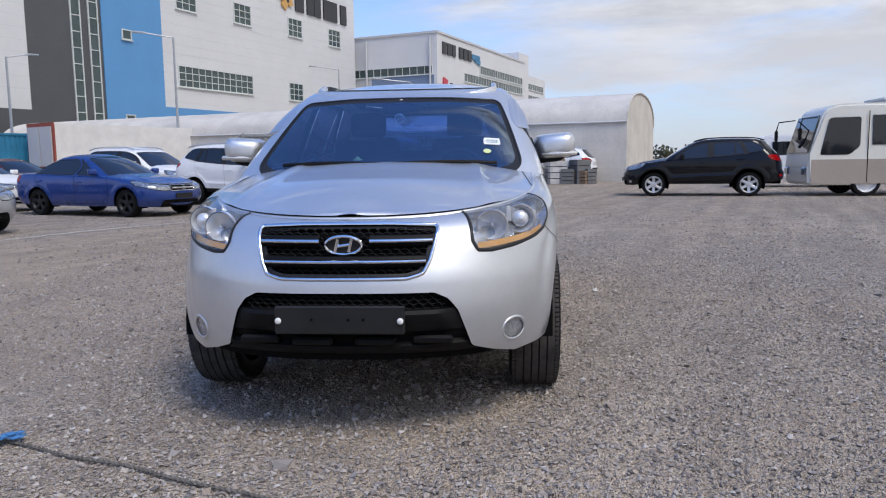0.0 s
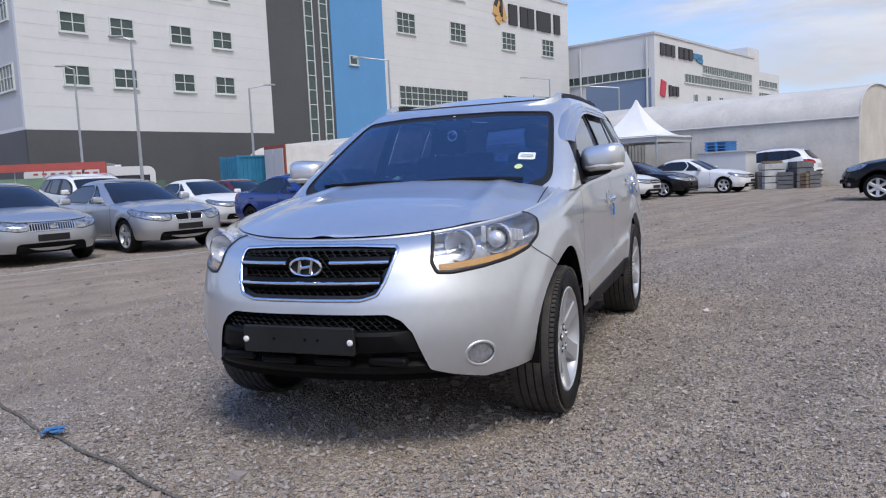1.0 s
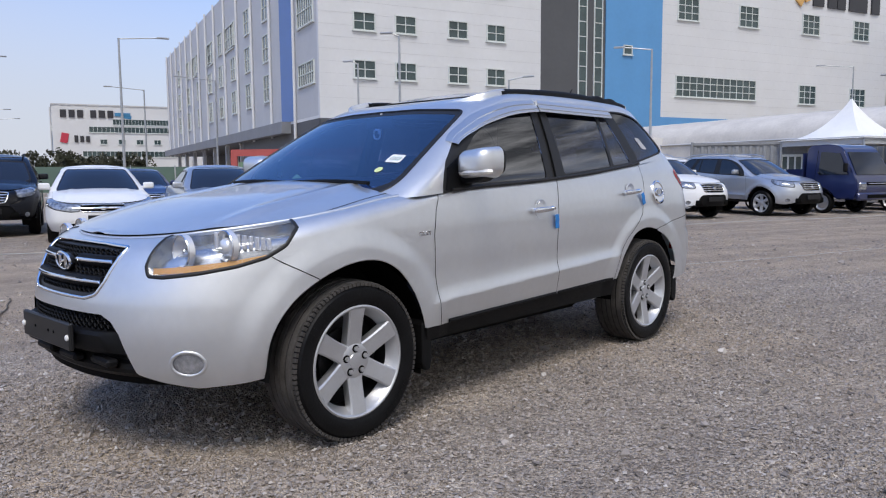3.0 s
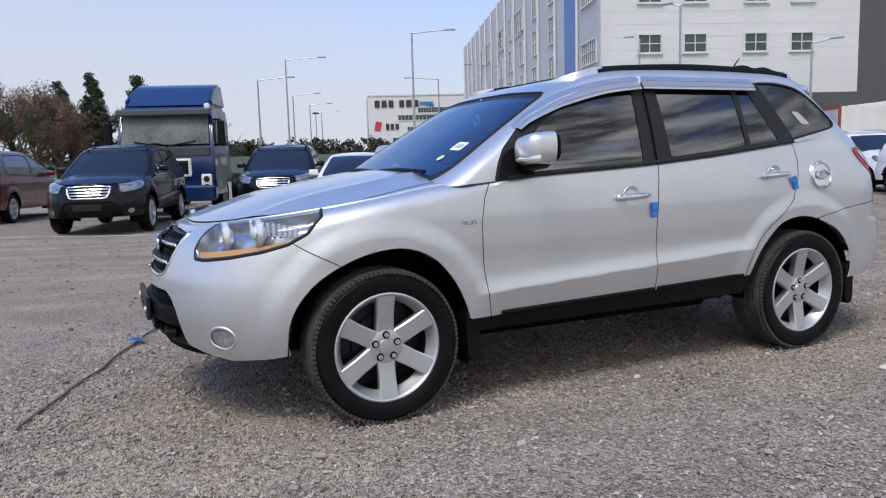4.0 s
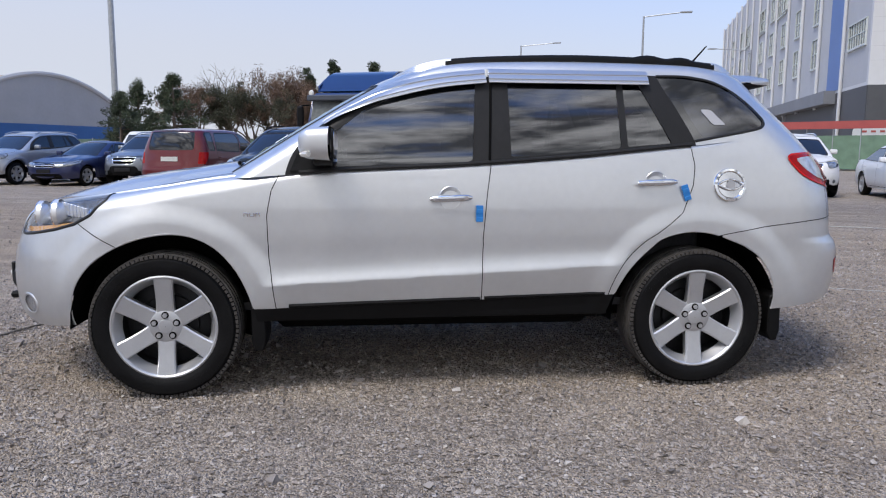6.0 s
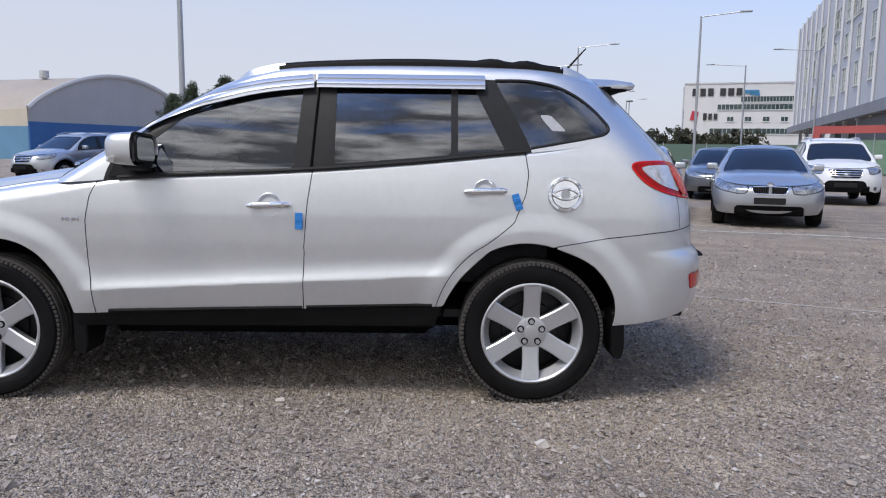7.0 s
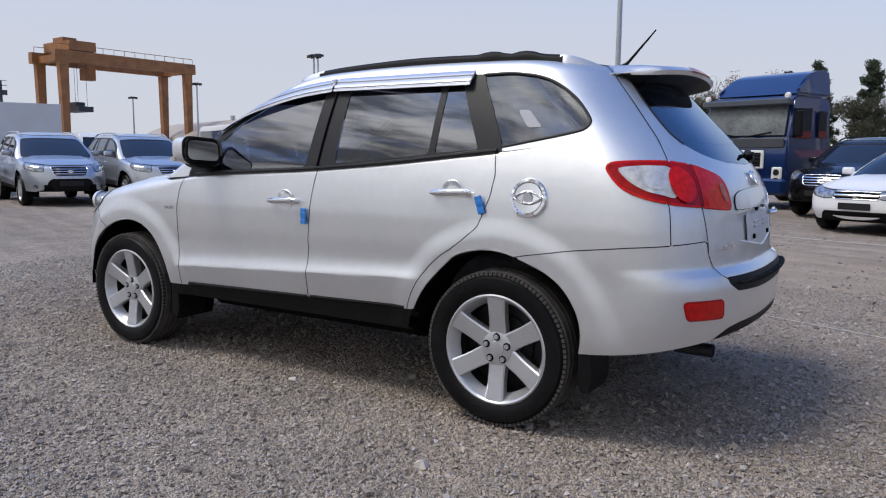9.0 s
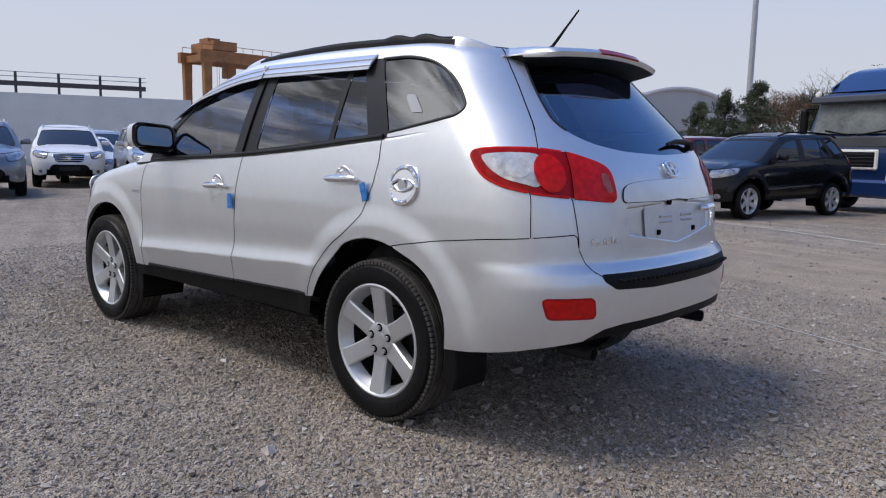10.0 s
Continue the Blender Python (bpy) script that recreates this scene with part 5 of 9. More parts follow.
    for x, z in ((.17, .875), (-.17, .875)):
        bm = bmesh.new()
        add_box(bm, (x, float(H.rear_y(x, z)) - .002, z), (.022, .012, .022), .003)
        part("bracket_bolt", bm, SEAM, plate)
    for x in (.10, -.10):
        bm = bmesh.new()
        for z in (.918, .940):
            add_box(bm, (x, float(H.rear_y(x, z)) - .004, z), (.11, .008, .012), .003)
        part("bracket_slot", bm, ALLOY, plate)
    bm = bmesh.new()
    add_cyl(bm, (.05, float(H.rear_y(.05, .998)) - .008, .999), .014, .012, "y", 14)
    part("tailgate_switch", bm, SEAM, gate)
    bm = bmesh.new()
    add_tube(bm, [(-.26, yb - .01, .962), (-.28, yb + .012, .962), (-.38, yb - .004, .968)], .014, 10)
    part("tow_grip", bm, CHROME, gate, "bright grip bar")
    bm = bmesh.new()
    logo_h(bm, (0, float(H.tail(1.138)) + .012, 1.140), .058, .036, Matrix.Rotation(radians(28), 3, "X"), .006)
    part("rear_badge", bm, CHROME, gate, "oval chrome badge")
    bm = bmesh.new()
    x = .60
    for i, (wd, hh) in enumerate(((.022, .03), (.014, .016), (.016, .016), (.010, .026), (.016, .016), (.006, 0), (.018, .03), (.014, .016))):
        if hh:
            z = .84 - .1 * (x - .6) * .6
            add_box(bm, (x - wd / 2, float(H.rear_y(x, .84)) + .004, z + hh / 2), (wd * .8, .006, hh), .002, m=Matrix())
        x -= wd + .003
    part("model_script", bm, CHROME, gate, "small chrome lettering as plain bars")
    bm = bmesh.new()
    wp = [(-.40, 1.245), (-.33, 1.262), (-.20, 1.262), (-.08, 1.248)]
    add_tube(bm, [(x, float(H.rear_y(x, z, True)) + .024, z) for x, z in wp], [.012, .014, .012, .007], 8)
    add_cyl(bm, (-.38, float(H.rear_y(-.38, 1.245, True)) + .02, 1.243), .022, .03, "y", 14)
    part("rear_wiper", bm, BLACKPL, gate, "black rear wiper")
    # spoiler: runs out flush into the tailgate's upper corners
    def blade(x):
        q = abs(x) / .535
        e = float(smooth(.80, 1.0, q))
        y1 = (3.338 - .08 * q ** 2.4) * (1 - e) + 3.082 * e
        z1 = (1.650 - .032 * q ** 2) * (1 - e) + 1.607 * e
        return q, e, 3.035 - .015 * q ** 2 + .03 * e, (1.672 - .030 * q ** 2) * (1 - e) + 1.604 * e, y1, z1
    bm = bmesh.new()
    rows = []
    for x in [.535 * math.sin(a) for a in np.linspace(-math.pi / 2, math.pi / 2, 61)]:
        q, e, y0, z0, y1, z1 = blade(x)
        k = 1 - .86 * e
        ym = (y0 + y1) / 2
        rows.append([bm.verts.new(p) for p in ((x, y0, z0), (x, ym, (z0 + z1) / 2 + .008 * k), (x, y1 - .02 * k, z1 + .006 * k), (x, y1, z1 - .010 * k), (x, y1 - .010 * k, z1 - .030 * k), (x, y1 - .10 * k, z1 - .050 * k), (x, y0 + .06 * k, z0 - .070 * k), (x, y0, z0 - .03))])
    for A, B in zip(rows, rows[1:]):
        for k in range(8):
            bm.faces.new((A[k], A[(k + 1) % 8], B[(k + 1) % 8], B[k]))
    bm.faces.new(rows[0]), bm.faces.new(rows[-1])
    sp = part("roof_spoiler", bm, SILVER, car, "silver roof spoiler", smooth_angle=35)
    bm = bmesh.new()
    rows = []
    for x in np.linspace(-.515, .515, 40):
        q, e, y0, z0, y1, z1 = blade(x)
        k = 1 - .86 * e
        rows.append([bm.verts.new((x, y1 - dy * k, z1 - dz * k)) for dy, dz in ((.006, .014), (.013, .032), (.06, .045), (.103, .054), (.17, .068))])
    for A, B in zip(rows, rows[1:]):
        for k in range(4):
            bm.faces.new((A[k], A[k + 1], B[k + 1], B[k]))
    part("spoiler_underside", bm, BLACKPL, sp)
    bm = bmesh.new()
    rows = []
    for x in np.linspace(-.17, .17, 10):
        q, e, y0, z0, y1, z1 = blade(x)
        rows.append([bm.verts.new((x, y1 - .019, z1 + .010)), bm.verts.new((x, y1 + .003, z1 - .009)), bm.verts.new((x, y1 - .002, z1 - .016))])
    for A, B in zip(rows, rows[1:]):
        for k in range(2):
            bm.faces.new((A[k], A[k + 1], B[k + 1], B[k]))
    part("high_brake_lamp", bm, GLASS_RED, sp, "red high brake lamp")

    # exhaust tips, mud flaps, sill strips
    for s in (1, -1):
        bm = bmesh.new()
        add_lathe(bm, [(.028, -.16), (.030, 0), (.028, .003), (.025, 0), (.023, -.12), (.001, -.12)], 20, "y", (s * .52, 3.57, .395))
        part("exhaust_tip", bm, ALLOYDK, car)
        for yw, yy in ((0.0, .450), (2.70, 3.135)):
            bm = bmesh.new()
            add_prism(bm, [(.015, .50), (-.035, .46), (-.035, .26), (-.015, .225), (.02, .225), (.035, .28), (.03, .44)], "x", s * .70, s * .905)
            bmesh.ops.transform(bm, matrix=Matrix.Translation((0, yy, .0)), verts=bm.verts)
            bmesh.ops.bevel(bm, geom=list(bm.edges), offset=.006, segments=1, affect="EDGES")
            part("mud_flap", bm, BLACKPL, car, "black rubber mud flap")
        for a, b, z0, z1 in ((.60, 1.555, .452, .476), (1.575, 2.20, .478, .495)):
            bm = bmesh.new()
            add_tube(bm, [(s * (float(H.half(y, .45)) + .004), y, z0 + (z1 - z0) * (y - a) / (b - a)) for y in np.linspace(a, b, 12)], .010, 8)
            part("door_sill_strip", bm, BLACKPL, car)
        bm = bmesh.new()
        add_tube(bm, [(s * .875, y, .385 + .004 * y) for y in np.linspace(.50, 2.22, 8)], .014, 8)
        part("sill_edge", bm, BLACKPL, car)

    # belt mouldings
    for s in (1, -1):
        bm = bmesh.new()
        add_tube(bm, [(s * (float(H.half(y, float(H.belt(y)) - .006, True)) + .003), y, float(H.belt(y)) - .004) for y in np.linspace(.66, 2.66, 40)], .010, 8)
        part("belt_moulding", bm, TRIMBLK, car, "black belt moulding")
        for y0, z0, y1, z1 in ((1.60, 1.17, 1.625, 1.605),):
            bm = bmesh.new()
            add_tube(bm, [(s * (float(H.half(y0 + (y1 - y0) * t, z0 + (z1 - z0) * t, True)) + .002), y0 + (y1 - y0) * t, z0 + (z1 - z0) * t) for t in np.linspace(0, 1, 10)], .006, 6)
            part("pillar_bead", bm, SEAM, car)
        # chrome rain visors
        top = [(.672, 1.272), (.775, 1.372), (.93, 1.466), (1.055, 1.528), (1.21, 1.578), (1.40, 1.614), (1.585, 1.634)]
        tops = spline(top)
        for a, b, f in ((.765, 1.592, tops), (1.612, 2.455, lambda y: 1.637 + 0 * np.asarray(y))):
            bm = bmesh.new()
            rows = []
            n = 30
            for i, y in enumerate(np.linspace(a, b, n)):
                zt = float(f(y))
                slope = (float(f(y + .01)) - float(f(y - .01))) / .02
                nx, nz = -slope / math.hypot(1, slope), 1 / math.hypot(1, slope)
                e = .32 + .68 * float(smooth(.70, 1.2, y))
                row = []
                for w, lift in ((0, .004), (.012, .016), (.022, .021), (.028, .017), (.034, .024), (.052, .030), (.058, .026), (.064, .031), (.072, .030), (.074, .024), (.05, .018), (.0, .0)):
                    yy, zz = y - nx * w * e, zt - nz * w * e
                    row.append(bm.verts.new((s * (float(H.half(yy, zz, True)) + lift), yy, zz)))
                rows.append(row)
            for A, B in zip(rows, rows[1:]):
                for k in range(len(A)):
                    bm.faces.new((A[k], A[(k + 1) % len(A)], B[(k + 1) % len(A)], B[k]))
            bm.faces.new(rows[0]), bm.faces.new(rows[-1])
            part("rain_visor", bm, mat("visor_chrome", (.70, .71, .72), .30, .85), car, "ribbed chrome rain visor above the window", smooth_angle=25)
        if s > 0:
            for y, z in ((1.60, 1.612),):
                bm = bmesh.new()
                add_box(bm, (float(H.half(y, z, True)) + .028, y, z), (.006, .014, .04), .002)
                part("visor_tape", bm, PAPER, car, "white tape end on the visor")

    # door handles, fuel cap, badge lettering, tape tags
    for s in (1, -1):
        for y, z in ((1.40, .985), (2.455, 1.063)):
            xs = float(H.half(y, z))
            handle = new("door_handle")
            handle.parent = car
            handle["label"] = "chrome pull door handle"
            bm = bmesh.new()
            rows = []
            for t in np.linspace(-1, 1, 16):
                rr = .017 * (1 - abs(t) ** 6 * .55)
                out = .026 + .014 * (1 - t * t)
                rows.append([bm.verts.new((s * (xs + out + .010 * math.cos(a)), y + .105 * t, z + .004 * t + rr * math.sin(a))) for a in np.linspace(0, 2 * math.pi, 12, endpoint=False)])
            for A, B in zip(rows, rows[1:]):
                for k in range(12):
                    bm.faces.new((A[k], A[(k + 1) % 12], B[(k + 1) % 12], B[k]))
            bm.faces.new(rows[0]), bm.faces.new(rows[-1])
            part("pull", bm, CHROME, handle, smooth_angle=50)
            bm = bmesh.new()
            add_lathe(bm, [(.001, -.012), (.03, -.008), (.052, .003), (.056, .0045), (.059, .002)], 32, "x")
            bmesh.ops.transform(bm, matrix=Matrix.Translation((s * (xs + .001), y, z)) @ Matrix.Diagonal((s, 1, 1, 1)), verts=bm.verts)
            part("cup", bm, SILVER, handle, smooth_angle=60)
            bm = bmesh.new()
            for t in (-.085, .085):
                add_box(bm, (s * (xs + .014), y + t, z), (.03, .03, .022), .006)
            part("handle_mount", bm, CHROME, handle)
            if y < 2 and s > 0:
                bm = bmesh.new()
                add_cyl(bm, (xs + .047, y + .075, z + .003), .009, .006, "x", 16)
                part("key_lock", bm, CHROME, handle)
        bm = bmesh.new()
        x = .395
        for wd, hh, sk2 in ((.018, .018, 1), (.020, .018, 0), (.018, .018, 1)):
            for q in (0, wd):
                add_box(bm, (s * (float(H.half(x, .90)) + .003), x + q, .905), (.005, .006, hh), .001)
            add_box(bm, (s * (float(H.half(x, .90)) + .003), x + wd / 2, .905 + (.007 if sk2 else -.007)), (.005, wd, .004), .001)
            x += .028
        part("wing_lettering", bm, CHROME, car, "small chrome letters as plain bars")
    xs = float(H.half(2.849, 1.05)) + .002
    cap = new("fuel_cap")
    cap.parent = car
    cap["label"] = "round chrome fuel cap cover"
    tilt = Matrix.Translation((xs, 2.849, 1.05)) @ Matrix.Rotation(radians(-11), 4, "Y")
    bm = bmesh.new()
    add_lathe(bm, [(.086, -.01), (.088, .006), (.084, .012), (.072, .014), (.066, .009), (.001, .008)], 40, "x")
    bmesh.ops.transform(bm, matrix=tilt, verts=bm.verts)
    part("cover", bm, CHROME, cap, smooth_angle=30)
    bm = bmesh.new()
    for sg in (1, -1):
        add_tube(bm, [tilt @ Vector((.014, .066 * t, sg * .026 * (1 - t * t))) for t in np.linspace(-1, 1, 13)], .006, 8)
    part("cover_rib", bm, CHROME, cap)
    bm = bmesh.new()
    add_cyl(bm, tuple(tilt @ Vector((.012, 0, 0))), .022, .008, "x", 20)
    part("cover_boss", bm, ALLOY, cap)
    for y, z, a in ((1.545, .908, 0), (2.612, 1.012, 18)):
        bm = bmesh.new()
        m = Matrix.Translation((float(H.half(y, z)) + .012, y, z)) @ Matrix.Rotation(radians(a), 4, "X")
        for k in range(4):
            add_box(bm, (.002 * (k % 2), 0, .03 - .02 * k), (.006, .036, .022), .002, m=m)
        part("tape_tag", bm, BLUETAG, car, "bright blue tape tag by the door edge")

    # mirrors
    for s in (1, -1):
        mir = new("door_mirror")
        mir.parent = car
        mir["label"] = "silver door mirror with indicator"
        cx, cy, cz = .972, .78, 1.243
        bm = bmesh.new()
        add_box(bm, (0, .04, 0), (.254, .250, .158), .070, seg=6)
        bmesh.ops.bisect_plane(bm, geom=bm.verts[:] + bm.edges[:] + bm.faces[:], plane_co=(0, .072, 0), plane_no=(0, 1, 0), clear_outer=True)
        for v in bm.verts:
            q = .5 - v.co.y / .14
            v.co.x *= 1 - .10 * q
            v.co.z = v.co.z * (1 - .12 * q) + .010 * v.co.x / .12
            v.co.y += .03 * (v.co.x / .125) ** 2 * q - .018 * v.co.x / .125
        bmesh.ops.transform(bm, matrix=Matrix.Translation((s * cx, .757, cz)) @ Matrix.Diagonal((s, 1, 1, 1)), verts=bm.verts)
        part("mirror_shell", bm, SILVER, mir, smooth_angle=60)
        bm = bmesh.new()
        add_prism(bm, [(x, z) for x, z in fillet([(cx - .118, cz - .066), (cx + .118, cz - .052), (cx + .116, cz + .072), (cx - .112, cz + .06)], .04, 5)], "y", .826, .836)
        bmesh.ops.transform(bm, matrix=Matrix.Diagonal((s, 1, 1, 1)), verts=bm.verts)
        part("mirror_rim", bm, BLACKPL, mir)
        bm = bmesh.new()
        add_prism(bm, [(x, z) for x, z in fillet([(cx - .108, cz - .057), (cx + .108, cz - .044), (cx + .106, cz + .063), (cx - .102, cz + .051)], .035, 5)], "y", .8365, .838)
        bmesh.ops.transform(bm, matrix=Matrix.Diagonal((s, 1, 1, 1)), verts=bm.verts)
        part("mirror_glass", bm, mat("mirror_silvering", (.82, .85, .9), .02, 1.0), mir)
        bm = bmesh.new()
        add_tube(bm, [(s * (cx + .125 * u), .690 + .040 * u * u - .018 * u + .05 * max(u - .8, 0), cz - .047 + .003 * u) for u in np.linspace(-.6, 1.0, 14)], .014, 8)
        part("mirror_indicator", bm, mat("clear_indicator", (.75, .72, .66), .12, .3, .2, 60), mir, "clear indicator lens strip")
        bm = bmesh.new()
        add_prism(bm, fillet([(cx - .125, cz - .055), (cx + .07, cz - .062), (cx + .03, cz - .092), (cx - .10, cz - .105), (.82, 1.118), (.82, 1.16)], .02, 3), "y", .735, .825)
        bmesh.ops.transform(bm, matrix=Matrix.Diagonal((s, 1, 1, 1)), verts=bm.verts)
        bmesh.ops.bevel(bm, geom=list(bm.edges), offset=.006, segments=1, affect="EDGES")
        part("mirror_arm", bm, BLACKPL, mir)
        bm = bmesh.new()
        pl = [(.615, 1.112), (.66, 1.222), (.80, 1.30), (.815, 1.125)]
        A = [bm.verts.new((s * (float(H.half(y, z, True)) + .008), y, z)) for y, z in pl]
        B = [bm.verts.new((s * (float(H.half(y, z, True)) - .01), y, z)) for y, z in pl]
        bm.faces.new(A), bm.faces.new(B[::-1])
        for k in range(4):
            bm.faces.new((A[k], B[k], B[(k + 1) % 4], A[(k + 1) % 4]))
        part("mirror_sail", bm, BLACKPL, mir)

    # roof rails and aerial
    for s in (1, -1):
        rail = new("roof_rail")
        rail.parent = car
        bm = bmesh.new()
        ys = np.linspace(1.40, 2.865, 40)
        rows = []
        for y in ys:
            h = .026 + .006 * math.sin(math.pi * (y - 1.4) / 1.58)
            if abs(y - 2.50) < .08 or abs(y - 2.68) < .08:
                h += .014 * math.cos(math.pi / 2 * min(abs(y - 2.50), abs(y - 2.68)) / .08)
            zz = float(H.roof(y))
            x = min(.605 - .02 * abs(y - 2.1), float(H.half(y, zz - .03, True)) - .062)
            rows.append([bm.verts.new((s * (x + dx), y, zz + dz)) for dx, dz in ((-.022, -.02), (-.02, h - .008), (-.008, h), (.010, h), (.022, h - .010), (.026, .012), (.030, -.03))])
        for A, B in zip(rows, rows[1:]):
            for k in range(7):
                bm.faces.new((A[k], A[(k + 1) % 7], B[(k + 1) % 7], B[k]))
        bm.faces.new(rows[0]), bm.faces.new(rows[-1])
        part("rail_bar", bm, BLACKPL, rail, "dark roof rail bar", smooth_angle=40)
        for ya, yb2 in ((1.43, 1.12), (2.85, 3.06)):
            bm = bmesh.new()
            rows = []
            for t in np.linspace(0, 1, 10):
                y = ya + (yb2 - ya) * t
                h = .029 * (1 - t ** 1.6)
                zz = float(H.roof(y)) - .030 * t ** 2
                x = min(.605 - .02 * abs(ya - 2.1) + (.01 if ya < 2 else 0) * t, float(H.half(y, float(H.roof(y)) - .03, True)) - .062)
                rows.append([bm.verts.new((s * (x + dx * (1 - .5 * t)), y, zz + dz)) for dx, dz in ((-.023, -.03), (-.020, h - .012), (-.008, h), (.010, h), (.023, h - .012), (.031, -.04))])
            for A, B in zip(rows, rows[1:]):
                for k in range(6):
                    bm.faces.new((A[k], A[(k + 1) % 6], B[(k + 1) % 6], B[k]))
            bm.faces.new(rows[0]), bm.faces.new(rows[-1])
            part("rail_foot", bm, SILVER, rail, "silver rail foot", smooth_angle=40)
    bm = bmesh.new()
    add_tube(bm, [(0, 2.92, 1.685), (0, 2.96, 1.715), (0, 3.10, 1.87)], [.02, .008, .004], 8)
    part("aerial", bm, BLACKPL, car, "short black roof aerial")

    # wipers, cowl and windscreen stickers
    for x0, x1, z1 in ((-.60, -.02, 1.145), (.02, .62, 1.15)):
        bm = bmesh.new()
        pts = []
        for t in np.linspace(0, 1, 8):
            x = x0 + (x1 - x0) * t
            z = 1.148 + .010 * math.sin(math.pi * t)
            pts.append((x, float(H.front_y(x, z, True)) - .022, z))
        add_tube(bm, pts, .011, 6)
        part("wiper", bm, BLACKPL, car, "black windscreen wiper")

    def on_screen(name, c, w, h, material, label, tilt=0, round_=False):
        up2 = Skin(up.pos, up.nrm, up.par, [], "x")
        up2.faces = [(f, l) for f, l in up.faces if l == "windscreen_clear"]
        q = H.F(c[0], c[1], True)
        pts = [(w * math.cos(a), h * math.sin(a)) for a in np.linspace(0, 6.283, 24, endpoint=False)] if round_ else [(-w, -h), (w, -h), (w, h), (-w, h)]
        ct, st = math.cos(radians(tilt)), math.sin(radians(tilt))
        up2.cut([(q[0] + a * ct - b * st, q[1] + a * st + b * ct) for a, b in pts], "piece")
        V, F, N = up2.take("piece", 1, .001)
        mesh(name, V, F, material, car, label, True, N)
    on_screen("paper_sticker", (.590, 1.272), .048, .020, PAPER, "white paper sticker on the windscreen", -4)
    on_screen("round_sticker", (.565, 1.215), .024, .013, mat("pale_green_sticker", (.62, .72, .35), .6), "pale green round sticker", 0, True)
    on_screen("paper_line", (.590, 1.272), .036, .009, mat("sticker_print", (.35, .5, .45), .6), "", -4)
    q = Skin(up.pos, up.nrm, up.par, [], "x")
    q.faces = [(f, l) for f, l in up.faces if l == "quarter_window"]
    c = H.S(2.79, 1.40, True)
    q.cut([(c[0] - .035, 1.36), (c[0] + .04, 1.36), (c[0] + .03, 1.44), (c[0] - .04, 1.44)], "piece")
    V, F, N = q.take("piece", 1, -.003)
    mesh("window_sticker", V, F, mat("faded_sticker", (.42, .43, .46), .7), car, "pale sticker on the quarter window", True, N)

    # cabin: floor, seats, dashboard, wheel
    bm = bmesh.new()
    add_box(bm, (0, 1.75, .42), (1.5, 2.9, .04))
    part("cabin_floor", bm, DASH, car)
    bm = bmesh.new()
    rows = []
    for x in np.linspace(-.78, .78, 20):
        dq = (x / .78) ** 2
        rows.append([bm.verts.new((x, y + .10 * dq, z)) for y, z in ((.30, 1.085), (.62, 1.10), (.86, 1.075), (.92, 1.0), (.88, .82), (.95, .55))])
    for A, B in zip(rows, rows[1:]):
        for k in range(5):
            bm.faces.new((A[k], A[k + 1], B[k + 1], B[k]))
    part("dashboard", bm, DASH, car, "dark grey dashboard", smooth_angle=50)
    bm = bmesh.new()
    add_box(bm, (.36, .80, 1.12), (.36, .18, .07), .03, seg=2)
    part("instrument_hood", bm, DASH, car, smooth_angle=50)
    bm = bmesh.new()
    c = Vector((.36, 1.00, 1.06))
    tw = Matrix.Rotation(radians(-25), 3, "X")
    add_tube(bm, [c + tw @ Vector((.19 * math.cos(a), 0, .19 * math.sin(a))) for a in np.linspace(0, 2 * math.pi, 32, endpoint=False)], .014, 8, True)
    add_tube(bm, [c + tw @ Vector((-.18, 0, 0)), c + tw @ Vector((.18, 0, 0))], .02, 8)
    part("steering_wheel", bm, DASH, car, smooth_angle=50)
    for x in (-.37, .37):
        seat = new("front_seat")
        seat.parent = car
        bm = bmesh.new()
        add_box(bm, (x, 1.45, .66), (.52, .54, .2), .06, seg=3)
        part("seat_base", bm, SEATCLOTH, seat, smooth_angle=60)
        bm = bmesh.new()
        add_box(bm, (x, 1.80, 1.0), (.50, .16, .66), .07, m=Matrix.Translation((0, 0, 0)), seg=3)
        part("seat_back", bm, SEATCLOTH, seat, smooth_angle=60)
        bm = bmesh.new()
        add_box(bm, (x, 1.86, 1.44), (.27, .11, .18), .045, seg=3)
        part("headrest", bm, SEATCLOTH, seat, smooth_angle=60)
    bm = bmesh.new()
    add_box(bm, (0, 2.72, .95), (1.34, .18, .62), .06, seg=3)
    add_box(bm, (0, 2.45, .66), (1.34, .5, .2), .06, seg=3)
    bench = part("rear_bench", bm, SEATCLOTH, car, smooth_angle=60)
    for x in (-.42, .42):
        bm = bmesh.new()
        add_box(bm, (x, 2.74, 1.30), (.26, .1, .15), .04, seg=3)
        part("rear_headrest", bm, SEATCLOTH, bench, smooth_angle=60)
    bm = bmesh.new()
    add_box(bm, (0, .98, 1.50), (.24, .03, .065), .02, seg=2)
    part("inner_mirror", bm, DASH, car)
    bm = bmesh.new()
    add_tube(bm, [(0, 1.0, 1.56), (0, .99, 1.50), (-.01, .985, 1.47), (-.01, .985, 1.44)], .012, 8)
    add_tube(bm, [(.03 * math.cos(a) - .01, .965, 1.435 + .03 * math.sin(a)) for a in np.linspace(0, 6.283, 16, endpoint=False)], .006, 6, True)
    part("hanging_ornament", bm, WHITEPL, car, "small pale ornament under the mirror")
    bm = bmesh.new()
    add_lathe(bm, [(.001, .0), (.038, .0), (.036, .015), (.018, .03), (.03, .05), (.028, .07), (.01, .085), (.001, .09)], 14, "z", (-.20, .50, 1.105))
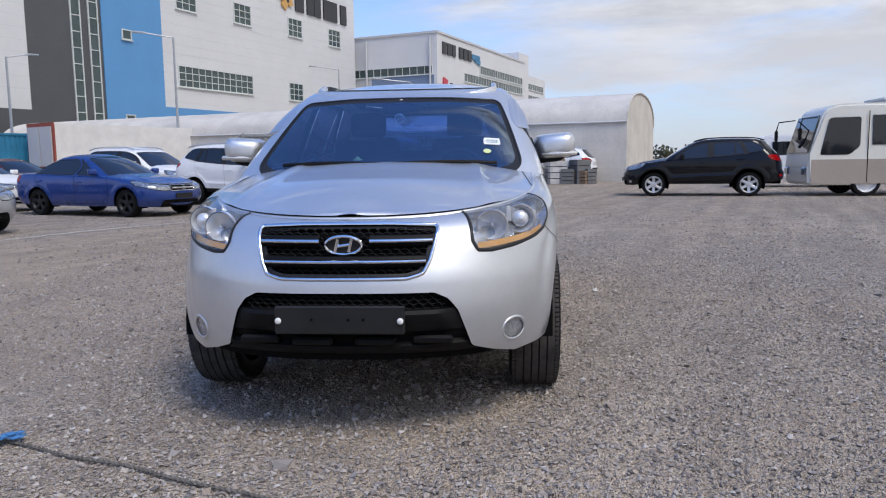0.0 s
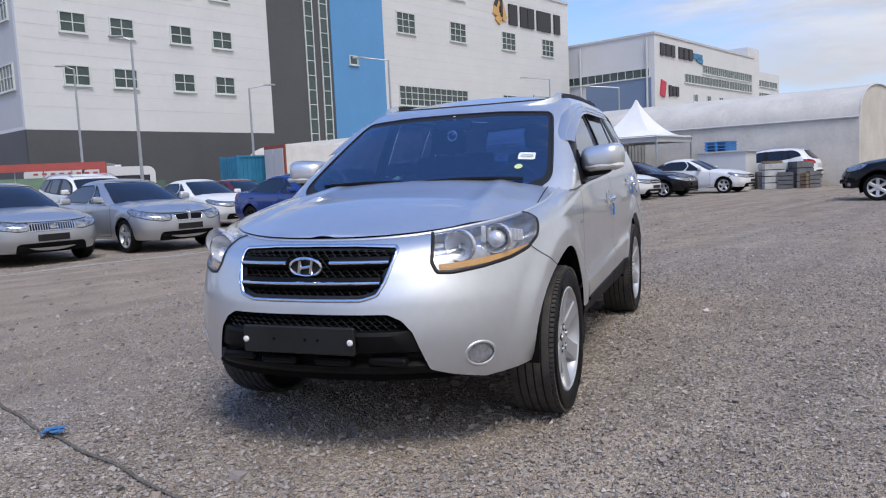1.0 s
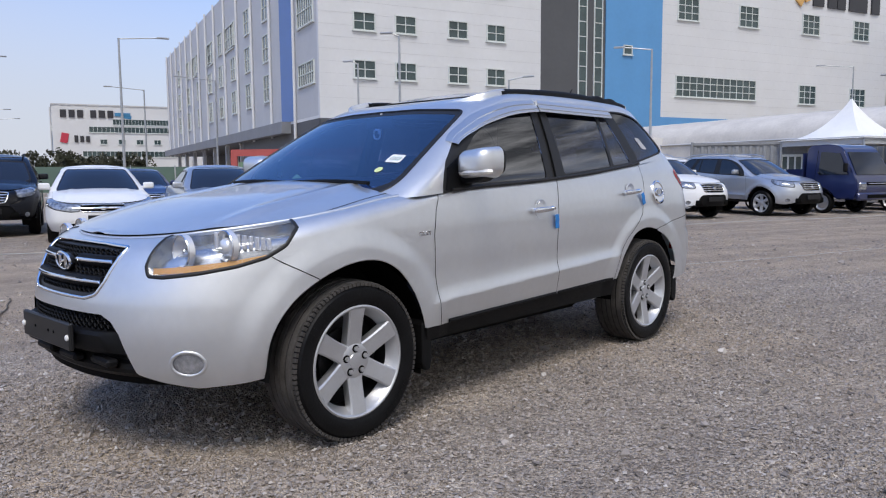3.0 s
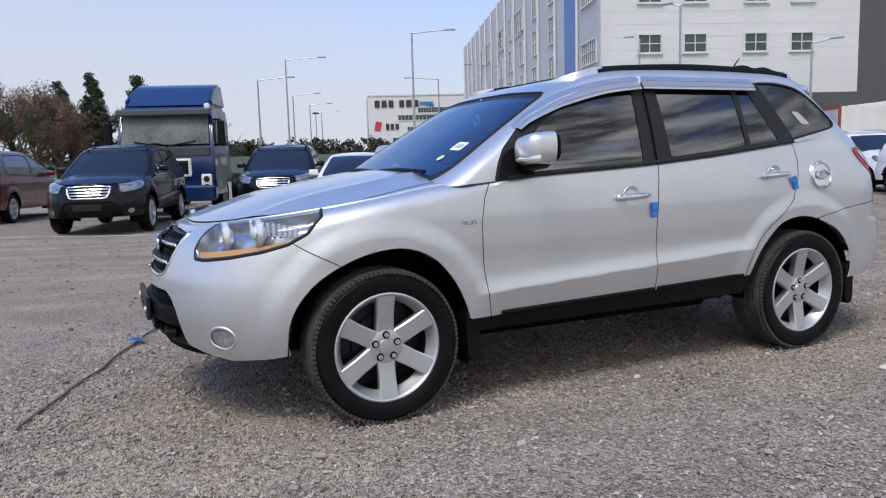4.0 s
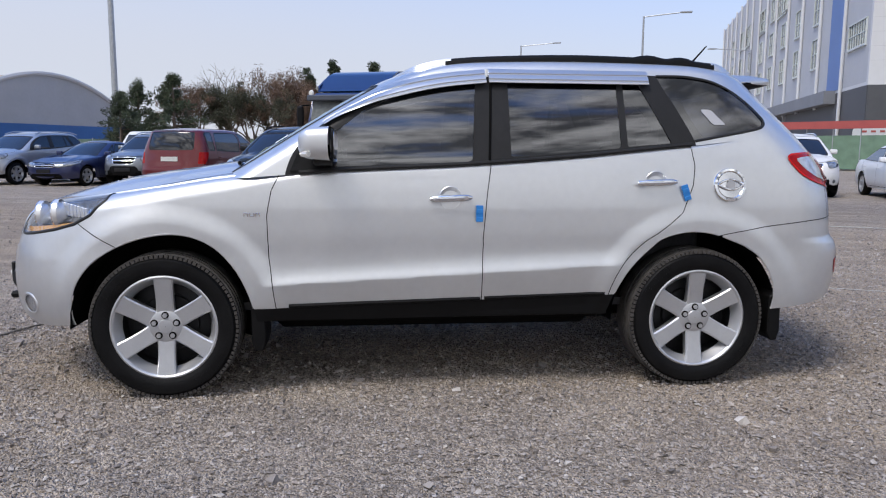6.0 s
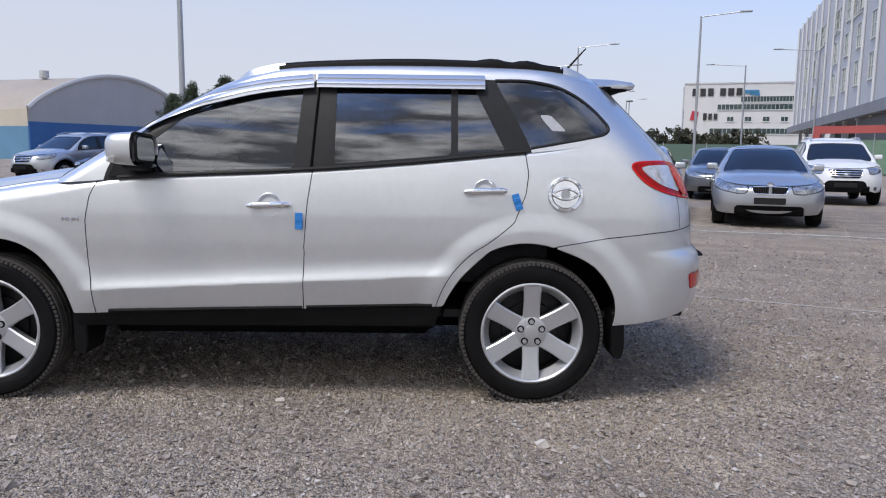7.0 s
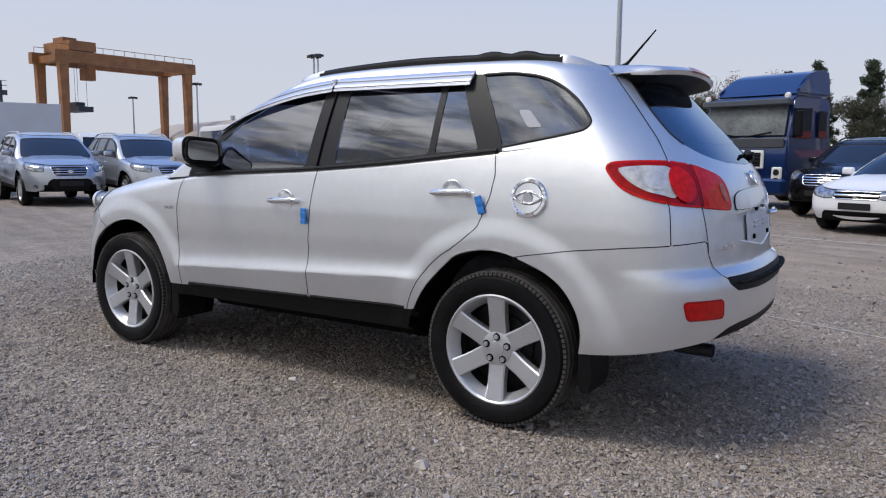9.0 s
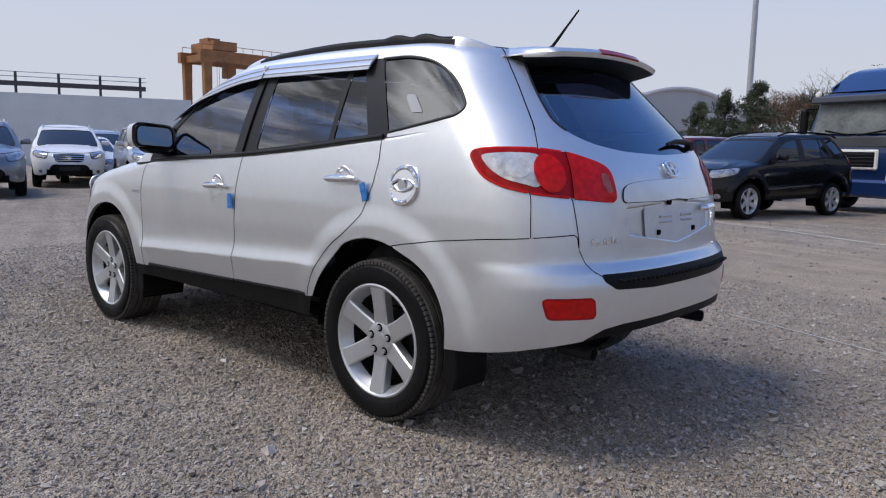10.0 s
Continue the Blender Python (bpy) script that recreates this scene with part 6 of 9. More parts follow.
    part("dash_ornament", bm, mat("yellow_green_resin", (.62, .72, .22), .4), car, "small yellow-green dashboard ornament", smooth_angle=50)
    bm = bmesh.new()
    add_box(bm, (.03, .62, 1.14), (.19, .03, .09), .01)
    part("navigation_screen", bm, TRIMBLK, car)

    proto = build_wheel()
    put_wheels(car, proto, (0.0, 2.70), .805, .355)
    drop_proto(proto)
    return car


hero = build_hero()

# ---------------------------------------------------------------- parked cars
LAMPGLASS = mat("lamp_glassy", (.40, .42, .45), .10, .6, .75, 16, coat=.6)
PLATE_G = mat("number_plate_plain", (.62, .64, .62), .5, 0, .1, 12)
WINDARK = mat("dark_car_glass", (.012, .014, .018), .04, 0, .2, 3, coat=.5)
BUMPDK = BLACKPL
WHITEP = paint("white_paint", (.78, .79, .80), 0, .3)
SILVERB = paint("silver_paint_soft", (.50, .52, .55), .7, .34)
GREYP = paint("grey_paint", (.20, .215, .235), .6, .34)
BLACKP = paint("black_paint", (.006, .006, .008), 0, .22)
BLUEP = paint("deep_blue_paint", (.008, .042, .22), .25, .28)
REDP = paint("dark_red_paint", (.13, .008, .012), .25, .3)
NAVYP = paint("navy_paint", (.018, .028, .10), .2, .3)


def plain_car(name, label, H, skin_mat, m, grille="slats", open_rear=False, lamps_amber=False, badge=True, group="parked cars", hero_like=False, rim_mat=None):
    """A parked car at mid distance: panels, panes, lamps, grille, mirrors, wheels."""
    car = thing(name, label, "car", m, group)
    sedan = H.deck is not None
    if H is SUV:
        sk = suv_skins(False)
        suv_panels(car, sk, skin_mat)
        lo, up = sk["lower"], sk["upper"]
    else:
        sk = H.skins(40, 26)
        lo, up, ho = sk["lower"], sk["upper"], sk["hood"]
        S, F, R = H.S, H.F, H.R
        U = lambda y, z: S(y, z, True)
        for yw in H.wheels:
            c = S(yw, .6)[0]
            lo.cut([(c + H.arch * math.cos(radians(a)), H.hub + H.arch * math.sin(radians(a))) for a in range(0, 360, 9)], "void")
        wb = H.wheels[1]
        b = lambda y: float(H.belt(y))
        zl = b(-.7)
        if sedan:
            lo.cut([F(.34, zl - .03), F(.37, zl - .14), F(.52, zl - .15), F(.74, zl - .11), S(-.30, zl - .02), S(-.12, zl + .07), S(-.3, zl + .09), F(.62, zl + .05)], "headlamp", {"body"})
            gw = {"kidney": .30, "wide": .44, "slats": .36, "bar": .40}[grille]
            lo.cut(fillet([F(-.2, zl - .15), F(gw - .05, zl - .15), F(gw, zl - .03), F(-.2, zl - .02)], .02), "grille", {"body"})
            lo.cut(fillet([F(-.2, .30), F(.56, .31), F(.52, .385), F(-.2, .39)], .03), "intake", {"body"})
            tz = b(3.6)
            lo.cut([S(3.42, tz - .06), S(3.5, tz - .19), R(.55, tz - .20), R(.46, tz - .10), R(.50, tz - .03), S(3.5, tz - .03)], "tail_lamp", {"body"})
        else:
            lo.cut([F(.42, zl - .02), F(.45, zl - .16), F(.7, zl - .14), S(-.30, zl + .0), S(-.1, zl + .12), S(-.4, zl + .13), F(.6, zl + .08)], "headlamp", {"body"})
            lo.cut(fillet([F(-.2, zl - .17), F(.34, zl - .17), F(.39, zl - .02), F(-.2, zl - .01)], .02), "grille", {"body"})
            lo.cut(fillet([F(-.2, .34), F(.6, .35), F(.52, .5), F(-.2, .51)], .03), "intake", {"body"})
            lo.cut([R(.92, 1.10), R(.92, .80), R(.76, .80), R(.78, 1.10)], "tail_lamp", {"body"})
        mid = (.95 if sedan else .98) * wb / 2 + .28
        y0 = H.cowl + .22
        y1 = wb - H.arch * .55 + .25
        arch = [S(wb + (H.arch + .05) * math.cos(radians(a)), H.hub + (H.arch + .05) * math.sin(radians(a))) for a in range(105, 168, 9)]
        lo.cut([S(mid, .30), S(mid + .03, b(mid) + .2), S(y1, b(y1) + .2), S(y1 + .02, b(y1) - .2)] + arch + [S(wb - H.arch - .05, .30)], "rear_door", {"body"})
        lo.cut([S(y0 - .06, .30), S(y0 - .10, .7), S(y0, b(y0) + .2), S(mid + .1, b(mid) + .2), S(mid + .1, .30)], "front_door", {"body"})
        lo.cut([F(-.2, .1), S(-H.arch * .8, .1), S(-H.arch * .55, H.hub + H.arch * .8), S(-.30, zl - .03), F(.3, zl - .02), F(-.2, zl - .02)], "front_bumper", {"body"})
        zt = float(H.roof(mid)) - .075
        ys = float(H.shield(zt)) + .30
        yb = float(H.back(zt)) - .25
        yq = float(H.back(b(3) + .06)) - (.34 if sedan else .42)
        yf = float(H.shield(b(.8) + .05)) + .40
        zm = (b(1) + zt) / 2
        up.cut(fillet([U(yf, b(yf) + .012), U((yf + ys) / 2 + .02, zm + .02), U(ys + .02, zt - .01), U(mid - .05, zt), U(mid - .03, b(mid) + .015)], .03), "front_window", {"body"})
        y2 = y1 + .06
        up.cut(fillet([U(mid + .04, b(mid) + .015), U(mid + .03, zt), U(min(y2, yb) - .12, zt - .005), U(y2 + (.05 if sedan else 0), b(y2) + .02)], .03), "rear_door_window", {"body"})
        if sedan:
            up.cut(fillet([U(y2 + .11, b(y2) + .025), U(y2 - .02, zt - .04), U(yb + .10, zt - .06), U(yq + .05, b(yq) + .05)], .03), "quarter_window", {"body"})
        else:
            up.cut(fillet([U(y2 + .05, b(y2) + .02), U(y2 + .03, zt), U(yb, zt - .01), U(yq, b(yq) + .03)], .05), "quarter_window", {"body"})
        zc = b(H.cowl)
        up.cut([F(-.2, zc + .0, 1), F(.70, zc + .01, 1), F(.72, zc + .06, 1), F(float(H.width(zt)) * .86, zt + .0, 1), F(float(H.width(zt)) * .80, zt + .03, 1), F(-.2, zt + .04, 1)], "windscreen", {"body"})
        zb = b(3.4) + .03
        up.cut([R(-.2, zb, 1), R(.62, zb + .02, 1), R(.64, zb + .06, 1), R(float(H.width(zt)) * .80, zt, 1), R(-.2, zt + .03, 1)], "rear_window", {"body"})
        panel("bonnet", both(ho, "hood"), skin_mat, car)
        panel("roof", both(sk["roof"], "roof"), skin_mat, car)
        if sedan:
            panel("boot_lid", both(sk["trunk"], "trunk"), skin_mat, car)
        panel("front_bumper", both(lo, "front_bumper"), skin_mat, car)
        for s in (1, -1):
            panel("body_side", joined(lo.take("body", s), up.take("body", s)), skin_mat, car)
            for nm in ("front_door", "rear_door"):
                panel(nm, lo.take(nm, s), skin_mat, car)
            for nm in ("front_window", "rear_door_window", "quarter_window"):
                panel(nm, up.take(nm, s, -.004), WINDARK, car)
        panel("windscreen", both(up, "windscreen", -.003), WINDARK, car)
        panel("rear_window", both(up, "rear_window", -.003), WINDARK, car)
        gaps = lo.border("front_door", {"body", "rear_door"}) + lo.border("rear_door", {"body"}) + lo.border("front_bumper", {"body"})
        V, Fc = lo.ribbon(list(set(gaps)), .009, .001, 0, (1, -1))
        mesh("panel_gap", V, Fc, SEAM, car)
        for key in ("front_window", "rear_door_window", "quarter_window", "windscreen", "rear_window"):
            V, Fc = up.ribbon(up.border(key), .022, .001, .003, (1, -1))
            if V:
                mesh("window_seal", V, Fc, TRIMBLK, car)
    if H is SUV:
        for o in list(car.children):
            if o.name.startswith(("front_window", "rear_door_window", "vent_window", "quarter_window", "rear_window", "windscreen")) and "border" not in o.name and "seal" not in o.name:
                o.data.materials[0] = WINDARK
        for s in (1, -1):
            panel("tail_lamp", lo.take(("tail_lamp", "tail_lamp_inner"), s, .003), GLASS_RED, car, "red tail lamp")
            panel("fog_lamp", lo.take("fog_lamp", s, -.005), LAMPGLASS, car)
            panel("reflector", lo.take("reflector", s, .002), GLASS_RED, car)
            bm = bmesh.new()
            add_tube(bm, [(s * .60, y, float(H.roof(y)) + .045 * smooth(1.15, 1.4, y) * smooth(3.1, 2.85, y)) for y in np.linspace(1.15, 3.1, 14)], .018, 6)
            part("roof_rail", bm, SILVERB if skin_mat is not BLACKP else BLACKPL, car)
    else:
        for s in (1, -1):
            panel("tail_lamp", lo.take("tail_lamp", s, .003), GLASS_RED, car, "red tail lamp")
    for s in (1, -1):
        hl = panel("headlamp", lo.take("headlamp", s, .002), LAMPGLASS, car, "clear headlamp")
        V, F = lo.ribbon(lo.border("headlamp"), .016, .002, .003, (s,))
        mesh("lamp_surround", V, F, TRIMBLK, hl)
    # grille
    V, F, N = both(lo, "grille", -.012)
    gr = mesh("grille", V, F, SEAM, car)
    V, F = lo.ribbon(lo.border("grille", {"body", "front_bumper"}), .022, .001, .008, (1, -1))
    mesh("grille_surround", V, F, CHROME, gr)
    zs = [p[2] for p in (lo.pos[i] for f, l in lo.faces if l == "grille" for i in f)]
    xs_ = [p[0] for p in (lo.pos[i] for f, l in lo.faces if l == "grille" for i in f)]
    if zs:
        z0, z1, xw = min(zs), max(zs), max(xs_)
        if grille in ("slats", "bar"):
            for z in np.linspace(z0, z1, 5)[1:-1] if grille == "slats" else [(z0 + z1) / 2]:
                bm = bmesh.new()
                add_tube(bm, [(x, float(H.front_y(x, z)) - .004, z) for x in np.linspace(-xw * .93, xw * .93, 12)], .011 if grille == "slats" else .02, 6)
                part("grille_bar", bm, CHROME, gr)
        elif grille == "wide":
            for x in np.linspace(-xw * .92, xw * .92, 19):
                bm = bmesh.new()
                add_tube(bm, [(x, float(H.front_y(x, z)) - .004, z) for z in (z0 + .01, z1 - .01)], .009, 6)
                part("grille_bar", bm, CHROME, gr)
        elif grille == "kidney":
            bm = bmesh.new()
            zc = (z0 + z1) / 2
            add_box(bm, (0, float(H.front_y(0, zc)) + .01, zc), (.05, .05, z1 - z0 + .02), .01)
            part("grille_divider", bm, skin_mat, gr)
            for x in np.linspace(-xw * .9, xw * .9, 15):
                bm = bmesh.new()
                add_tube(bm, [(x, float(H.front_y(x, z)) + .002, z) for z in (z0 + .015, z1 - .015)], .006, 5)
                part("grille_bar", bm, ALLOYDK, gr)
        if badge:
            bm = bmesh.new()
            zc = (z0 + z1) / 2 if grille != "kidney" else z1 + .04
            add_lathe(bm, [(.045, -.006), (.05, .004), (.001, .008)], 16, "y", (0, float(H.front_y(0, zc)) - .012, zc))
            bmesh.ops.transform(bm, matrix=Matrix.Translation((0, 0, zc)) @ Matrix.Diagonal((1.25, 1, .7, 1)) @ Matrix.Translation((0, 0, -zc)), verts=bm.verts)
            part("badge", bm, CHROME, gr)
    V, F, N = both(lo, "intake", -.02)
    mesh("lower_intake", V, F, BLACKPL, car)
    bm = bmesh.new()
    zp = .52 if not sedan else .47
    add_box(bm, (0, float(H.nose(zp)) - .012, zp), (.50, .02, .11), .004)
    part("front_plate_holder", bm, TRIMBLK, car, "blank dark plate holder")
    bm = bmesh.new()
    zp = .92 if not sedan else .74
    add_box(bm, (0, float(H.tail(zp)) + .006, zp), (.48, .02, .12), .004)
    part("rear_plate", bm, PLATE_G, car, "plain pale number plate without writing")
    # mirrors and handles
    ym = H.cowl + .52
    zm = float(H.belt(ym)) + .07
    for s in (1, -1):
        xs = float(H.half(ym, zm, True))
        bm = bmesh.new()
        add_box(bm, (s * (xs + .13), ym, zm + .02), (.20, .11, .13), .04, seg=3)
        add_box(bm, (s * (xs + .02), ym + .01, zm - .02), (.10, .05, .05), .012)
        part("door_mirror", bm, skin_mat, car, smooth_angle=50)
        for yh in (mid - .18, y1 - .12) if H is not SUV else (1.40, 2.455):
            zh = float(H.belt(yh)) - .15
            bm = bmesh.new()
            xh = float(H.half(yh, zh))
            add_tube(bm, [(s * (xh + .004), yh - .1, zh), (s * (xh + .03), yh - .06, zh), (s * (xh + .03), yh + .06, zh), (s * (xh + .004), yh + .1, zh)], .011, 6)
            part("door_handle", bm, skin_mat if not hero_like else CHROME, car)
    suv_liner_for(car, H)
    proto = build_wheel(H.hub - .004, .215, 5 if sedan else 6, False, rim_mat=rim_mat)
    put_wheels(car, proto, H.wheels, float(H.width(.5)) - .115, H.hub - .006)
    drop_proto(proto)
    return car


def suv_liner_for(car, H):
    bm = bmesh.new()
    f, r = float(H.nose(.4)), float(H.tail(.4))
    zs = float(H.skirt(1.3))
    add_box(bm, (0, (f + r) / 2, zs + .05), (1.10, r - f - .14, .14), .02)
    add_box(bm, (0, sum(H.wheels) / 2, zs + .07), (1.62, H.wheels[1] - H.wheels[0] - 2 * H.arch - .06, .14), .02)
    for yw in H.wheels:
        for s in (1, -1):
            rows = []
            for x, r2 in ((s * .84, H.arch - .004), (s * .58, H.arch - .004), (s * .56, .2)):
                rows.append([bm.verts.new((x, yw + r2 * math.cos(radians(a)), H.hub + r2 * math.sin(radians(a)))) for a in np.linspace(-20, 200, 14)])
            for A, B in zip(rows, rows[1:]):
                for j in range(13):
                    bm.faces.new((A[j], A[j + 1], B[j + 1], B[j]))
    # near-black again, the underside's shade put into the colour
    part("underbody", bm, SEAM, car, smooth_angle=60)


def at_nose(H, x, y, heading):
    """Pose of a car whose nose stands at (x, y) and faces heading (degrees from +x)."""
    turn = Matrix.Rotation(radians(heading + 90), 4, "Z")
    nose = turn @ Vector((0, float(H.nose(.5)), 0))
    return Matrix.Translation((x - nose.x, y - nose.y, -.004)) @ turn


CARS = [
    ("silver_sedan", "silver saloon car with twin kidney grille", SEDAN, SILVERB, -8.0, 7.9, -20, "kidney"),
    ("champagne_sedan", "pale silver saloon with wide chrome upright grille", SEDAN, SILVERB, -8.9, 5.6, -20, "wide"),
    ("white_sedan", "white compact saloon with blank plate holder", SEDAN, WHITEP, -9.9, 3.4, -20, "bar"),
    ("black_suv", "black SUV with chrome grille beside the saloons", SUV, BLACKP, -10.9, -1.35, -17, "slats"),
    ("black_offroader", "large black off-roader with chrome slatted grille", SUV, BLACKP, -13.2, 2.5, -20, "slats"),
    ("blue_coupe", "bright blue coupe with black wheels", SEDAN, BLUEP, -6.58, 12.65, -20, "bar"),
    ("white_suv", "white SUV with chrome grille in the second row", SUV, WHITEP, -13.8, 12.4, -20, "slats"),
    ("white_saloon", "white saloon with chrome grille in the second row", SEDAN, WHITEP, -11.6, 14.6, -20, "slats"),
    ("white_crossover", "white crossover behind the blue coupe", SUV, WHITEP, -6, 21, -20, "slats"),
    ("white_estate", "white SUV with roof rails behind the blue coupe", SUV, WHITEP, -8.6, 18.6, -20, "slats"),
    ("red_saloon", "dark red saloon behind the blue coupe", SEDAN, REDP, -13.4, 19.1, -20, "bar"),
    ("grey_saloon", "grey saloon in the second row", SEDAN, GREYP, -15.2, 9.8, -20, "bar"),
    ("dark_saloon", "dark saloon in the second row", SEDAN, NAVYP, -16.2, 7.2, -20, "bar"),
    ("silver_crossover", "silver crossover with black lower bumper", SUV, SILVERB, -2.9, 19.3, -20, "slats"),
    ("white_family_car", "white saloon beside a blue pickup", SEDAN, WHITEP, -.9, 24.2, -20, "bar"),
    ("dark_limousine", "black saloon with chrome wheels", SEDAN, BLACKP, .3, 26.4, -20, "slats"),
    ("white_coupe", "white coupe at the end of the row", SEDAN, WHITEP, 2.4, 28.7, -18, "bar"),
    ("black_family_suv", "black SUV with silver wheels side on", SUV, BLACKP, 4.55, 20.35, 167, "slats"),
    ("white_hatchback", "white SUV parked by the arched hall", SUV, WHITEP, .9, 34.6, 160, "slats"),
    ("silver_family_suv", "silver SUV with chrome grille", SUV, SILVERB, -7.7, -10.6, 74, "slats"),
    ("silver_large_suv", "pale silver SUV with wide slatted grille", SUV, SILVERB, -5.95, -12.05, 72, "slats"),
    ("white_compact_suv", "white compact SUV facing the lane", SUV, WHITEP, -4.9, -15.6, 70, "slats"),
    ("dark_grey_suv", "dark grey compact SUV beside a red minivan", SUV, GREYP, -19.6, -6.6, -12, "bar"),
    ("dark_hatchback", "dark blue saloon parked in the far row", SEDAN, NAVYP, -19.6, -8.95, -20, "bar"),
    ("silver_offroader", "silver SUV parked in the far row", SUV, SILVERB, -20.2, -11.4, -20, "slats"),
    ("grey_estate", "dark grey SUV in the lane of parked cars", SUV, GREYP, -1.85, -12.4, 75, "slats"),
    ("white_family_suv", "white SUV with chrome grille beside a silver crossover", SUV, WHITEP, -4.4, 16.5, -20, "slats"),
    ("black_coupe", "black low car parked tail first behind the light truck", SEDAN, BLACKP, -19.6, -16.2, 235, "bar"),
    ("white_row_car", "white saloon far down the line of parked cars", SEDAN, WHITEP, -6.4, -17.6, 72, "bar"),
    ("silver_row_car", "silver SUV far down the line of parked cars", SUV, SILVERB, -8.6, -21.8, 72, "slats"),
    ("pale_row_car", "white SUV at the end of the line of parked cars", SUV, WHITEP, -10.9, -26.0, 72, "slats"),
]
for nm, lab, H, pm, x, y, hd, gr in CARS:
    plain_car(nm, lab, H, pm, at_nose(H, x, y, hd), gr, rim_mat=ALLOYDK if "black wheels" in lab else None)
van = plain_car("red_minivan", "dark red minivan seen from behind with high brake lamp", VAN, REDP, at_nose(VAN, -20.3, -2.75, 163), "bar")

# ---------------------------------------------------------------- buildings
WALLW = mat("white_wall_panel", (.66, .67, .68), .55, 0, .05, .25, .05, 8)
WALLG = mat("dark_grey_wall", (.085, .088, .095), .6, 0, .10, .3)
WALLB = mat("blue_wall_panel", (.10, .30, .58), .5, 0, .06, .3)
WALLS = mat("pale_grey_wall", (.50, .51, .53), .55, 0, .06, .3)
WALLSB = mat("blue_grey_wall", (.17, .24, .36), .5, 0, .08, .3)
PANEG = mat("green_window_glass", (.055, .085, .085), .12, 0, .35, .6, coat=.3)
FRAMEW = mat("pale_window_frame", (.62, .66, .64), .5, 0, .08, 2)
SEAMG = mat("panel_joint_grey", (.55, .56, .57), .6)
METALP = mat("galvanised_post", (.42, .44, .46), .45, .6, .12, 3)
DIRTYW = mat("dirty_white_fabric", (.60, .57, .52), .7, 0, .16, .8, .05, 20)
CONT_G = mat("grey_container", (.27, .28, .29), .55, .1, .18, 1.2)
CONT_B = mat("blue_container", (.03, .22, .38), .5, .1, .2, 1.5)
RUSTR = mat("rust_red", (.30, .07, .05), .6, .1, .3, 2)
SIGNDK = mat("dark_sign", (.035, .035, .04), .5)
SIGNOR = mat("ochre_sign", (.62, .36, .12), .5)
SIGNRD = mat("red_sign", (.50, .04, .07), .5)
SIGNBL = mat("blue_sign", (.05, .22, .40), .5)
GREENF = mat("green_fence_mesh", (.10, .16, .13), .7)


def frame_at(x, y, deg):
    return Matrix.Translation((x, y, 0)) @ Matrix.Rotation(radians(deg), 4, "Z")


def slab(name, x0, x1, y0, y1, z0, z1, material, parent, label="", bevel=0.0):
    bm = bmesh.new()
    add_box(bm, ((x0 + x1) / 2, (y0 + y1) / 2, (z0 + z1) / 2), (x1 - x0, y1 - y0, z1 - z0), bevel)
    return part(name, bm, material, parent, label)


def win(parent, u, z, w, h, cols, rows, at=0.0, name="window", frame_mat=None, pane_mat=None):
    """A window in a wall whose face is y = at, looking to -y: a recessed pane between proud bars."""
    o = new(name)
    o.parent = parent
    bm = bmesh.new()
    add_box(bm, (u, at - .01, z), (w, .06, h))
    part("pane", bm, pane_mat or PANEG, o)
    t = .07
    fm = frame_mat or FRAMEW
    for s in (-1, 1):
        slab("frame_bar", u + s * w / 2 - t * .7, u + s * w / 2 + t * .7, at - .13, at + .01, z - h / 2, z + h / 2, fm, o)
        slab("frame_bar", u - w / 2 - t * .7, u + w / 2 + t * .7, at - .132, at + .01, z + s * h / 2 - t * .7, z + s * h / 2 + t * .7, fm, o)
    for i in range(1, cols):
        slab("glazing_bar", u - w / 2 + w * i / cols - t / 2, u - w / 2 + w * i / cols + t / 2, at - .095, at, z - h / 2, z + h / 2, fm, o)
    for j in range(1, rows):
        slab("glazing_bar", u - w / 2, u + w / 2, at - .098, at, z - h / 2 + h * j / rows - t / 2, z - h / 2 + h * j / rows + t / 2, fm, o)
    bm = bmesh.new()
    add_box(bm, (u, at - .09, z - h / 2 - .09), (w + .3, .2, .08))
    part("sill", bm, frame_mat or FRAMEW, o)
    return o


def letters(parent, shapes, material, at, name, label):
    for x, z, w, h, r in shapes:
        bm = bmesh.new()
        add_box(bm, (0, 0, 0), (w, .2, h), m=Matrix.Translation((x, at - .12, z)) @ Matrix.Rotation(radians(r), 4, "Y"))
        part(name, bm, material, parent, label)


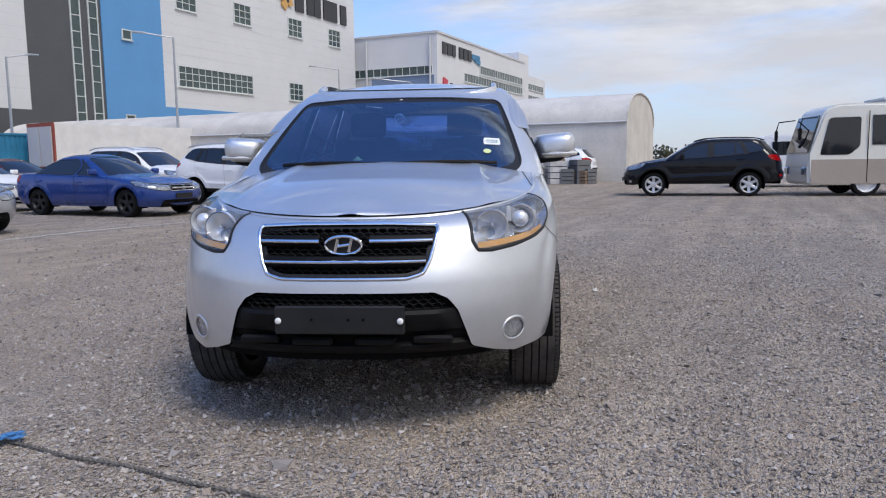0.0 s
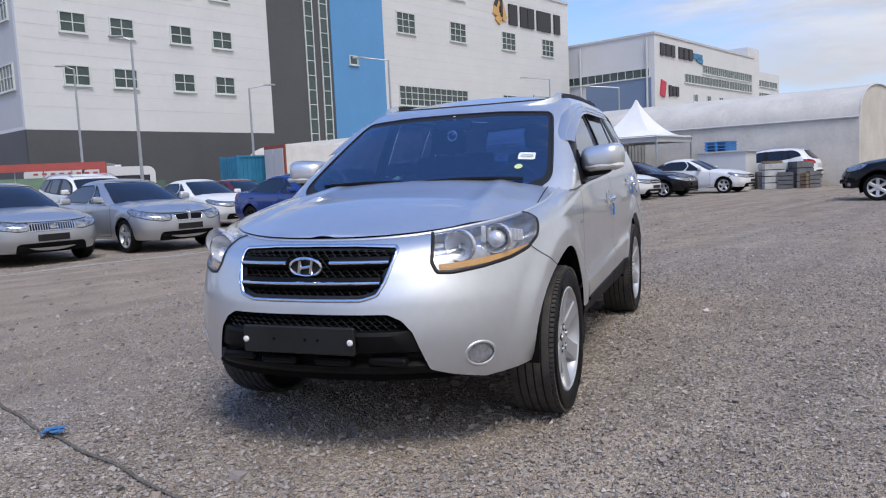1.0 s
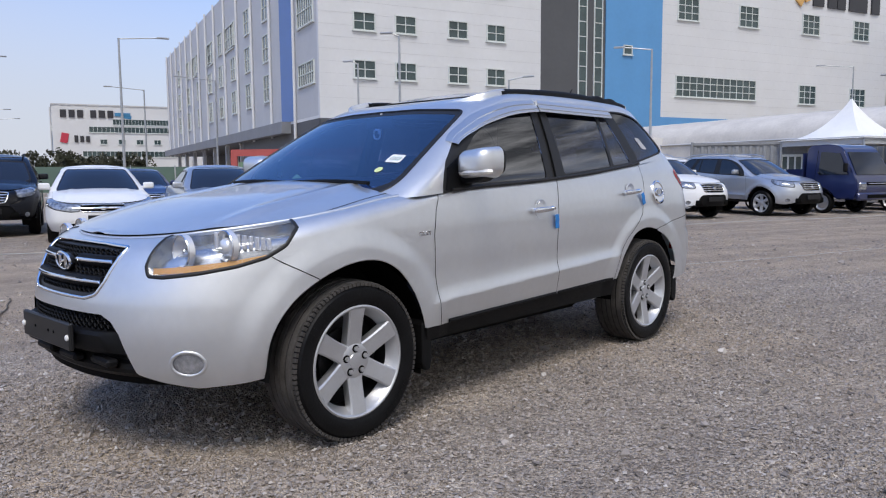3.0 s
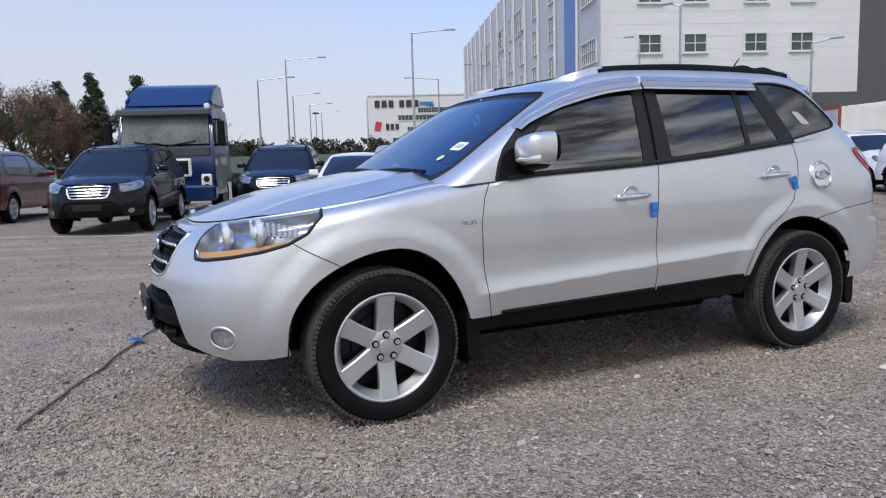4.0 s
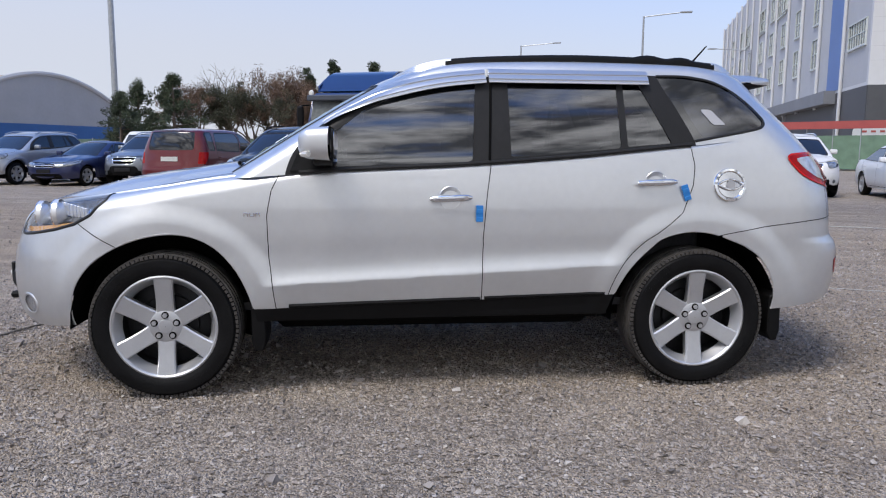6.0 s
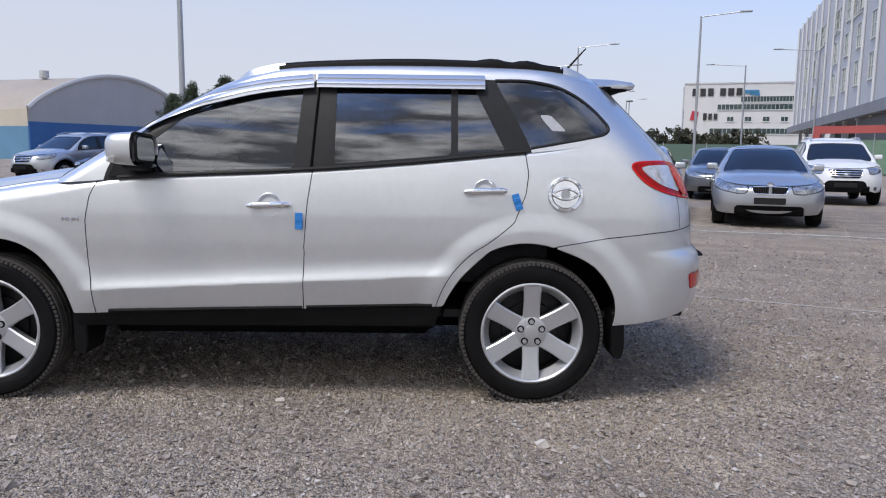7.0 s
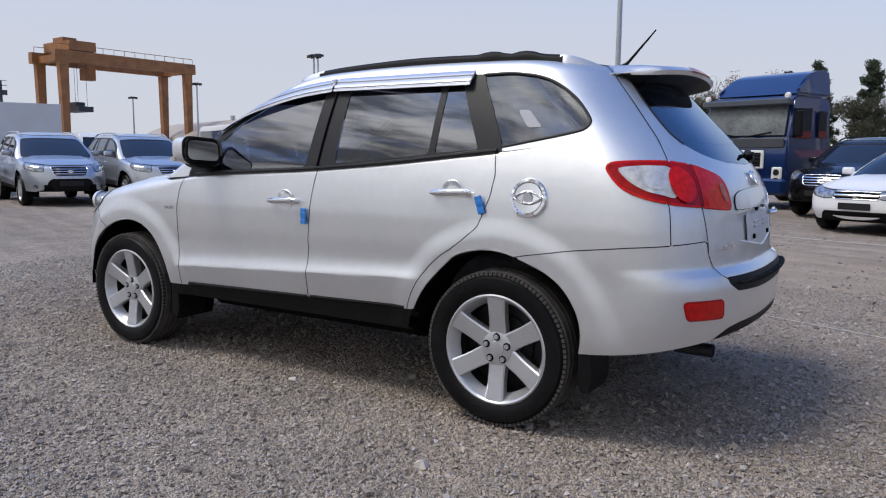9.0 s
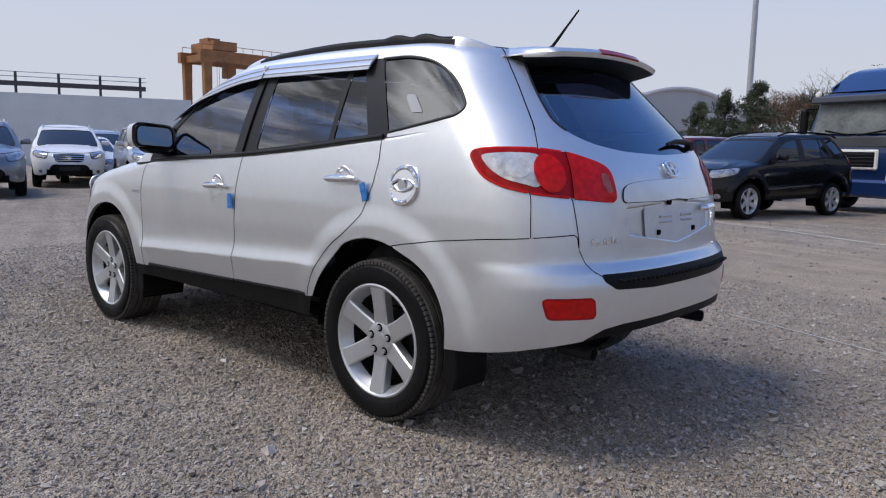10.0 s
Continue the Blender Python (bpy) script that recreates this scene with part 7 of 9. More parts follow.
def main_building():
    b = thing("warehouse_building", "large white warehouse block with grey base and blue stripe", "building", frame_at(-36.95, 66.3, 70))
    H1 = 25.7
    slab("wall_left_white", -30.7, -8.3, 0, 30, 6.05, H1, WALLW, b)
    slab("wall_left_base", -30.7, -8.3, .15, 30, 0, 6.05, WALLG, b)
    slab("wall_stair_tower", -8.3, -.35, .05, 30, 0, H1, WALLG, b)
    slab("wall_blue_stripe", -.35, 7.2, -.05, 30, 5.2, H1, WALLB, b)
    slab("wall_right_white", 7.2, 46, 0, 30, 7.2, H1, WALLW, b)
    slab("wall_blue_band", 7.2, 46, -.05, 30, 5.75, 7.2, WALLB, b)
    slab("wall_right_base", 7.2, 46, .1, 30, 0, 5.75, WALLG, b)
    slab("wall_tower_base", -.35, 7.2, .1, 30, 0, 5.2, WALLG, b)
    slab("parapet", -30.9, 46.2, -.15, 30.2, H1, H1 + .35, SEAMG, b)
    for u in (-26.6, -22.7, -17.45, -13.4):
        for z in (10.3, 14.35, 18.6, 22.8):
            win(b, u, z, 1.95, 1.5, 2, 2)
    for u in (10.9, 20.2, 30.8, 40.3):
        win(b, u, 18.8, 3.0, 2.3, 3, 3)
        if u < 24:
            win(b, u, 23.6, 3.0, 1.6, 3, 2)
    win(b, 15.45, 10.6, 12.3, 2.2, 12, 3)
    for u in (30.6, 40.1):
        win(b, u, 10.5, 3.0, 2.2, 3, 3)
    for u in (-3.25, -1.3):
        win(b, u, 13.4, 1.0, 20.5, 1, 14, .05)
    win(b, 2.5, 13.9, 1.1, .9, 1, 1, -.05)
    win(b, 2.4, 5.65, 1.1, .9, 1, 1, -.05)
    # joints of the cladding
    for z in np.arange(7.8, H1, 1.02):
        for u0, u1 in ((-30.7, -8.3), (7.2, 46)):
            bm = bmesh.new()
            add_box(bm, ((u0 + u1) / 2, -.004, z), (u1 - u0, .012, .025))
            part("cladding_joint", bm, SEAMG, b)
    # sign: block mark and lettering as plain shapes
    letters(b, [(28.2, 22.9, .9, 2.0, 20), (29.6, 22.6, .9, 2.4, -20), (28.7, 21.6, 1.1, 1.3, 35)], SIGNOR, 0, "sign_mark", "ochre block mark without writing")
    letters(b, [(28.2, 23.6, .5, 1.2, 30), (29.2, 22.9, .5, 2.2, 0)], SIGNDK, -.05, "sign_mark_dark", "")
    bars = [(31.9 + 2.1 * k + (.4 if k % 2 else 0), 22.4, 1.55 if k % 3 else 1.9, 2.7, 0) for k in range(6)]
    letters(b, bars, SIGNDK, 0, "sign_block", "dark sign of plain bars")
    # side wing along the lane
    s = thing("warehouse_side_wing", "long pale warehouse side with white downpipes over a dark loading bay", "building", frame_at(-47.45, 37.45, 160))
    # local x runs away along the wing; its face looks to +y in this frame, so it is turned
    L = 98
    slab("wall_upper", .4, L, -28, 0, 6.3, 24.2, WALLS, s)
    slab("fascia", 9, L, -27, .9, 5.2, 6.3, mat("fascia_grey", (.22, .23, .25), .6, 0, .1, .5), s)
    # back wall near-black: the shade inside the bay is in its colour
    slab("bay_back", 9, L, -27, -7, 0, 5.2, mat("bay_shade", (.035, .036, .04), .7), s)
    slab("wall_corner_base", .02, 9, -26, -.05, 0, 6.3, WALLG, s)
    slab("wall_blue_strip", 7.2, 12, -1, .06, 6.3, 24.2, mat("muted_blue_wall", (.10, .20, .46), .5, 0, .06, .3), s)
    for i, u in enumerate((6.9, 15.5, 23.5, 31, 38.5, 45.5, 52, 58.5, 65, 71, 77, 83, 89, 95)):
        bm = bmesh.new()
        add_tube(bm, [(u, .18, 5.0 if u > 9 else 0), (u, .18, 24.4)], .14, 8)
        part("downpipe", bm, WALLW, s)
    m180 = Matrix.Rotation(math.pi, 4, "Z")

    def win2(u, z, w, h, c, r):
        o = win(s, -u, z, w, h, c, r, 0)
        o.matrix_basis = m180
    for u, z, w, h, c, r in ((3.5, 10.1, 4.6, 1.9, 7, 2), (3.5, 15.6, 4.6, 2.6, 7, 2), (3.5, 20.4, 4.6, 2.6, 7, 2)):
        win2(u, z, w, h, c, r)
    for u in (17.5, 26, 34, 42, 50, 60, 70, 80):
        for z in (10.3, 14.4, 18.6):
            win2(u, z, 2.4, 2.7, 2, 2)
    for u in (36.5, 50, 64):
        win2(u, 18.4, 6.0, 2.9, 4, 2)
    for i in range(9):
        bm = bmesh.new()
        add_box(bm, (14 + i * 9, -.3, 2.6), (.5, .5, 5.2))
        part("bay_column", bm, WALLS, s)


def second_building(x, y, deg, name, label, left_w, right_w, h, sign=True):
    """A white office block with window bands on two faces that meet at (x, y)."""
    b = thing(name, label, "building", frame_at(x, y, deg))
    slab("wall", 0, right_w, 0, left_w, 0, h, WALLW, b)
    slab("roof_edge", -.15, right_w + .1, -.15, left_w + .1, h, h + .3, SEAMG, b)
    for z, u0 in ((h - 3.6, right_w * .42), (h - 5.4, right_w * .25), (h - 11, right_w * .2)):
        if z > 3:
            win(b, (u0 + right_w * .97) / 2, z, right_w * .97 - u0, 1.3, 24, 1, 0, "window_band")
    for i in range(5):
        win(b, right_w * (.35 + .13 * i), h - 8.2, 1.5, 1.1, 2, 1)
    if sign:
        bars = []
        xx = 1.6
        for w in (1.5, 1.5, 1.5, .7, 1.5, 1.6, 1.5):
            if w > 1:
                bars.append((xx + w / 2, h - 1.9, w - .25, 1.7, 0))
            xx += w + .25
        letters(b, bars, SIGNDK, 0, "sign_block", "dark sign of plain bars")
        letters(b, [(xx + 1.6, h - 1.9, 3.4, .8, 0), (xx + 2.4, h - 2.4, 2.2, .7, 8)], SIGNBL, 0, "sign_mark", "blue mark beside the sign")
        letters(b, [(2.4, h - 7.4, 1.5, 2.2, 12)], SIGNRD, 0, "red_mark", "red mark")
        letters(b, [(4.8, h - 7.6, .8, 1.6, 0), (6.0, h - 7.6, .8, 1.4, 0), (7.2, h - 7.6, .8, 1.4, 0)], SIGNDK, 0, "small_sign_block", "")
    g = frame_at(0, 0, 90)
    o = new("left_face")
    o.parent = b
    o.matrix_basis = Matrix.Translation((-.02, 0, 0)) @ Matrix.Rotation(radians(-90), 4, "Z")
    for z in (h - 5.2, h - 12):
        if z > 2:
            win(o, -left_w / 2, z, left_w * .94, 1.2, 20, 1, 0, "window_band")
    bm = bmesh.new()
    add_box(bm, (-left_w * .22, -.02, h - 8.6), (left_w * .40, .1, 5.4))
    part("blue_panel", bm, WALLSB, o, "blue-grey wall panel")
    for q in (.04, .45, .75):
        bm = bmesh.new()
        add_tube(bm, [(-left_w * q, -.25, 0), (-left_w * q, -.25, h - .5)], .16, 8)
        part("downpipe", bm, SEAMG, o)
    slab("stair_block", right_w, right_w + 6, 1, 14, 0, h + 2.2, WALLW, b)
    slab("end_block", right_w + 6, right_w + 24, 3, 20, 0, h - 1.0, WALLW, b)
    for z in (h - 3.2, h - 5.6):
        win(b, right_w + 17, z, 11, 1.2, 7, 1, 3, "window_band")


main_building()
second_building(-8.5, 106.2, 70, "office_block", "white office block with window bands and blue panel", 26, 40, 19.6)
second_building(-176, 62, 70, "far_office_block", "white office block far down the lane", 20, 30, 17.5)


def arched_hall():
    h = thing("arched_fabric_hall", "long dirty white arched storage hall", "building", frame_at(6.8, 33.5, 160))
    # local x away to the left along the hall, local y towards the camera
    L, wd = 46, 8.2
    prof = [(0, 0), (0, 2.95)] + [(-wd / 2 + wd / 2 * math.cos(radians(a)), 2.95 + 1.62 * math.sin(radians(a)) ** .8) for a in range(12, 180, 12)] + [(-wd, 2.95), (-wd, 0)]
    for i in range(23):
        bm = bmesh.new()
        x0, x1 = L * i / 23 + .002, L * (i + 1) / 23 - .002
        A = [bm.verts.new((x0, y, z)) for y, z in prof]
        M = [bm.verts.new(((x0 + x1) / 2, y * .998 - .008, z - .01)) for y, z in prof]
        B = [bm.verts.new((x1, y, z)) for y, z in prof]
        for P, Q in ((A, M), (M, B)):
            for k in range(len(prof) - 1):
                bm.faces.new((P[k], P[k + 1], Q[k + 1], Q[k]))
        part("fabric_panel", bm, DIRTYW, h, smooth_angle=50)
    bm = bmesh.new()
    vs = [bm.verts.new((.02, y, z)) for y, z in prof]
    bm.faces.new(vs)
    part("end_wall", bm, DIRTYW, h, "pale end wall")
    for yy, zz in ((0.05, 2.95),):
        bm = bmesh.new()
        add_tube(bm, [(0, yy, zz), (L, yy, zz)], .05, 6)
        part("eaves_pipe", bm, SEAMG, h)
    bm = bmesh.new()
    add_tube(bm, [(-.01, y, z) for y, z in prof[1:-1]], .04, 6)
    part("arch_rim", bm, DIRTYW, h)


arched_hall()


def tents():
    for i, (x, y, w, hh) in enumerate(((-2.57, 33.0, 3.7, 4.34), (-5.44, 32.4, 3.7, 4.2))):
        t = thing("pagoda_tent", "white pointed pagoda tent", "tent", frame_at(x, y, 70), "pagoda tents")
        bm = bmesh.new()
        rings = []
        for k in np.linspace(0, 1, 10):
            r = w / 2 * (1 - k) ** 1.0
            z = 2.5 + (hh - 2.5) * k ** 1.35
            r = w / 2 * (1 - k ** .62) * 1.06
            rings.append([bm.verts.new((sx * max(r, .03), sy * max(r, .03), z)) for sx, sy in ((-1, -1), (0, -1), (1, -1), (1, 0), (1, 1), (0, 1), (-1, 1), (-1, 0))])
        for A, B in zip(rings, rings[1:]):
            for j in range(8):
                bm.faces.new((A[j], A[(j + 1) % 8], B[(j + 1) % 8], B[j]))
        part("canopy", bm, mat("tent_white", (.82, .82, .80), .6, 0, .05, 1), t, smooth_angle=40)
        for sx in (-1, 1):
            for sy in (-1, 1):
                bm = bmesh.new()
                add_tube(bm, [(sx * w / 2, sy * w / 2, 0), (sx * w / 2, sy * w / 2, 2.5)], .05, 8)
                part("leg", bm, METALP, t)
        bm = bmesh.new()
        for sy in (-1, 1):
            add_box(bm, (0, sy * w / 2, 2.42), (w, .03, .30))
            add_box(bm, (sy * w / 2, 0, 2.42), (.03, w, .30))
        part("valance", bm, mat("tent_valance", (.55, .56, .56), .6), t)


tents()


def container(name, label, m, L, W, H, material, ribs=True, group=""):
    c = thing(name, label, "container", m, group)
    bm = bmesh.new()
    add_box(bm, (L / 2, W / 2, H / 2 + .06), (L - .06, W - .06, H - .04))
    part("shell", bm, material, c)
    bm = bmesh.new()
    n = int(L / .28)
    for s in (0, W):
        for i in range(n):
            add_box(bm, (L * (i + .5) / n, s, H / 2 + .06), (.14, .05, H - .3), .012)
    for s in (0, L):
        for i in range(int(W / .28)):
            add_box(bm, (s, W * (i + .5) / int(W / .28), H / 2 + .06), (.05, .14, H - .3), .012)
    part("corrugation", bm, material, c)
    for z in (.1, H + .0):
        for y in (0, W):
            bm = bmesh.new()
            add_box(bm, (L / 2, y, z), (L, .09, .13), .01)
            part("rail", bm, material, c)
    for x in (0, L):
        for y in (0, W):
            bm = bmesh.new()
            add_box(bm, (x, y, H / 2 + .05), (.11, .11, H + .1), .01)
            part("post", bm, material, c)
    return c


# office containers below the tents: local x to the camera's right along 70 degrees
for k, (x, y) in enumerate(((-11.2, 30.0), (-8.0, 35.0), (-3.9, 34.6))):
    c = container("office_container", "grey corrugated site office container with barred window", frame_at(x, y, 25 if k < 2 else 62), 6.0, 2.4, 2.45, CONT_G, group="site containers")
    win(c, 4.2, 1.45, 1.1, .9, 4, 1, -.03)
sh = thing("white_shed", "small white box shed with blue pallets on top", "shed", frame_at(.2, 31.6, -20))
slab("shed_body", 0, 2.1, 0, 1.3, .0, 1.65, WALLW, sh)
slab("shed_roof", -.08, 2.18, -.08, 1.38, 1.65, 1.71, WALLS, sh)
for k in range(3):
    pal = thing("blue_pallet", "stacked blue plastic pallet on the shed", "pallet", frame_at(.45, 31.6, -20) @ Matrix.Translation((0, 0, 1.712 + .145 * k)), "pallets")
    for j in range(5):
        slab("board", .0, 1.1, .05 + j * .22, .2 + j * .22, .10, .14, mat("pallet_blue", (.05, .22, .5), .5), pal)
    for j in range(3):
        slab("bearer", .05 + j * .45, .15 + j * .45, .05, 1.1, 0, .10, mat("pallet_blue", (.05, .22, .5), .5), pal)
jr = random.Random(4)
for k in range(14):
    x, y = 2.9 + jr.uniform(0, 1.8), 31.8 + jr.uniform(-.5, .5)
    o = thing("scrap_box", "stacked grey crate by the hall", "crate", frame_at(x, y, jr.uniform(0, 90)), "crates")
    w, d, hh = jr.uniform(.5, .9), jr.uniform(.4, .8), jr.uniform(.5, 1.25)
    mm = mat("crate_%s" % ("brown" if k % 4 == 0 else "grey" if k % 2 else "pale"), ((.25, .17, .11), (.5, .5, .5), (.16, .165, .17))[0 if k % 4 == 0 else 2 if k % 2 else 1], .6, 0, .3, 3)
    for j in range(4):
        slab("crate_side", -w / 2, w / 2, -d / 2, d / 2, hh * j / 4 + .01, hh * (j + 1) / 4 - .03, mm, o)
    slab("crate_core", -w / 2 + .03, w / 2 - .03, -d / 2 + .03, d / 2 - .03, 0, hh - .02, SIGNDK, o)

# trailers and containers in front of the warehouse
tr = thing("box_trailer", "long white box trailer with red end frame", "trailer", frame_at(-23.4, 35.0, 62))
slab("box", 0, 9.2, 0, 2.5, 1.1, 3.45, mat("trailer_white", (.72, .71, .69), .5, 0, .12, 1.5), tr)
slab("end_frame", -.08, .02, -.04, 2.54, 1.0, 3.52, RUSTR, tr, "red end frame")
slab("end_door", -.14, -.06, .12, 1.2, 1.15, 3.3, WALLS, tr)
slab("end_door", -.14, -.06, 1.3, 2.4, 1.15, 3.3, WALLS, tr)
slab("chassis", 0, 9.2, .5, 2.0, .75, 1.1, SIGNDK, tr)
for x in (5.2, 6.4, 7.6):
    bm = bmesh.new()
    add_cyl(bm, (x, 1.25, .5), .5, 2.4, "y", 20)
    part("wheel", bm, RUBBER, tr)
container("blue_container", "blue steel shipping container", frame_at(-26.9, 35.0, 62), 6.0, 2.4, 2.95, CONT_B)
CANR = mat("canopy_red", (.42, .09, .08), .5, 0, .1, 1)
rb = thing("red_canopy", "low red-framed canopy with green side panels", "canopy", frame_at(-44.8, 27.3, 35))
slab("roof_edge", 0, 10.8, -.2, .1, 2.62, 3.1, CANR, rb)
slab("roof_sheet", 0, 10.8, .12, 3, 2.9, 3.02, WALLS, rb)
slab("end_post", -.02, .45, -.2, .1, 0, 2.62, CANR, rb)
slab("end_post", 10.4, 10.8, -.2, .1, 0, 2.62, CANR, rb)
for x in np.arange(.5, 10.3, 1.65):
    slab("side_panel", x, x + 1.6, 0, .04, .1, 2.2, mat("fence_green_panel", (.16, .26, .18), .5, 0, .2, 2), rb)
    slab("panel_post", x - .05, x + .0, -.02, .06, 0, 2.62, METALP, rb)
wc = thing("white_coach", "white coach with red roof lettering behind the cars", "bus", frame_at(-43.4, 36.4, 46))
bm = bmesh.new()
add_prism(bm, fillet([(-2.2, .35), (6.5, .35), (6.5, 2.6), (6.2, 2.95), (-2.0, 2.95), (-2.2, 2.7)], .25, 5), "y", 0, 2.4)
bmesh.ops.bevel(bm, geom=[e for e in bm.edges if abs(e.verts[0].co.y - e.verts[1].co.y) < .01], offset=.12, segments=2, affect="EDGES")
part("body", bm, WALLW, wc, smooth_angle=40)
slab("window_band", -1.9, 6.1, -.015, .02, 1.45, 2.3, WINDARK, wc)
slab("roof_pod", .4, 4.2, .5, 1.9, 2.94, 3.12, WALLW, wc, bevel=.06)
for k in range(9):
    slab("roof_mark", -1.6 + k * .55, -1.3 + k * .55, -.014, .01, 2.52, 2.66, CANR, wc)
for x in (-1.0, 4.6):
    bm = bmesh.new()
    add_cyl(bm, (x, 1.2, .46), .46, 2.36, "y", 20)
    part("wheel", bm, RUBBER, wc)
# far walls of the yard
fw = thing("site_fence", "green mesh fence along the yard", "fence", frame_at(-62, -14, 70))
for i in range(0, 34):
    bm = bmesh.new()
    add_tube(bm, [(-40 + i * 3, 0, 0), (-40 + i * 3, 0, 2.0)], .04, 6)
    part("post", bm, METALP, fw)
    slab("mesh_panel", -39.95 + i * 3, -37.05 + i * 3, -.012, .012, .15, 1.9, GREENF, fw)


# ---------------------------------------------------------------- dome hall, stores, crane
def dome_hall():
    h = thing("barrel_roof_warehouse", "long barrel-roofed warehouse with beige roof and blue base", "building", frame_at(-61.4, -33.1, 160))
    # gable along local x (0..w), long side runs back along -x... local y away from camera is +y
    w, L = 22, 120
    n = 24
    xs = np.linspace(0, w, n + 1)
    zt = lambda x: 4.4 + 3.6 * math.sin(math.pi * min(max(x / w, 0), 1)) ** .8
    bm = bmesh.new()
    bot = [bm.verts.new((x, 0, 3.3)) for x in xs]
    top = [bm.verts.new((x, 0, zt(x))) for x in xs]
    for i in range(n):
        bm.faces.new((bot[i], bot[i + 1], top[i + 1], top[i]))
    part("gable_wall", bm, mat("gable_grey", (.42, .43, .45), .6, 0, .08, .4), h)
    slab("gable_base", 0, w, -.05, .4, 0, 3.3, mat("blue_base_wall", (.03, .13, .36), .5, 0, .1, .4), h)
    o = new("long_side")
    o.parent = h
    bm = bmesh.new()
    rows = []
    for k, dist in enumerate(np.linspace(0, L, 25)):
        rows.append([bm.verts.new((x - dist * 0, dist, zt(x))) for x in xs])
    for A, B in zip(rows, rows[1:]):
        for i in range(n):
            bm.faces.new((A[i], A[i + 1], B[i + 1], B[i]))
    part("roof", bm, mat("beige_roof", (.42, .36, .29), .6, 0, .10, .15), h, smooth_angle=60)
    bm = bmesh.new()
    add_tube(bm, [(x, -.05, zt(x) + .08) for x in xs], .22, 6)
    part("gable_trim", bm, WALLS, h)
    for s, xx in ((0, -.02), (1, w - .3)):
        slab("side_wall_upper", xx, xx + .3, .1, L, 2.9, 4.4, mat("cream_wall", (.58, .53, .44), .6, 0, .1, .5), h)
        slab("side_wall_base", xx - .01, xx + .3, .1, L, 0, 2.9, mat("pale_blue_wall", (.12, .27, .42), .5, 0, .1, .4), h)
    for i in range(8):
        bm = bmesh.new()
        add_cyl(bm, (w * .34, 6 + i * 11, zt(w * .34) + .5), .45, .7, "z", 12)
        add_cyl(bm, (w * .34, 6 + i * 11, zt(w * .34) + .1), .25, .5, "z", 10)
        part("roof_vent", bm, WALLS, h)


dh = dome_hall()
sb = thing("grey_store", "grey steel storage block with railing on its roof", "building", frame_at(-8.5, -39.2, 156))
slab("wall", 0, 11.5, 0, 6, 0, 3.75, mat("store_grey", (.58, .62, .67), .55, .1, .08, .8), sb)
for i in range(23):
    slab("rib", .25 + i * .5, .31 + i * .5, 5.99, 6.05, .1, 3.7, mat("store_grey_dark", (.30, .33, .38), .55), sb)
slab("roof_beam", .3, 9.2, 2, 2.3, 4.25, 4.5, SIGNDK, sb)
for i in range(5):
    bm = bmesh.new()
    add_tube(bm, [(.5 + i * 2.1, 2.1, 3.75), (.5 + i * 2.1, 2.1, 5.0)], .08, 6)
    part("roof_post", bm, SIGNDK, sb)
for z in (4.75, 5.0):
    bm = bmesh.new()
    add_tube(bm, [(.3, 2.1, z), (9.2, 2.1, z)], .025, 6)
    part("rail", bm, METALP, sb)


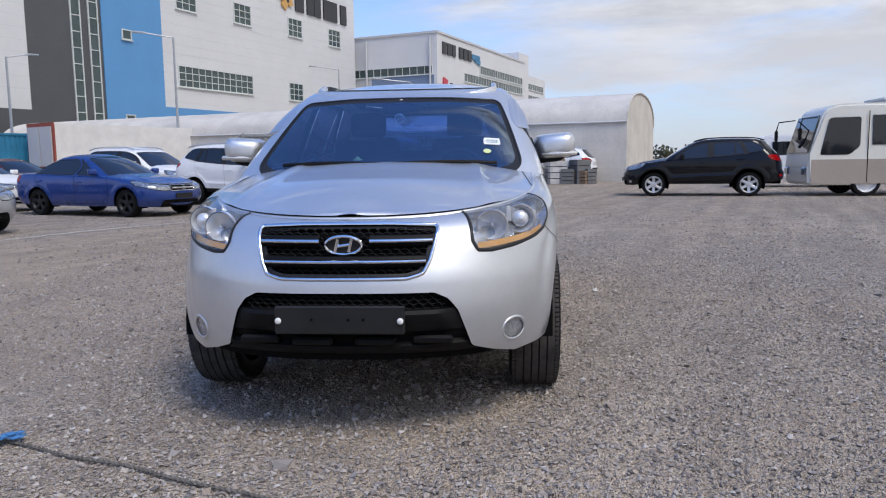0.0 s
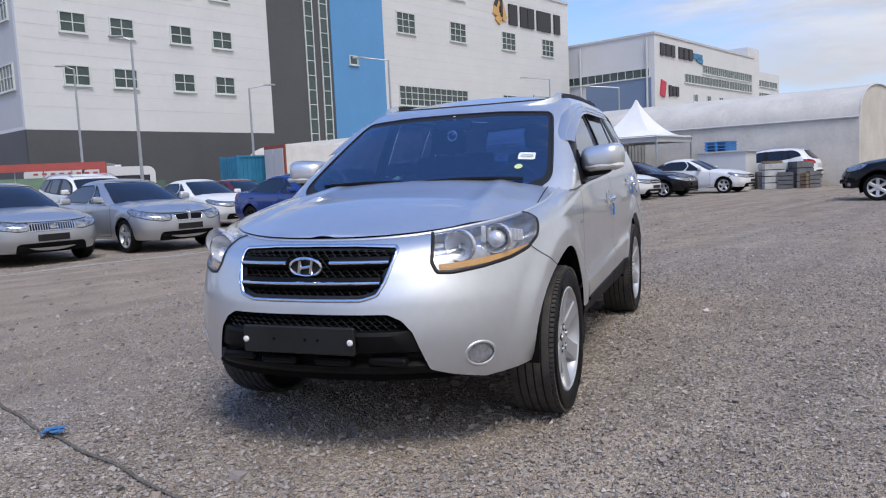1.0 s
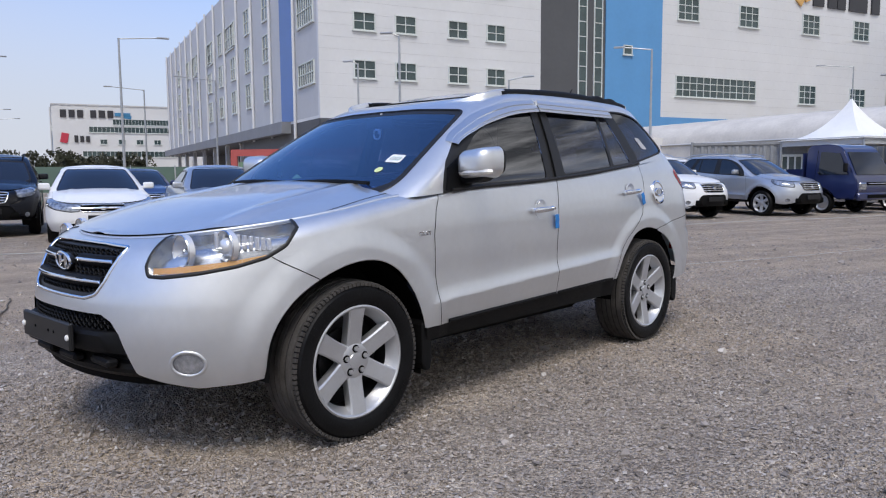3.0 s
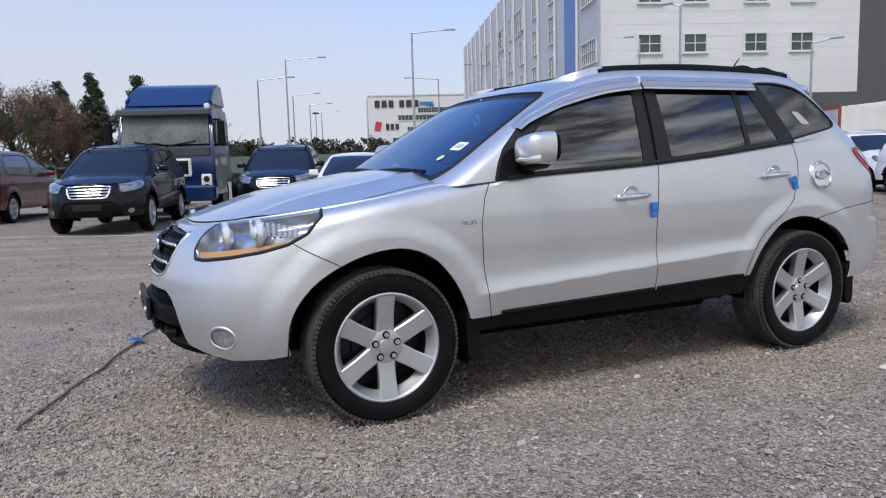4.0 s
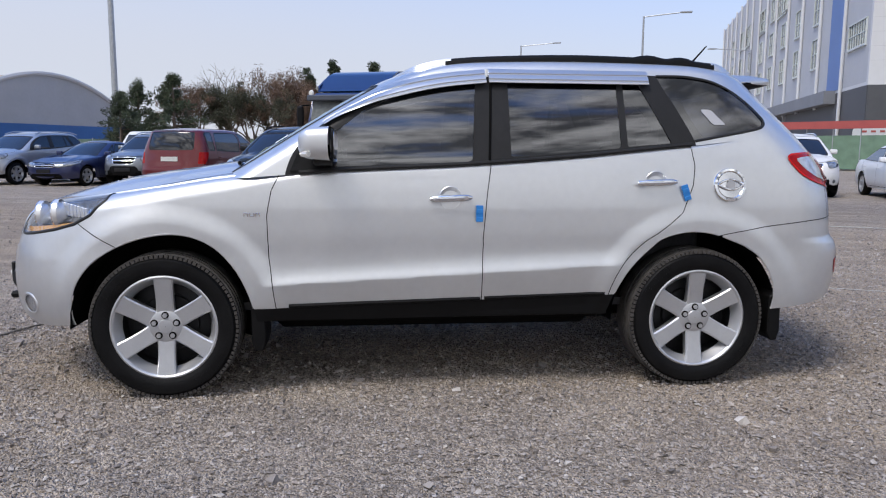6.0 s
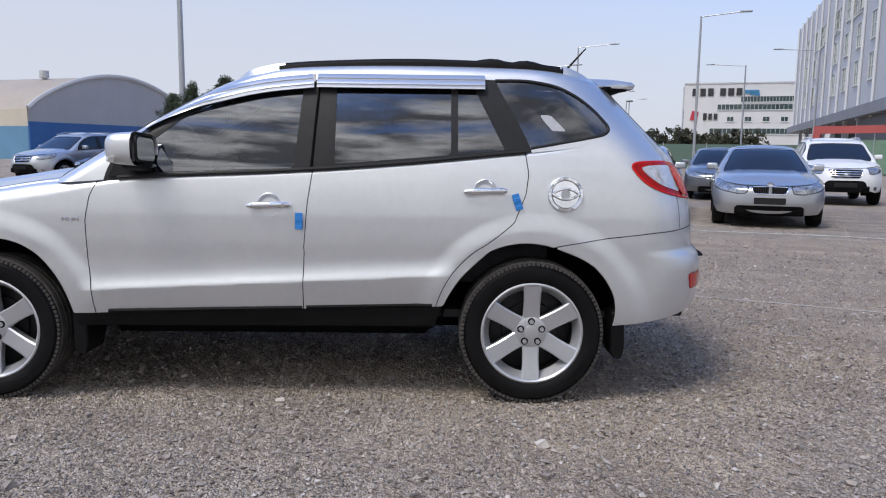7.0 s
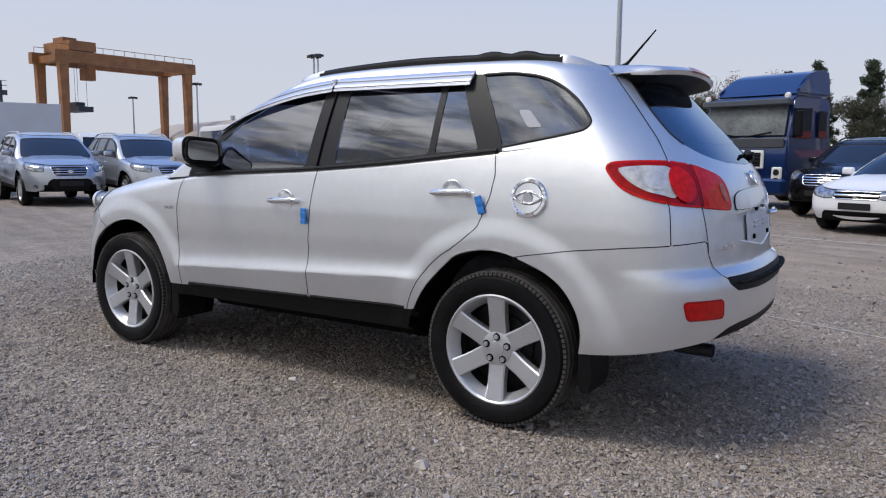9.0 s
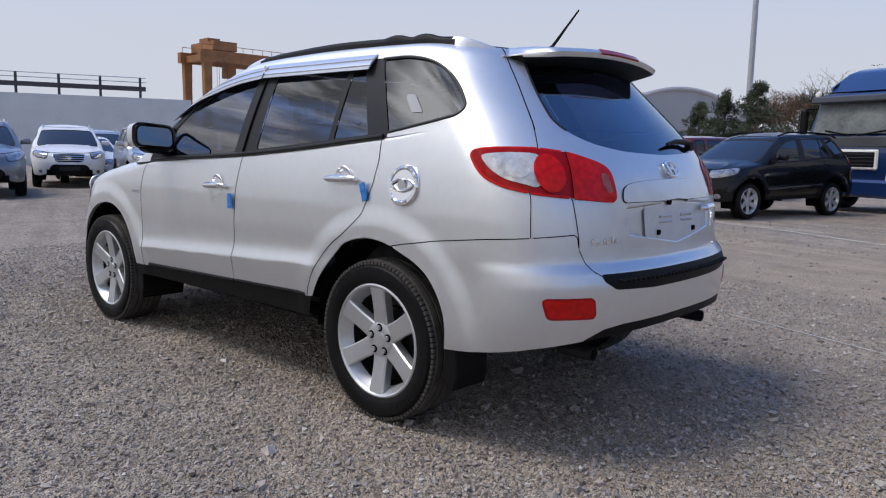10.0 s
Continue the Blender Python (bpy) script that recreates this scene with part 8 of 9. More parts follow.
def crane():
    OR = mat("crane_orange", (.30, .13, .045), .55, .1, .35, .6)
    c = thing("gantry_crane", "rust-orange rubber-tyred gantry crane in the distance", "crane", frame_at(-69.7, -126.5, 176))
    # local x spans between the legs
    w, dpt, zt = 24.0, 8.0, 17.3
    for y in (0, -dpt):
        bm = bmesh.new()
        add_box(bm, (w / 2, y, zt), (w + 3, 1.3, 1.9))
        part("girder", bm, OR, c)
        for x in (0, w):
            bm = bmesh.new()
            add_prism(bm, [(x - .8, zt), (x + .8, zt), (x + .5, 1.2), (x - .5, 1.2)], "y", y - .55, y + .55)
            part("leg", bm, OR, c)
        bm = bmesh.new()
        add_tube(bm, [(-1, y - .4, zt + 1.9), (w + 1, y - .4, zt + 1.9)], .06, 6)
        for i in range(14):
            add_tube(bm, [(-1 + i * (w + 2) / 13, y - .4, zt + .9), (-1 + i * (w + 2) / 13, y - .4, zt + 1.9)], .05, 5)
        part("handrail", bm, OR, c)
    for x in (0, w):
        bm = bmesh.new()
        add_box(bm, (x, -dpt / 2, zt - .3), (1.1, dpt, 1.2))
        add_box(bm, (x, -dpt / 2, 1.3), (1.0, dpt + 2, 1.0))
        part("end_beam", bm, OR, c)
        for y in (1.2, -1.2, -dpt + 1.2, -dpt - 1.2):
            bm = bmesh.new()
            add_cyl(bm, (x, y, .8), .8, .7, "x", 18)
            part("tyre", bm, RUBBER, c)
    bm = bmesh.new()
    add_box(bm, (3.4, -dpt / 2, zt + 1.9), (4.6, dpt + 1, 1.6))
    add_box(bm, (2.6, -dpt / 2, zt + 3.0), (2.4, 3.4, .9))
    part("trolley", bm, OR, c)
    bm = bmesh.new()
    add_box(bm, (4.2, -dpt / 2, zt - 8.6), (2.6, 6.2, .9))
    add_box(bm, (4.2, -dpt / 2, zt - 7.8), (1.6, 2.4, .9))
    for dx in (-.8, .8):
        for dy in (-2, 2):
            add_tube(bm, [(4.2 + dx, -dpt / 2 + dy, zt - 8), (4.2 + dx, -dpt / 2 + dy, zt + 1)], .035, 5)
    part("spreader", bm, SIGNDK, c)
    bm = bmesh.new()
    add_box(bm, (6.4, -dpt / 2, zt - 2.4), (2.0, 1.8, 2.0))
    part("operator_cab", bm, OR, c)
    letters(c, [(9 + i * .95, zt, .6 if i % 3 else .35, .7, 0) for i in range(12)], mat("crane_lettering", (.5, .42, .3), .6), .6, "girder_mark", "pale lettering as plain bars")


crane()


# ---------------------------------------------------------------- lamp posts and masts
def street_lamp(x, y, h, arm, deg, base=0.0):
    p = thing("street_lamp", "grey steel street lamp with a long arm", "street lamp", frame_at(x, y, deg), "street lamps")
    bm = bmesh.new()
    add_tube(bm, [(0, 0, base), (0, 0, h * .5), (0, 0, h)], [.10, .08, .06], 8)
    part("post", bm, METALP, p)
    bm = bmesh.new()
    add_tube(bm, [(0, 0, h - .05), (arm * .5, 0, h + .06), (arm, 0, h + .16)], .04, 6)
    part("arm", bm, METALP, p)
    bm = bmesh.new()
    add_box(bm, (arm + .25, 0, h + .17), (.75, .26, .10), .03)
    part("lamp_head", bm, METALP, p)
    bm = bmesh.new()
    add_cyl(bm, (0, 0, .25 + base), .16, .5, "z", 12)
    part("base_sleeve", bm, METALP, p)


for x, y, h, arm, deg in (
        (-64.2, 15.1, 10.6, 3.0, 70), (-58.2, 11.3, 8.1, 2.4, 70), (-44.1, 19.1, 9.9, 2.4, 70), (-78, 19, 8.7, 2.4, 70), (-95, 25.4, 9.0, 2.4, 70),
        (-112, 31.8, 9.2, 2.4, 70), (-58, 33.9, 9.8, 2.9, 250), (-66.9, 31.5, 9.5, 2.9, 250), (-38.7, 34.2, 9.3, .5, 213),
        (-28.3, 28.4, 9.2, .5, 213), (-28.3, 38.7, 7.6, 1.1, 33), (-20.1, 43.2, 9.2, 1.8, 213), (-16.4, 75.3, 10.9, 2.6, 213), (-6.0, 52.0, 7.0, 2.2, 200)):
    street_lamp(x, y, h, arm, deg)
pl = thing("tall_lamp_column", "tall plain grey lamp column", "street lamp", frame_at(-81.3, -26.3, 0))
bm = bmesh.new()
add_tube(bm, [(0, 0, 0), (0, 0, 16), (0, 0, 34)], [.36, .30, .22], 12)
part("column", bm, METALP, pl)
bm = bmesh.new()
add_tube(bm, [(-1.6, 0, 34), (1.6, 0, 34)], .12, 6)
part("crossbar", bm, METALP, pl)
for x, y, h in ((-85.3, -76.1, 16.6), (-88.0, -126.8, 12.0), (-84.9, -104.1, 13.4), (-189, 52.1, 14.4), (-70, -63, 13.9)):
    p = thing("floodlight_mast", "tall floodlight mast in the distance", "mast", frame_at(x, y, 0), "floodlight masts")
    bm = bmesh.new()
    add_tube(bm, [(0, 0, 0), (0, 0, h)], [.20, .11], 8)
    part("mast", bm, METALP, p)
    bm = bmesh.new()
    add_cyl(bm, (0, 0, h), .55, .2, "z", 12)
    ring = part("lamp_ring", bm, SIGNDK, p)
    for a in range(0, 360, 60):
        bm = bmesh.new()
        add_box(bm, (.7 * math.cos(radians(a)), .7 * math.sin(radians(a)), h - .15), (.4, .35, .35), .05)
        part("floodlight", bm, SIGNDK, ring)


# ---------------------------------------------------------------- trucks, bus
def light_truck(name, label, m, pmat, bed):
    t = thing(name, label, "truck", m, "small trucks")
    # local -y is the front
    bm = bmesh.new()
    prof = [(-1.02, .42), (-1.10, .62), (-1.08, .92), (-1.0, 1.08), (-.62, 1.78), (-.45, 1.93), (-.1, 1.99), (.50, 1.97), (.58, 1.80), (.60, .45), (.42, .42), (.36, .62), (.12, .78), (-.12, .78), (-.36, .62), (-.42, .42)]
    A, B = [], []
    for y, z in prof:
        k = .86 - .10 * smooth(1.05, 1.95, z)
        A.append(bm.verts.new((k, y, z))), B.append(bm.verts.new((-k, y, z)))
    bm.faces.new(A), bm.faces.new(B[::-1])
    for i in range(len(prof)):
        j = (i + 1) % len(prof)
        bm.faces.new((A[i], B[i], B[j], A[j]))
    bmesh.ops.bevel(bm, geom=list(bm.edges), offset=.035, segments=2, affect="EDGES")
    part("cab", bm, pmat, t, smooth_angle=40)
    bm = bmesh.new()
    for x in (0,):
        vs = [bm.verts.new(p) for p in ((-.76, -.985, 1.10), (.76, -.985, 1.10), (.69, -.64, 1.74), (-.69, -.64, 1.74))]
        ex = bmesh.ops.extrude_face_region(bm, geom=[bm.faces.new(vs)])
        bmesh.ops.translate(bm, vec=(0, -.025, .012), verts=[v for v in ex["geom"] if isinstance(v, bmesh.types.BMVert)])
    part("windscreen", bm, WINDARK, t)
    for s in (1, -1):
        bm = bmesh.new()
        add_prism(bm, [(-.80, 1.12), (-.50, 1.72), (.10, 1.78), (.12, 1.12)], "x", 0, .02)
        sh = Matrix(((1, 0, -.115 * 1, 0), (0, 1, 0, 0), (0, 0, 1, 0), (0, 0, 0, 1)))
        bmesh.ops.transform(bm, matrix=Matrix.Diagonal((s, 1, 1, 1)) @ Matrix.Translation((.852 + .115 * 1.08, 0, 0)) @ sh, verts=bm.verts)
        part("side_window", bm, WINDARK, t)
        bm = bmesh.new()
        add_box(bm, (s * .62, -1.10, .78), (.30, .06, .22), .03)
        part("headlamp", bm, LAMPGLASS, t)
        bm = bmesh.new()
        add_box(bm, (s * .98, -.80, 1.32), (.12, .10, .26), .03)
        add_tube(bm, [(s * .86, -.72, 1.3), (s * .98, -.78, 1.32)], .02, 6)
        part("door_mirror", bm, BLACKPL, t)
        bm = bmesh.new()
        add_tube(bm, [(s * .868, .22, .5), (s * .868, .22, 1.1), (s * .80, .18, 1.8)], .006, 5)
        part("door_gap", bm, SEAM, t)
    bm = bmesh.new()
    add_box(bm, (0, -1.10, .86), (.85, .04, .09), .015)
    gr = part("grille", bm, SEAM, t)
    bm = bmesh.new()
    add_tube(bm, [(-.42, -1.125, .86), (.42, -1.125, .86)], .014, 6)
    part("grille_bar", bm, CHROME, gr)
    bm = bmesh.new()
    add_box(bm, (0, -1.08, .50), (1.66, .12, .22), .04)
    part("bumper", bm, pmat, t, smooth_angle=40)
    bm = bmesh.new()
    add_box(bm, (0, -1.15, .50), (.9, .03, .10), .01)
    part("bumper_intake", bm, SEAM, t)
    bm = bmesh.new()
    add_box(bm, (0, 2.1, .70), (.9, 3.4, .18))
    part("chassis", bm, SIGNDK, t)
    slab("bed_floor", -.82, .82, .68, 3.6, .82, .90, bed, t)
    for s in (1, -1):
        slab("bed_side", s * .82 - .02, s * .82 + .02, .68, 3.6, .90, 1.28, bed, t)
    slab("bed_front", -.8, .8, .66, .70, .90, 1.75, bed, t)
    slab("bed_tail", -.8, .8, 3.58, 3.62, .90, 1.28, bed, t)
    w = build_wheel(.31, .19, 5, False, solid=True, rim_mat=mat("steel_wheel", (.45, .45, .46), .45, .6))
    put_wheels(t, w, (0.0, 2.45), .74, .306)
    drop_proto(w)
    return t


def at_front(x, y, heading, yf=-1.1):
    turn = Matrix.Rotation(radians(heading + 90), 4, "Z")
    nose = turn @ Vector((0, yf, 0))
    return Matrix.Translation((x - nose.x, y - nose.y, -.004)) @ turn


light_truck("blue_pickup_truck", "dark blue light truck in the far row", at_front(-1.95, 21.7, -20), NAVYP, NAVYP)
light_truck("white_pickup_truck", "white light truck with dark mirrors", at_front(-12.9, -12.6, 68), WHITEP, WALLS)


def tractor():
    BL = paint("truck_blue", (.008, .030, .12), .1, .3)
    t = thing("blue_truck_tractor", "blue heavy truck tractor with roof deflector", "truck", at_front(-15.9, .45, -20, -.75))
    bm = bmesh.new()
    prof = [(-.62, .55), (-.75, .9), (-.75, 1.55), (-.66, 1.75), (-.45, 2.62), (-.32, 2.74), (1.3, 2.74), (1.35, 2.6), (1.35, .9), (.5, .9), (.45, .55)]
    A = [bm.verts.new((1.2 if z < 2.6 else 1.12, y, z)) for y, z in prof]
    B = [bm.verts.new((-1.2 if z < 2.6 else -1.12, y, z)) for y, z in prof]
    bm.faces.new(A), bm.faces.new(B[::-1])
    for i in range(len(prof)):
        j = (i + 1) % len(prof)
        bm.faces.new((A[i], B[i], B[j], A[j]))
    bmesh.ops.bevel(bm, geom=list(bm.edges), offset=.05, segments=2, affect="EDGES")
    part("cab", bm, BL, t, smooth_angle=40)
    bm = bmesh.new()
    prof = [(-.30, 2.76), (-.12, 2.86), (.25, 3.22), (.8, 3.40), (1.42, 3.46), (1.42, 2.76)]
    A = [bm.verts.new((1.10 - .12 * (z - 2.76), y, z)) for y, z in prof]
    B = [bm.verts.new((-1.10 + .12 * (z - 2.76), y, z)) for y, z in prof]
    bm.faces.new(A), bm.faces.new(B[::-1])
    for i in range(len(prof)):
        j = (i + 1) % len(prof)
        bm.faces.new((A[i], B[i], B[j], A[j]))
    bmesh.ops.bevel(bm, geom=list(bm.edges), offset=.06, segments=2, affect="EDGES")
    part("roof_deflector", bm, BL, t, smooth_angle=40)
    bm = bmesh.new()
    vs = [bm.verts.new(p) for p in ((-1.08, -.70, 1.78), (1.08, -.70, 1.78), (1.04, -.505, 2.50), (-1.04, -.505, 2.50))]
    ex = bmesh.ops.extrude_face_region(bm, geom=[bm.faces.new(vs)])
    bmesh.ops.translate(bm, vec=(0, -.03, .008), verts=[v for v in ex["geom"] if isinstance(v, bmesh.types.BMVert)])
    part("windscreen", bm, mat("pale_curtained_glass", (.15, .165, .165), .25, 0, .5, 1.5, coat=.1, spec=.2), t, "windscreen with a pale curtain")
    slab("sun_visor", -1.16, 1.16, -.74, -.50, 2.50, 2.66, mat("visor_slate", (.07, .08, .10), .3, 0, .1, 3), t, "slate grey sun visor", .03)
    # the greyish reflection on the cab front is put into this panel's colour
    bm = bmesh.new()
    add_box(bm, (0, -.755, 1.60), (2.2, .05, .24), .02)
    part("wiper_panel", bm, mat("truck_panel_sheen_grey", (.06, .065, .075), .4, 0, .15, 3), t, "panel under the windscreen, its grey a painted reflection")
    for s in (1, -1):
        bm = bmesh.new()
        add_tube(bm, [(s * .1, -.77, 1.75), (s * .75, -.72, 1.86)], .018, 5)
        part("wiper", bm, BLACKPL, t)
        bm = bmesh.new()
        add_lathe(bm, [(.001, -.05), (.06, -.04), (.08, .01)], 16, "y", (s * 1.06, -.64, 2.72))
        part("roof_lamp", bm, WHITEPL, t, "round white roof lamp")
        bm = bmesh.new()
        add_prism(bm, [(-.50, 1.72), (-.36, 2.42), (.28, 2.45), (.28, 1.72)], "x", s * 1.19, s * 1.212)
        part("side_window", bm, WINDARK, t)
        bm = bmesh.new()
        add_prism(bm, [(.66, 1.75), (.66, 2.4), (1.05, 2.4), (1.05, 1.75)], "x", s * 1.19, s * 1.21)
        part("sleeper_window", bm, WINDARK, t)
        bm = bmesh.new()
        add_box(bm, (s * 1.38, -.66, 2.05), (.18, .12, .62), .03)
        add_tube(bm, [(s * 1.18, -.5, 2.4), (s * 1.36, -.64, 2.38)], .025, 6)
        add_tube(bm, [(s * 1.18, -.5, 1.75), (s * 1.36, -.64, 1.76)], .025, 6)
        part("wing_mirror", bm, BLACKPL, t)
        bm = bmesh.new()
        add_box(bm, (s * .98, -.785, .80), (.26, .05, .46), .03)
        lamp = part("headlamp", bm, WHITEPL, t, "tall lamp with a white surround")
        for z in (.70, .90):
            bm = bmesh.new()
            add_cyl(bm, (s * .98, -.813, z), .075, .02, "y", 16)
            part("bulb_bowl", bm, ALLOYDK, lamp)
        bm = bmesh.new()
        add_box(bm, (s * .98, .0, .7), (.4, 1.5, .5), .05)
        part("step_box", bm, BL, t)
    bm = bmesh.new()
    add_box(bm, (0, -.765, 1.20), (1.24, .05, .46), .03)
    gr = part("grille", bm, WHITEPL, t, "slatted grille in a pale surround")
    bm = bmesh.new()
    add_box(bm, (0, -.785, 1.20), (1.12, .03, .36), .02)
    part("grille_opening", bm, BLACKPL, gr)
    for z in (1.08, 1.16, 1.24, 1.32):
        bm = bmesh.new()
        add_box(bm, (0, -.80, z), (1.08, .02, .022), .006)
        part("grille_slat", bm, ALLOYDK, gr)
    bm = bmesh.new()
    add_box(bm, (0, -.72, .55), (2.4, .3, .4), .06)
    part("bumper", bm, BL, t)
    bm = bmesh.new()
    add_box(bm, (0, 3.2, .85), (.9, 4.6, .3))
    part("chassis", bm, SIGNDK, t)
    w = build_wheel(.50, .30, 5, False, solid=True, rim_mat=mat("steel_wheel", (.45, .45, .46), .45, .6))
    put_wheels(t, w, (.55, 3.4, 4.7), 1.0, .495)
    drop_proto(w)


tractor()


def coach():
    CR = mat("bus_cream", (.70, .69, .62), .35, 0, .06, 1, coat=.5)
    TN = mat("bus_tan", (.36, .31, .26), .4, 0, .08, 1, coat=.4)
    b = thing("tourist_bus", "cream and tan bus with dark windows", "bus", at_front(9.45, 19.3, 176, -1.6))
    bm = bmesh.new()
    prof = [(-1.55, .32), (-1.6, .8), (-1.55, 1.2), (-1.22, 2.35), (-1.0, 2.56), (-.7, 2.62), (5.3, 2.62), (5.4, 2.5), (5.4, .32)]
    A = [bm.verts.new((1.08 - .05 * smooth(1.3, 2.6, z), y, z)) for y, z in prof]
    B = [bm.verts.new((-1.08 + .05 * smooth(1.3, 2.6, z), y, z)) for y, z in prof]
    bm.faces.new(A), bm.faces.new(B[::-1])
    for i in range(len(prof)):
        j = (i + 1) % len(prof)
        bm.faces.new((A[i], B[i], B[j], A[j]))
    bmesh.ops.bevel(bm, geom=list(bm.edges), offset=.07, segments=3, affect="EDGES")
    part("body", bm, CR, b, smooth_angle=40)
    for s in (1, -1):
        slab("tan_panel", s * 1.075 - .012, s * 1.075 + .012, -1.5, 5.35, .36, 1.05, TN, b, "tan lower panel")
        slab("window_band", s * 1.062 - .02, s * 1.062 + .02, .10, 5.2, 1.45, 2.28, WINDARK, b)
        for y in (1.35, 2.6, 3.9):
            slab("window_post", s * 1.066 - .022, s * 1.066 + .022, y - .03, y + .03, 1.45, 2.28, BLACKPL, b)
        bm = bmesh.new()
        add_prism(bm, fillet([(-1.28, 1.18), (-1.05, 2.22), (-.22, 2.24), (-.22, 1.42), (-.5, 1.18)], .08), "x", s * 1.05, s * 1.088)
        part("front_window", bm, WINDARK, b)
        slab("door_gap", s * 1.085 - .006, s * 1.085 + .006, -.02, .0, .4, 2.4, SEAM, b)
        bm = bmesh.new()
        add_tube(bm, [(s * 1.0, -1.35, 2.25), (s * 1.12, -1.8, 2.2), (s * 1.14, -1.86, 1.95)], .02, 6)
        add_box(bm, (s * 1.14, -1.86, 1.78), (.16, .08, .34), .03)
        part("wing_mirror", bm, BLACKPL, b)
        bm = bmesh.new()
        add_box(bm, (s * .8, -1.6, .72), (.34, .08, .22), .03)
        part("headlamp", bm, LAMPGLASS, b)
    bm = bmesh.new()
    vs = [bm.verts.new(p) for p in ((-.96, -1.57, 1.25), (.96, -1.57, 1.25), (.92, -1.26, 2.3), (-.92, -1.26, 2.3))]
    ex = bmesh.ops.extrude_face_region(bm, geom=[bm.faces.new(vs)])
    bmesh.ops.translate(bm, vec=(0, -.02, .01), verts=[v for v in ex["geom"] if isinstance(v, bmesh.types.BMVert)])
    part("windscreen", bm, WINDARK, b)
    slab("roof_rack", -.7, .7, .5, 3.2, 2.72, 2.78, WALLW, b, "white roof rack")
    for y in (.6, 1.8, 3.1):
        slab("rack_foot", -.7, .7, y - .04, y + .04, 2.6, 2.72, WALLW, b)
    w = build_wheel(.40, .24, 6, False, solid=True, rim_mat=WHITEPL)
    put_wheels(b, w, (.0, 3.7), .93, .395)
    drop_proto(w)


coach()
for (x, y, hd, nm, L) in ((9.6, 26.0, 170, "white_van", 4.4), (-19.0, -18.5, 68, "cream_coach", 8.0), (-30.5, -9.5, -15, "white_minibus", 4.6), (-12.5, -20.5, 70, "white_minibus", 4.6)):
    v = thing(nm, {"white_van": "white van behind the bus", "cream_coach": "pale coach behind the light truck", "white_minibus": "white minibus behind the parked cars"}[nm], "van", at_front(x, y, hd, 0))
    top = 2.55 if nm == "cream_coach" else 1.95
    bm = bmesh.new()
    prof = [(.02, .35), (0, .9), (.35, 1.1), (.95, top - .08), (1.15, top), (L - .1, top), (L, top - .2), (L, .35)]
    A = [bm.verts.new((.92 - .10 * smooth(1.0, top, z), y2, z)) for y2, z in prof]
    B = [bm.verts.new((-.92 + .10 * smooth(1.0, top, z), y2, z)) for y2, z in prof]
    bm.faces.new(A), bm.faces.new(B[::-1])
    for i in range(len(prof)):
        j = (i + 1) % len(prof)
        bm.faces.new((A[i], B[i], B[j], A[j]))
    bmesh.ops.bevel(bm, geom=list(bm.edges), offset=.06, segments=2, affect="EDGES")
    part("body", bm, WHITEP, v, smooth_angle=40)
    for s in (1, -1):
        slab("window_band", s * .862 - .03, s * .862 + .03, 1.3, L - .3, top - .75, top - .25, WINDARK, v)
        bm = bmesh.new()
        add_box(bm, (s * .66, .0, .75), (.3, .06, .2), .02)
        part("headlamp", bm, LAMPGLASS, v)
    bm = bmesh.new()
    t0, t1 = .40, .86
    vs = [bm.verts.new(p) for p in ((-.78, .42, 1.16), (.78, .42, 1.16), (.70, .88, top - .18), (-.70, .88, top - .18))]
    ex = bmesh.ops.extrude_face_region(bm, geom=[bm.faces.new(vs)])
    bmesh.ops.translate(bm, vec=(0, -.03, .02), verts=[q for q in ex["geom"] if isinstance(q, bmesh.types.BMVert)])
    part("windscreen", bm, WINDARK, v)
    w = build_wheel(.33, .2, 5, False, solid=True)
    put_wheels(v, w, (.8, L - 1.0), .78, .325)
    drop_proto(w)

# ---------------------------------------------------------------- trees
BARK = mat("bark", (.13, .10, .08), .85, 0, .4, 5, .4, 30)
NEEDLE = mat("pine_needles", (.055, .075, .040), .7, 0, .45, .9)
BROWNL = mat("dry_brown_leaves", (.165, .105, .072), .8, 0, .45, .8)
OLIVEL = mat("dull_evergreen_leaves", (.060, .064, .038), .8, 0, .45, .8)


def leaf_mesh(centres, radii, per, size, rng, aspect=2.2):
    """Many small leaf blades round clump centres."""
    c = np.repeat(centres, per, 0)
    r = np.repeat(radii, per)[:, None]
    d = rng.normal(size=c.shape)
    d /= np.linalg.norm(d, axis=1, keepdims=True)
    p = c + d * r * rng.random((len(c), 1)) ** .45
    a = rng.normal(size=c.shape)
    a /= np.linalg.norm(a, axis=1, keepdims=True)
    b = np.cross(a, rng.normal(size=c.shape))
    b /= np.linalg.norm(b, axis=1, keepdims=True)
    s = size * (.6 + .8 * rng.random((len(c), 1)))
    V = np.concatenate([p - a * s * aspect / 2, p + b * s / 2, p + a * s * aspect / 2, p - b * s / 2], 1).reshape(-1, 3)
    F = np.arange(len(V)).reshape(-1, 4)
    return V, F


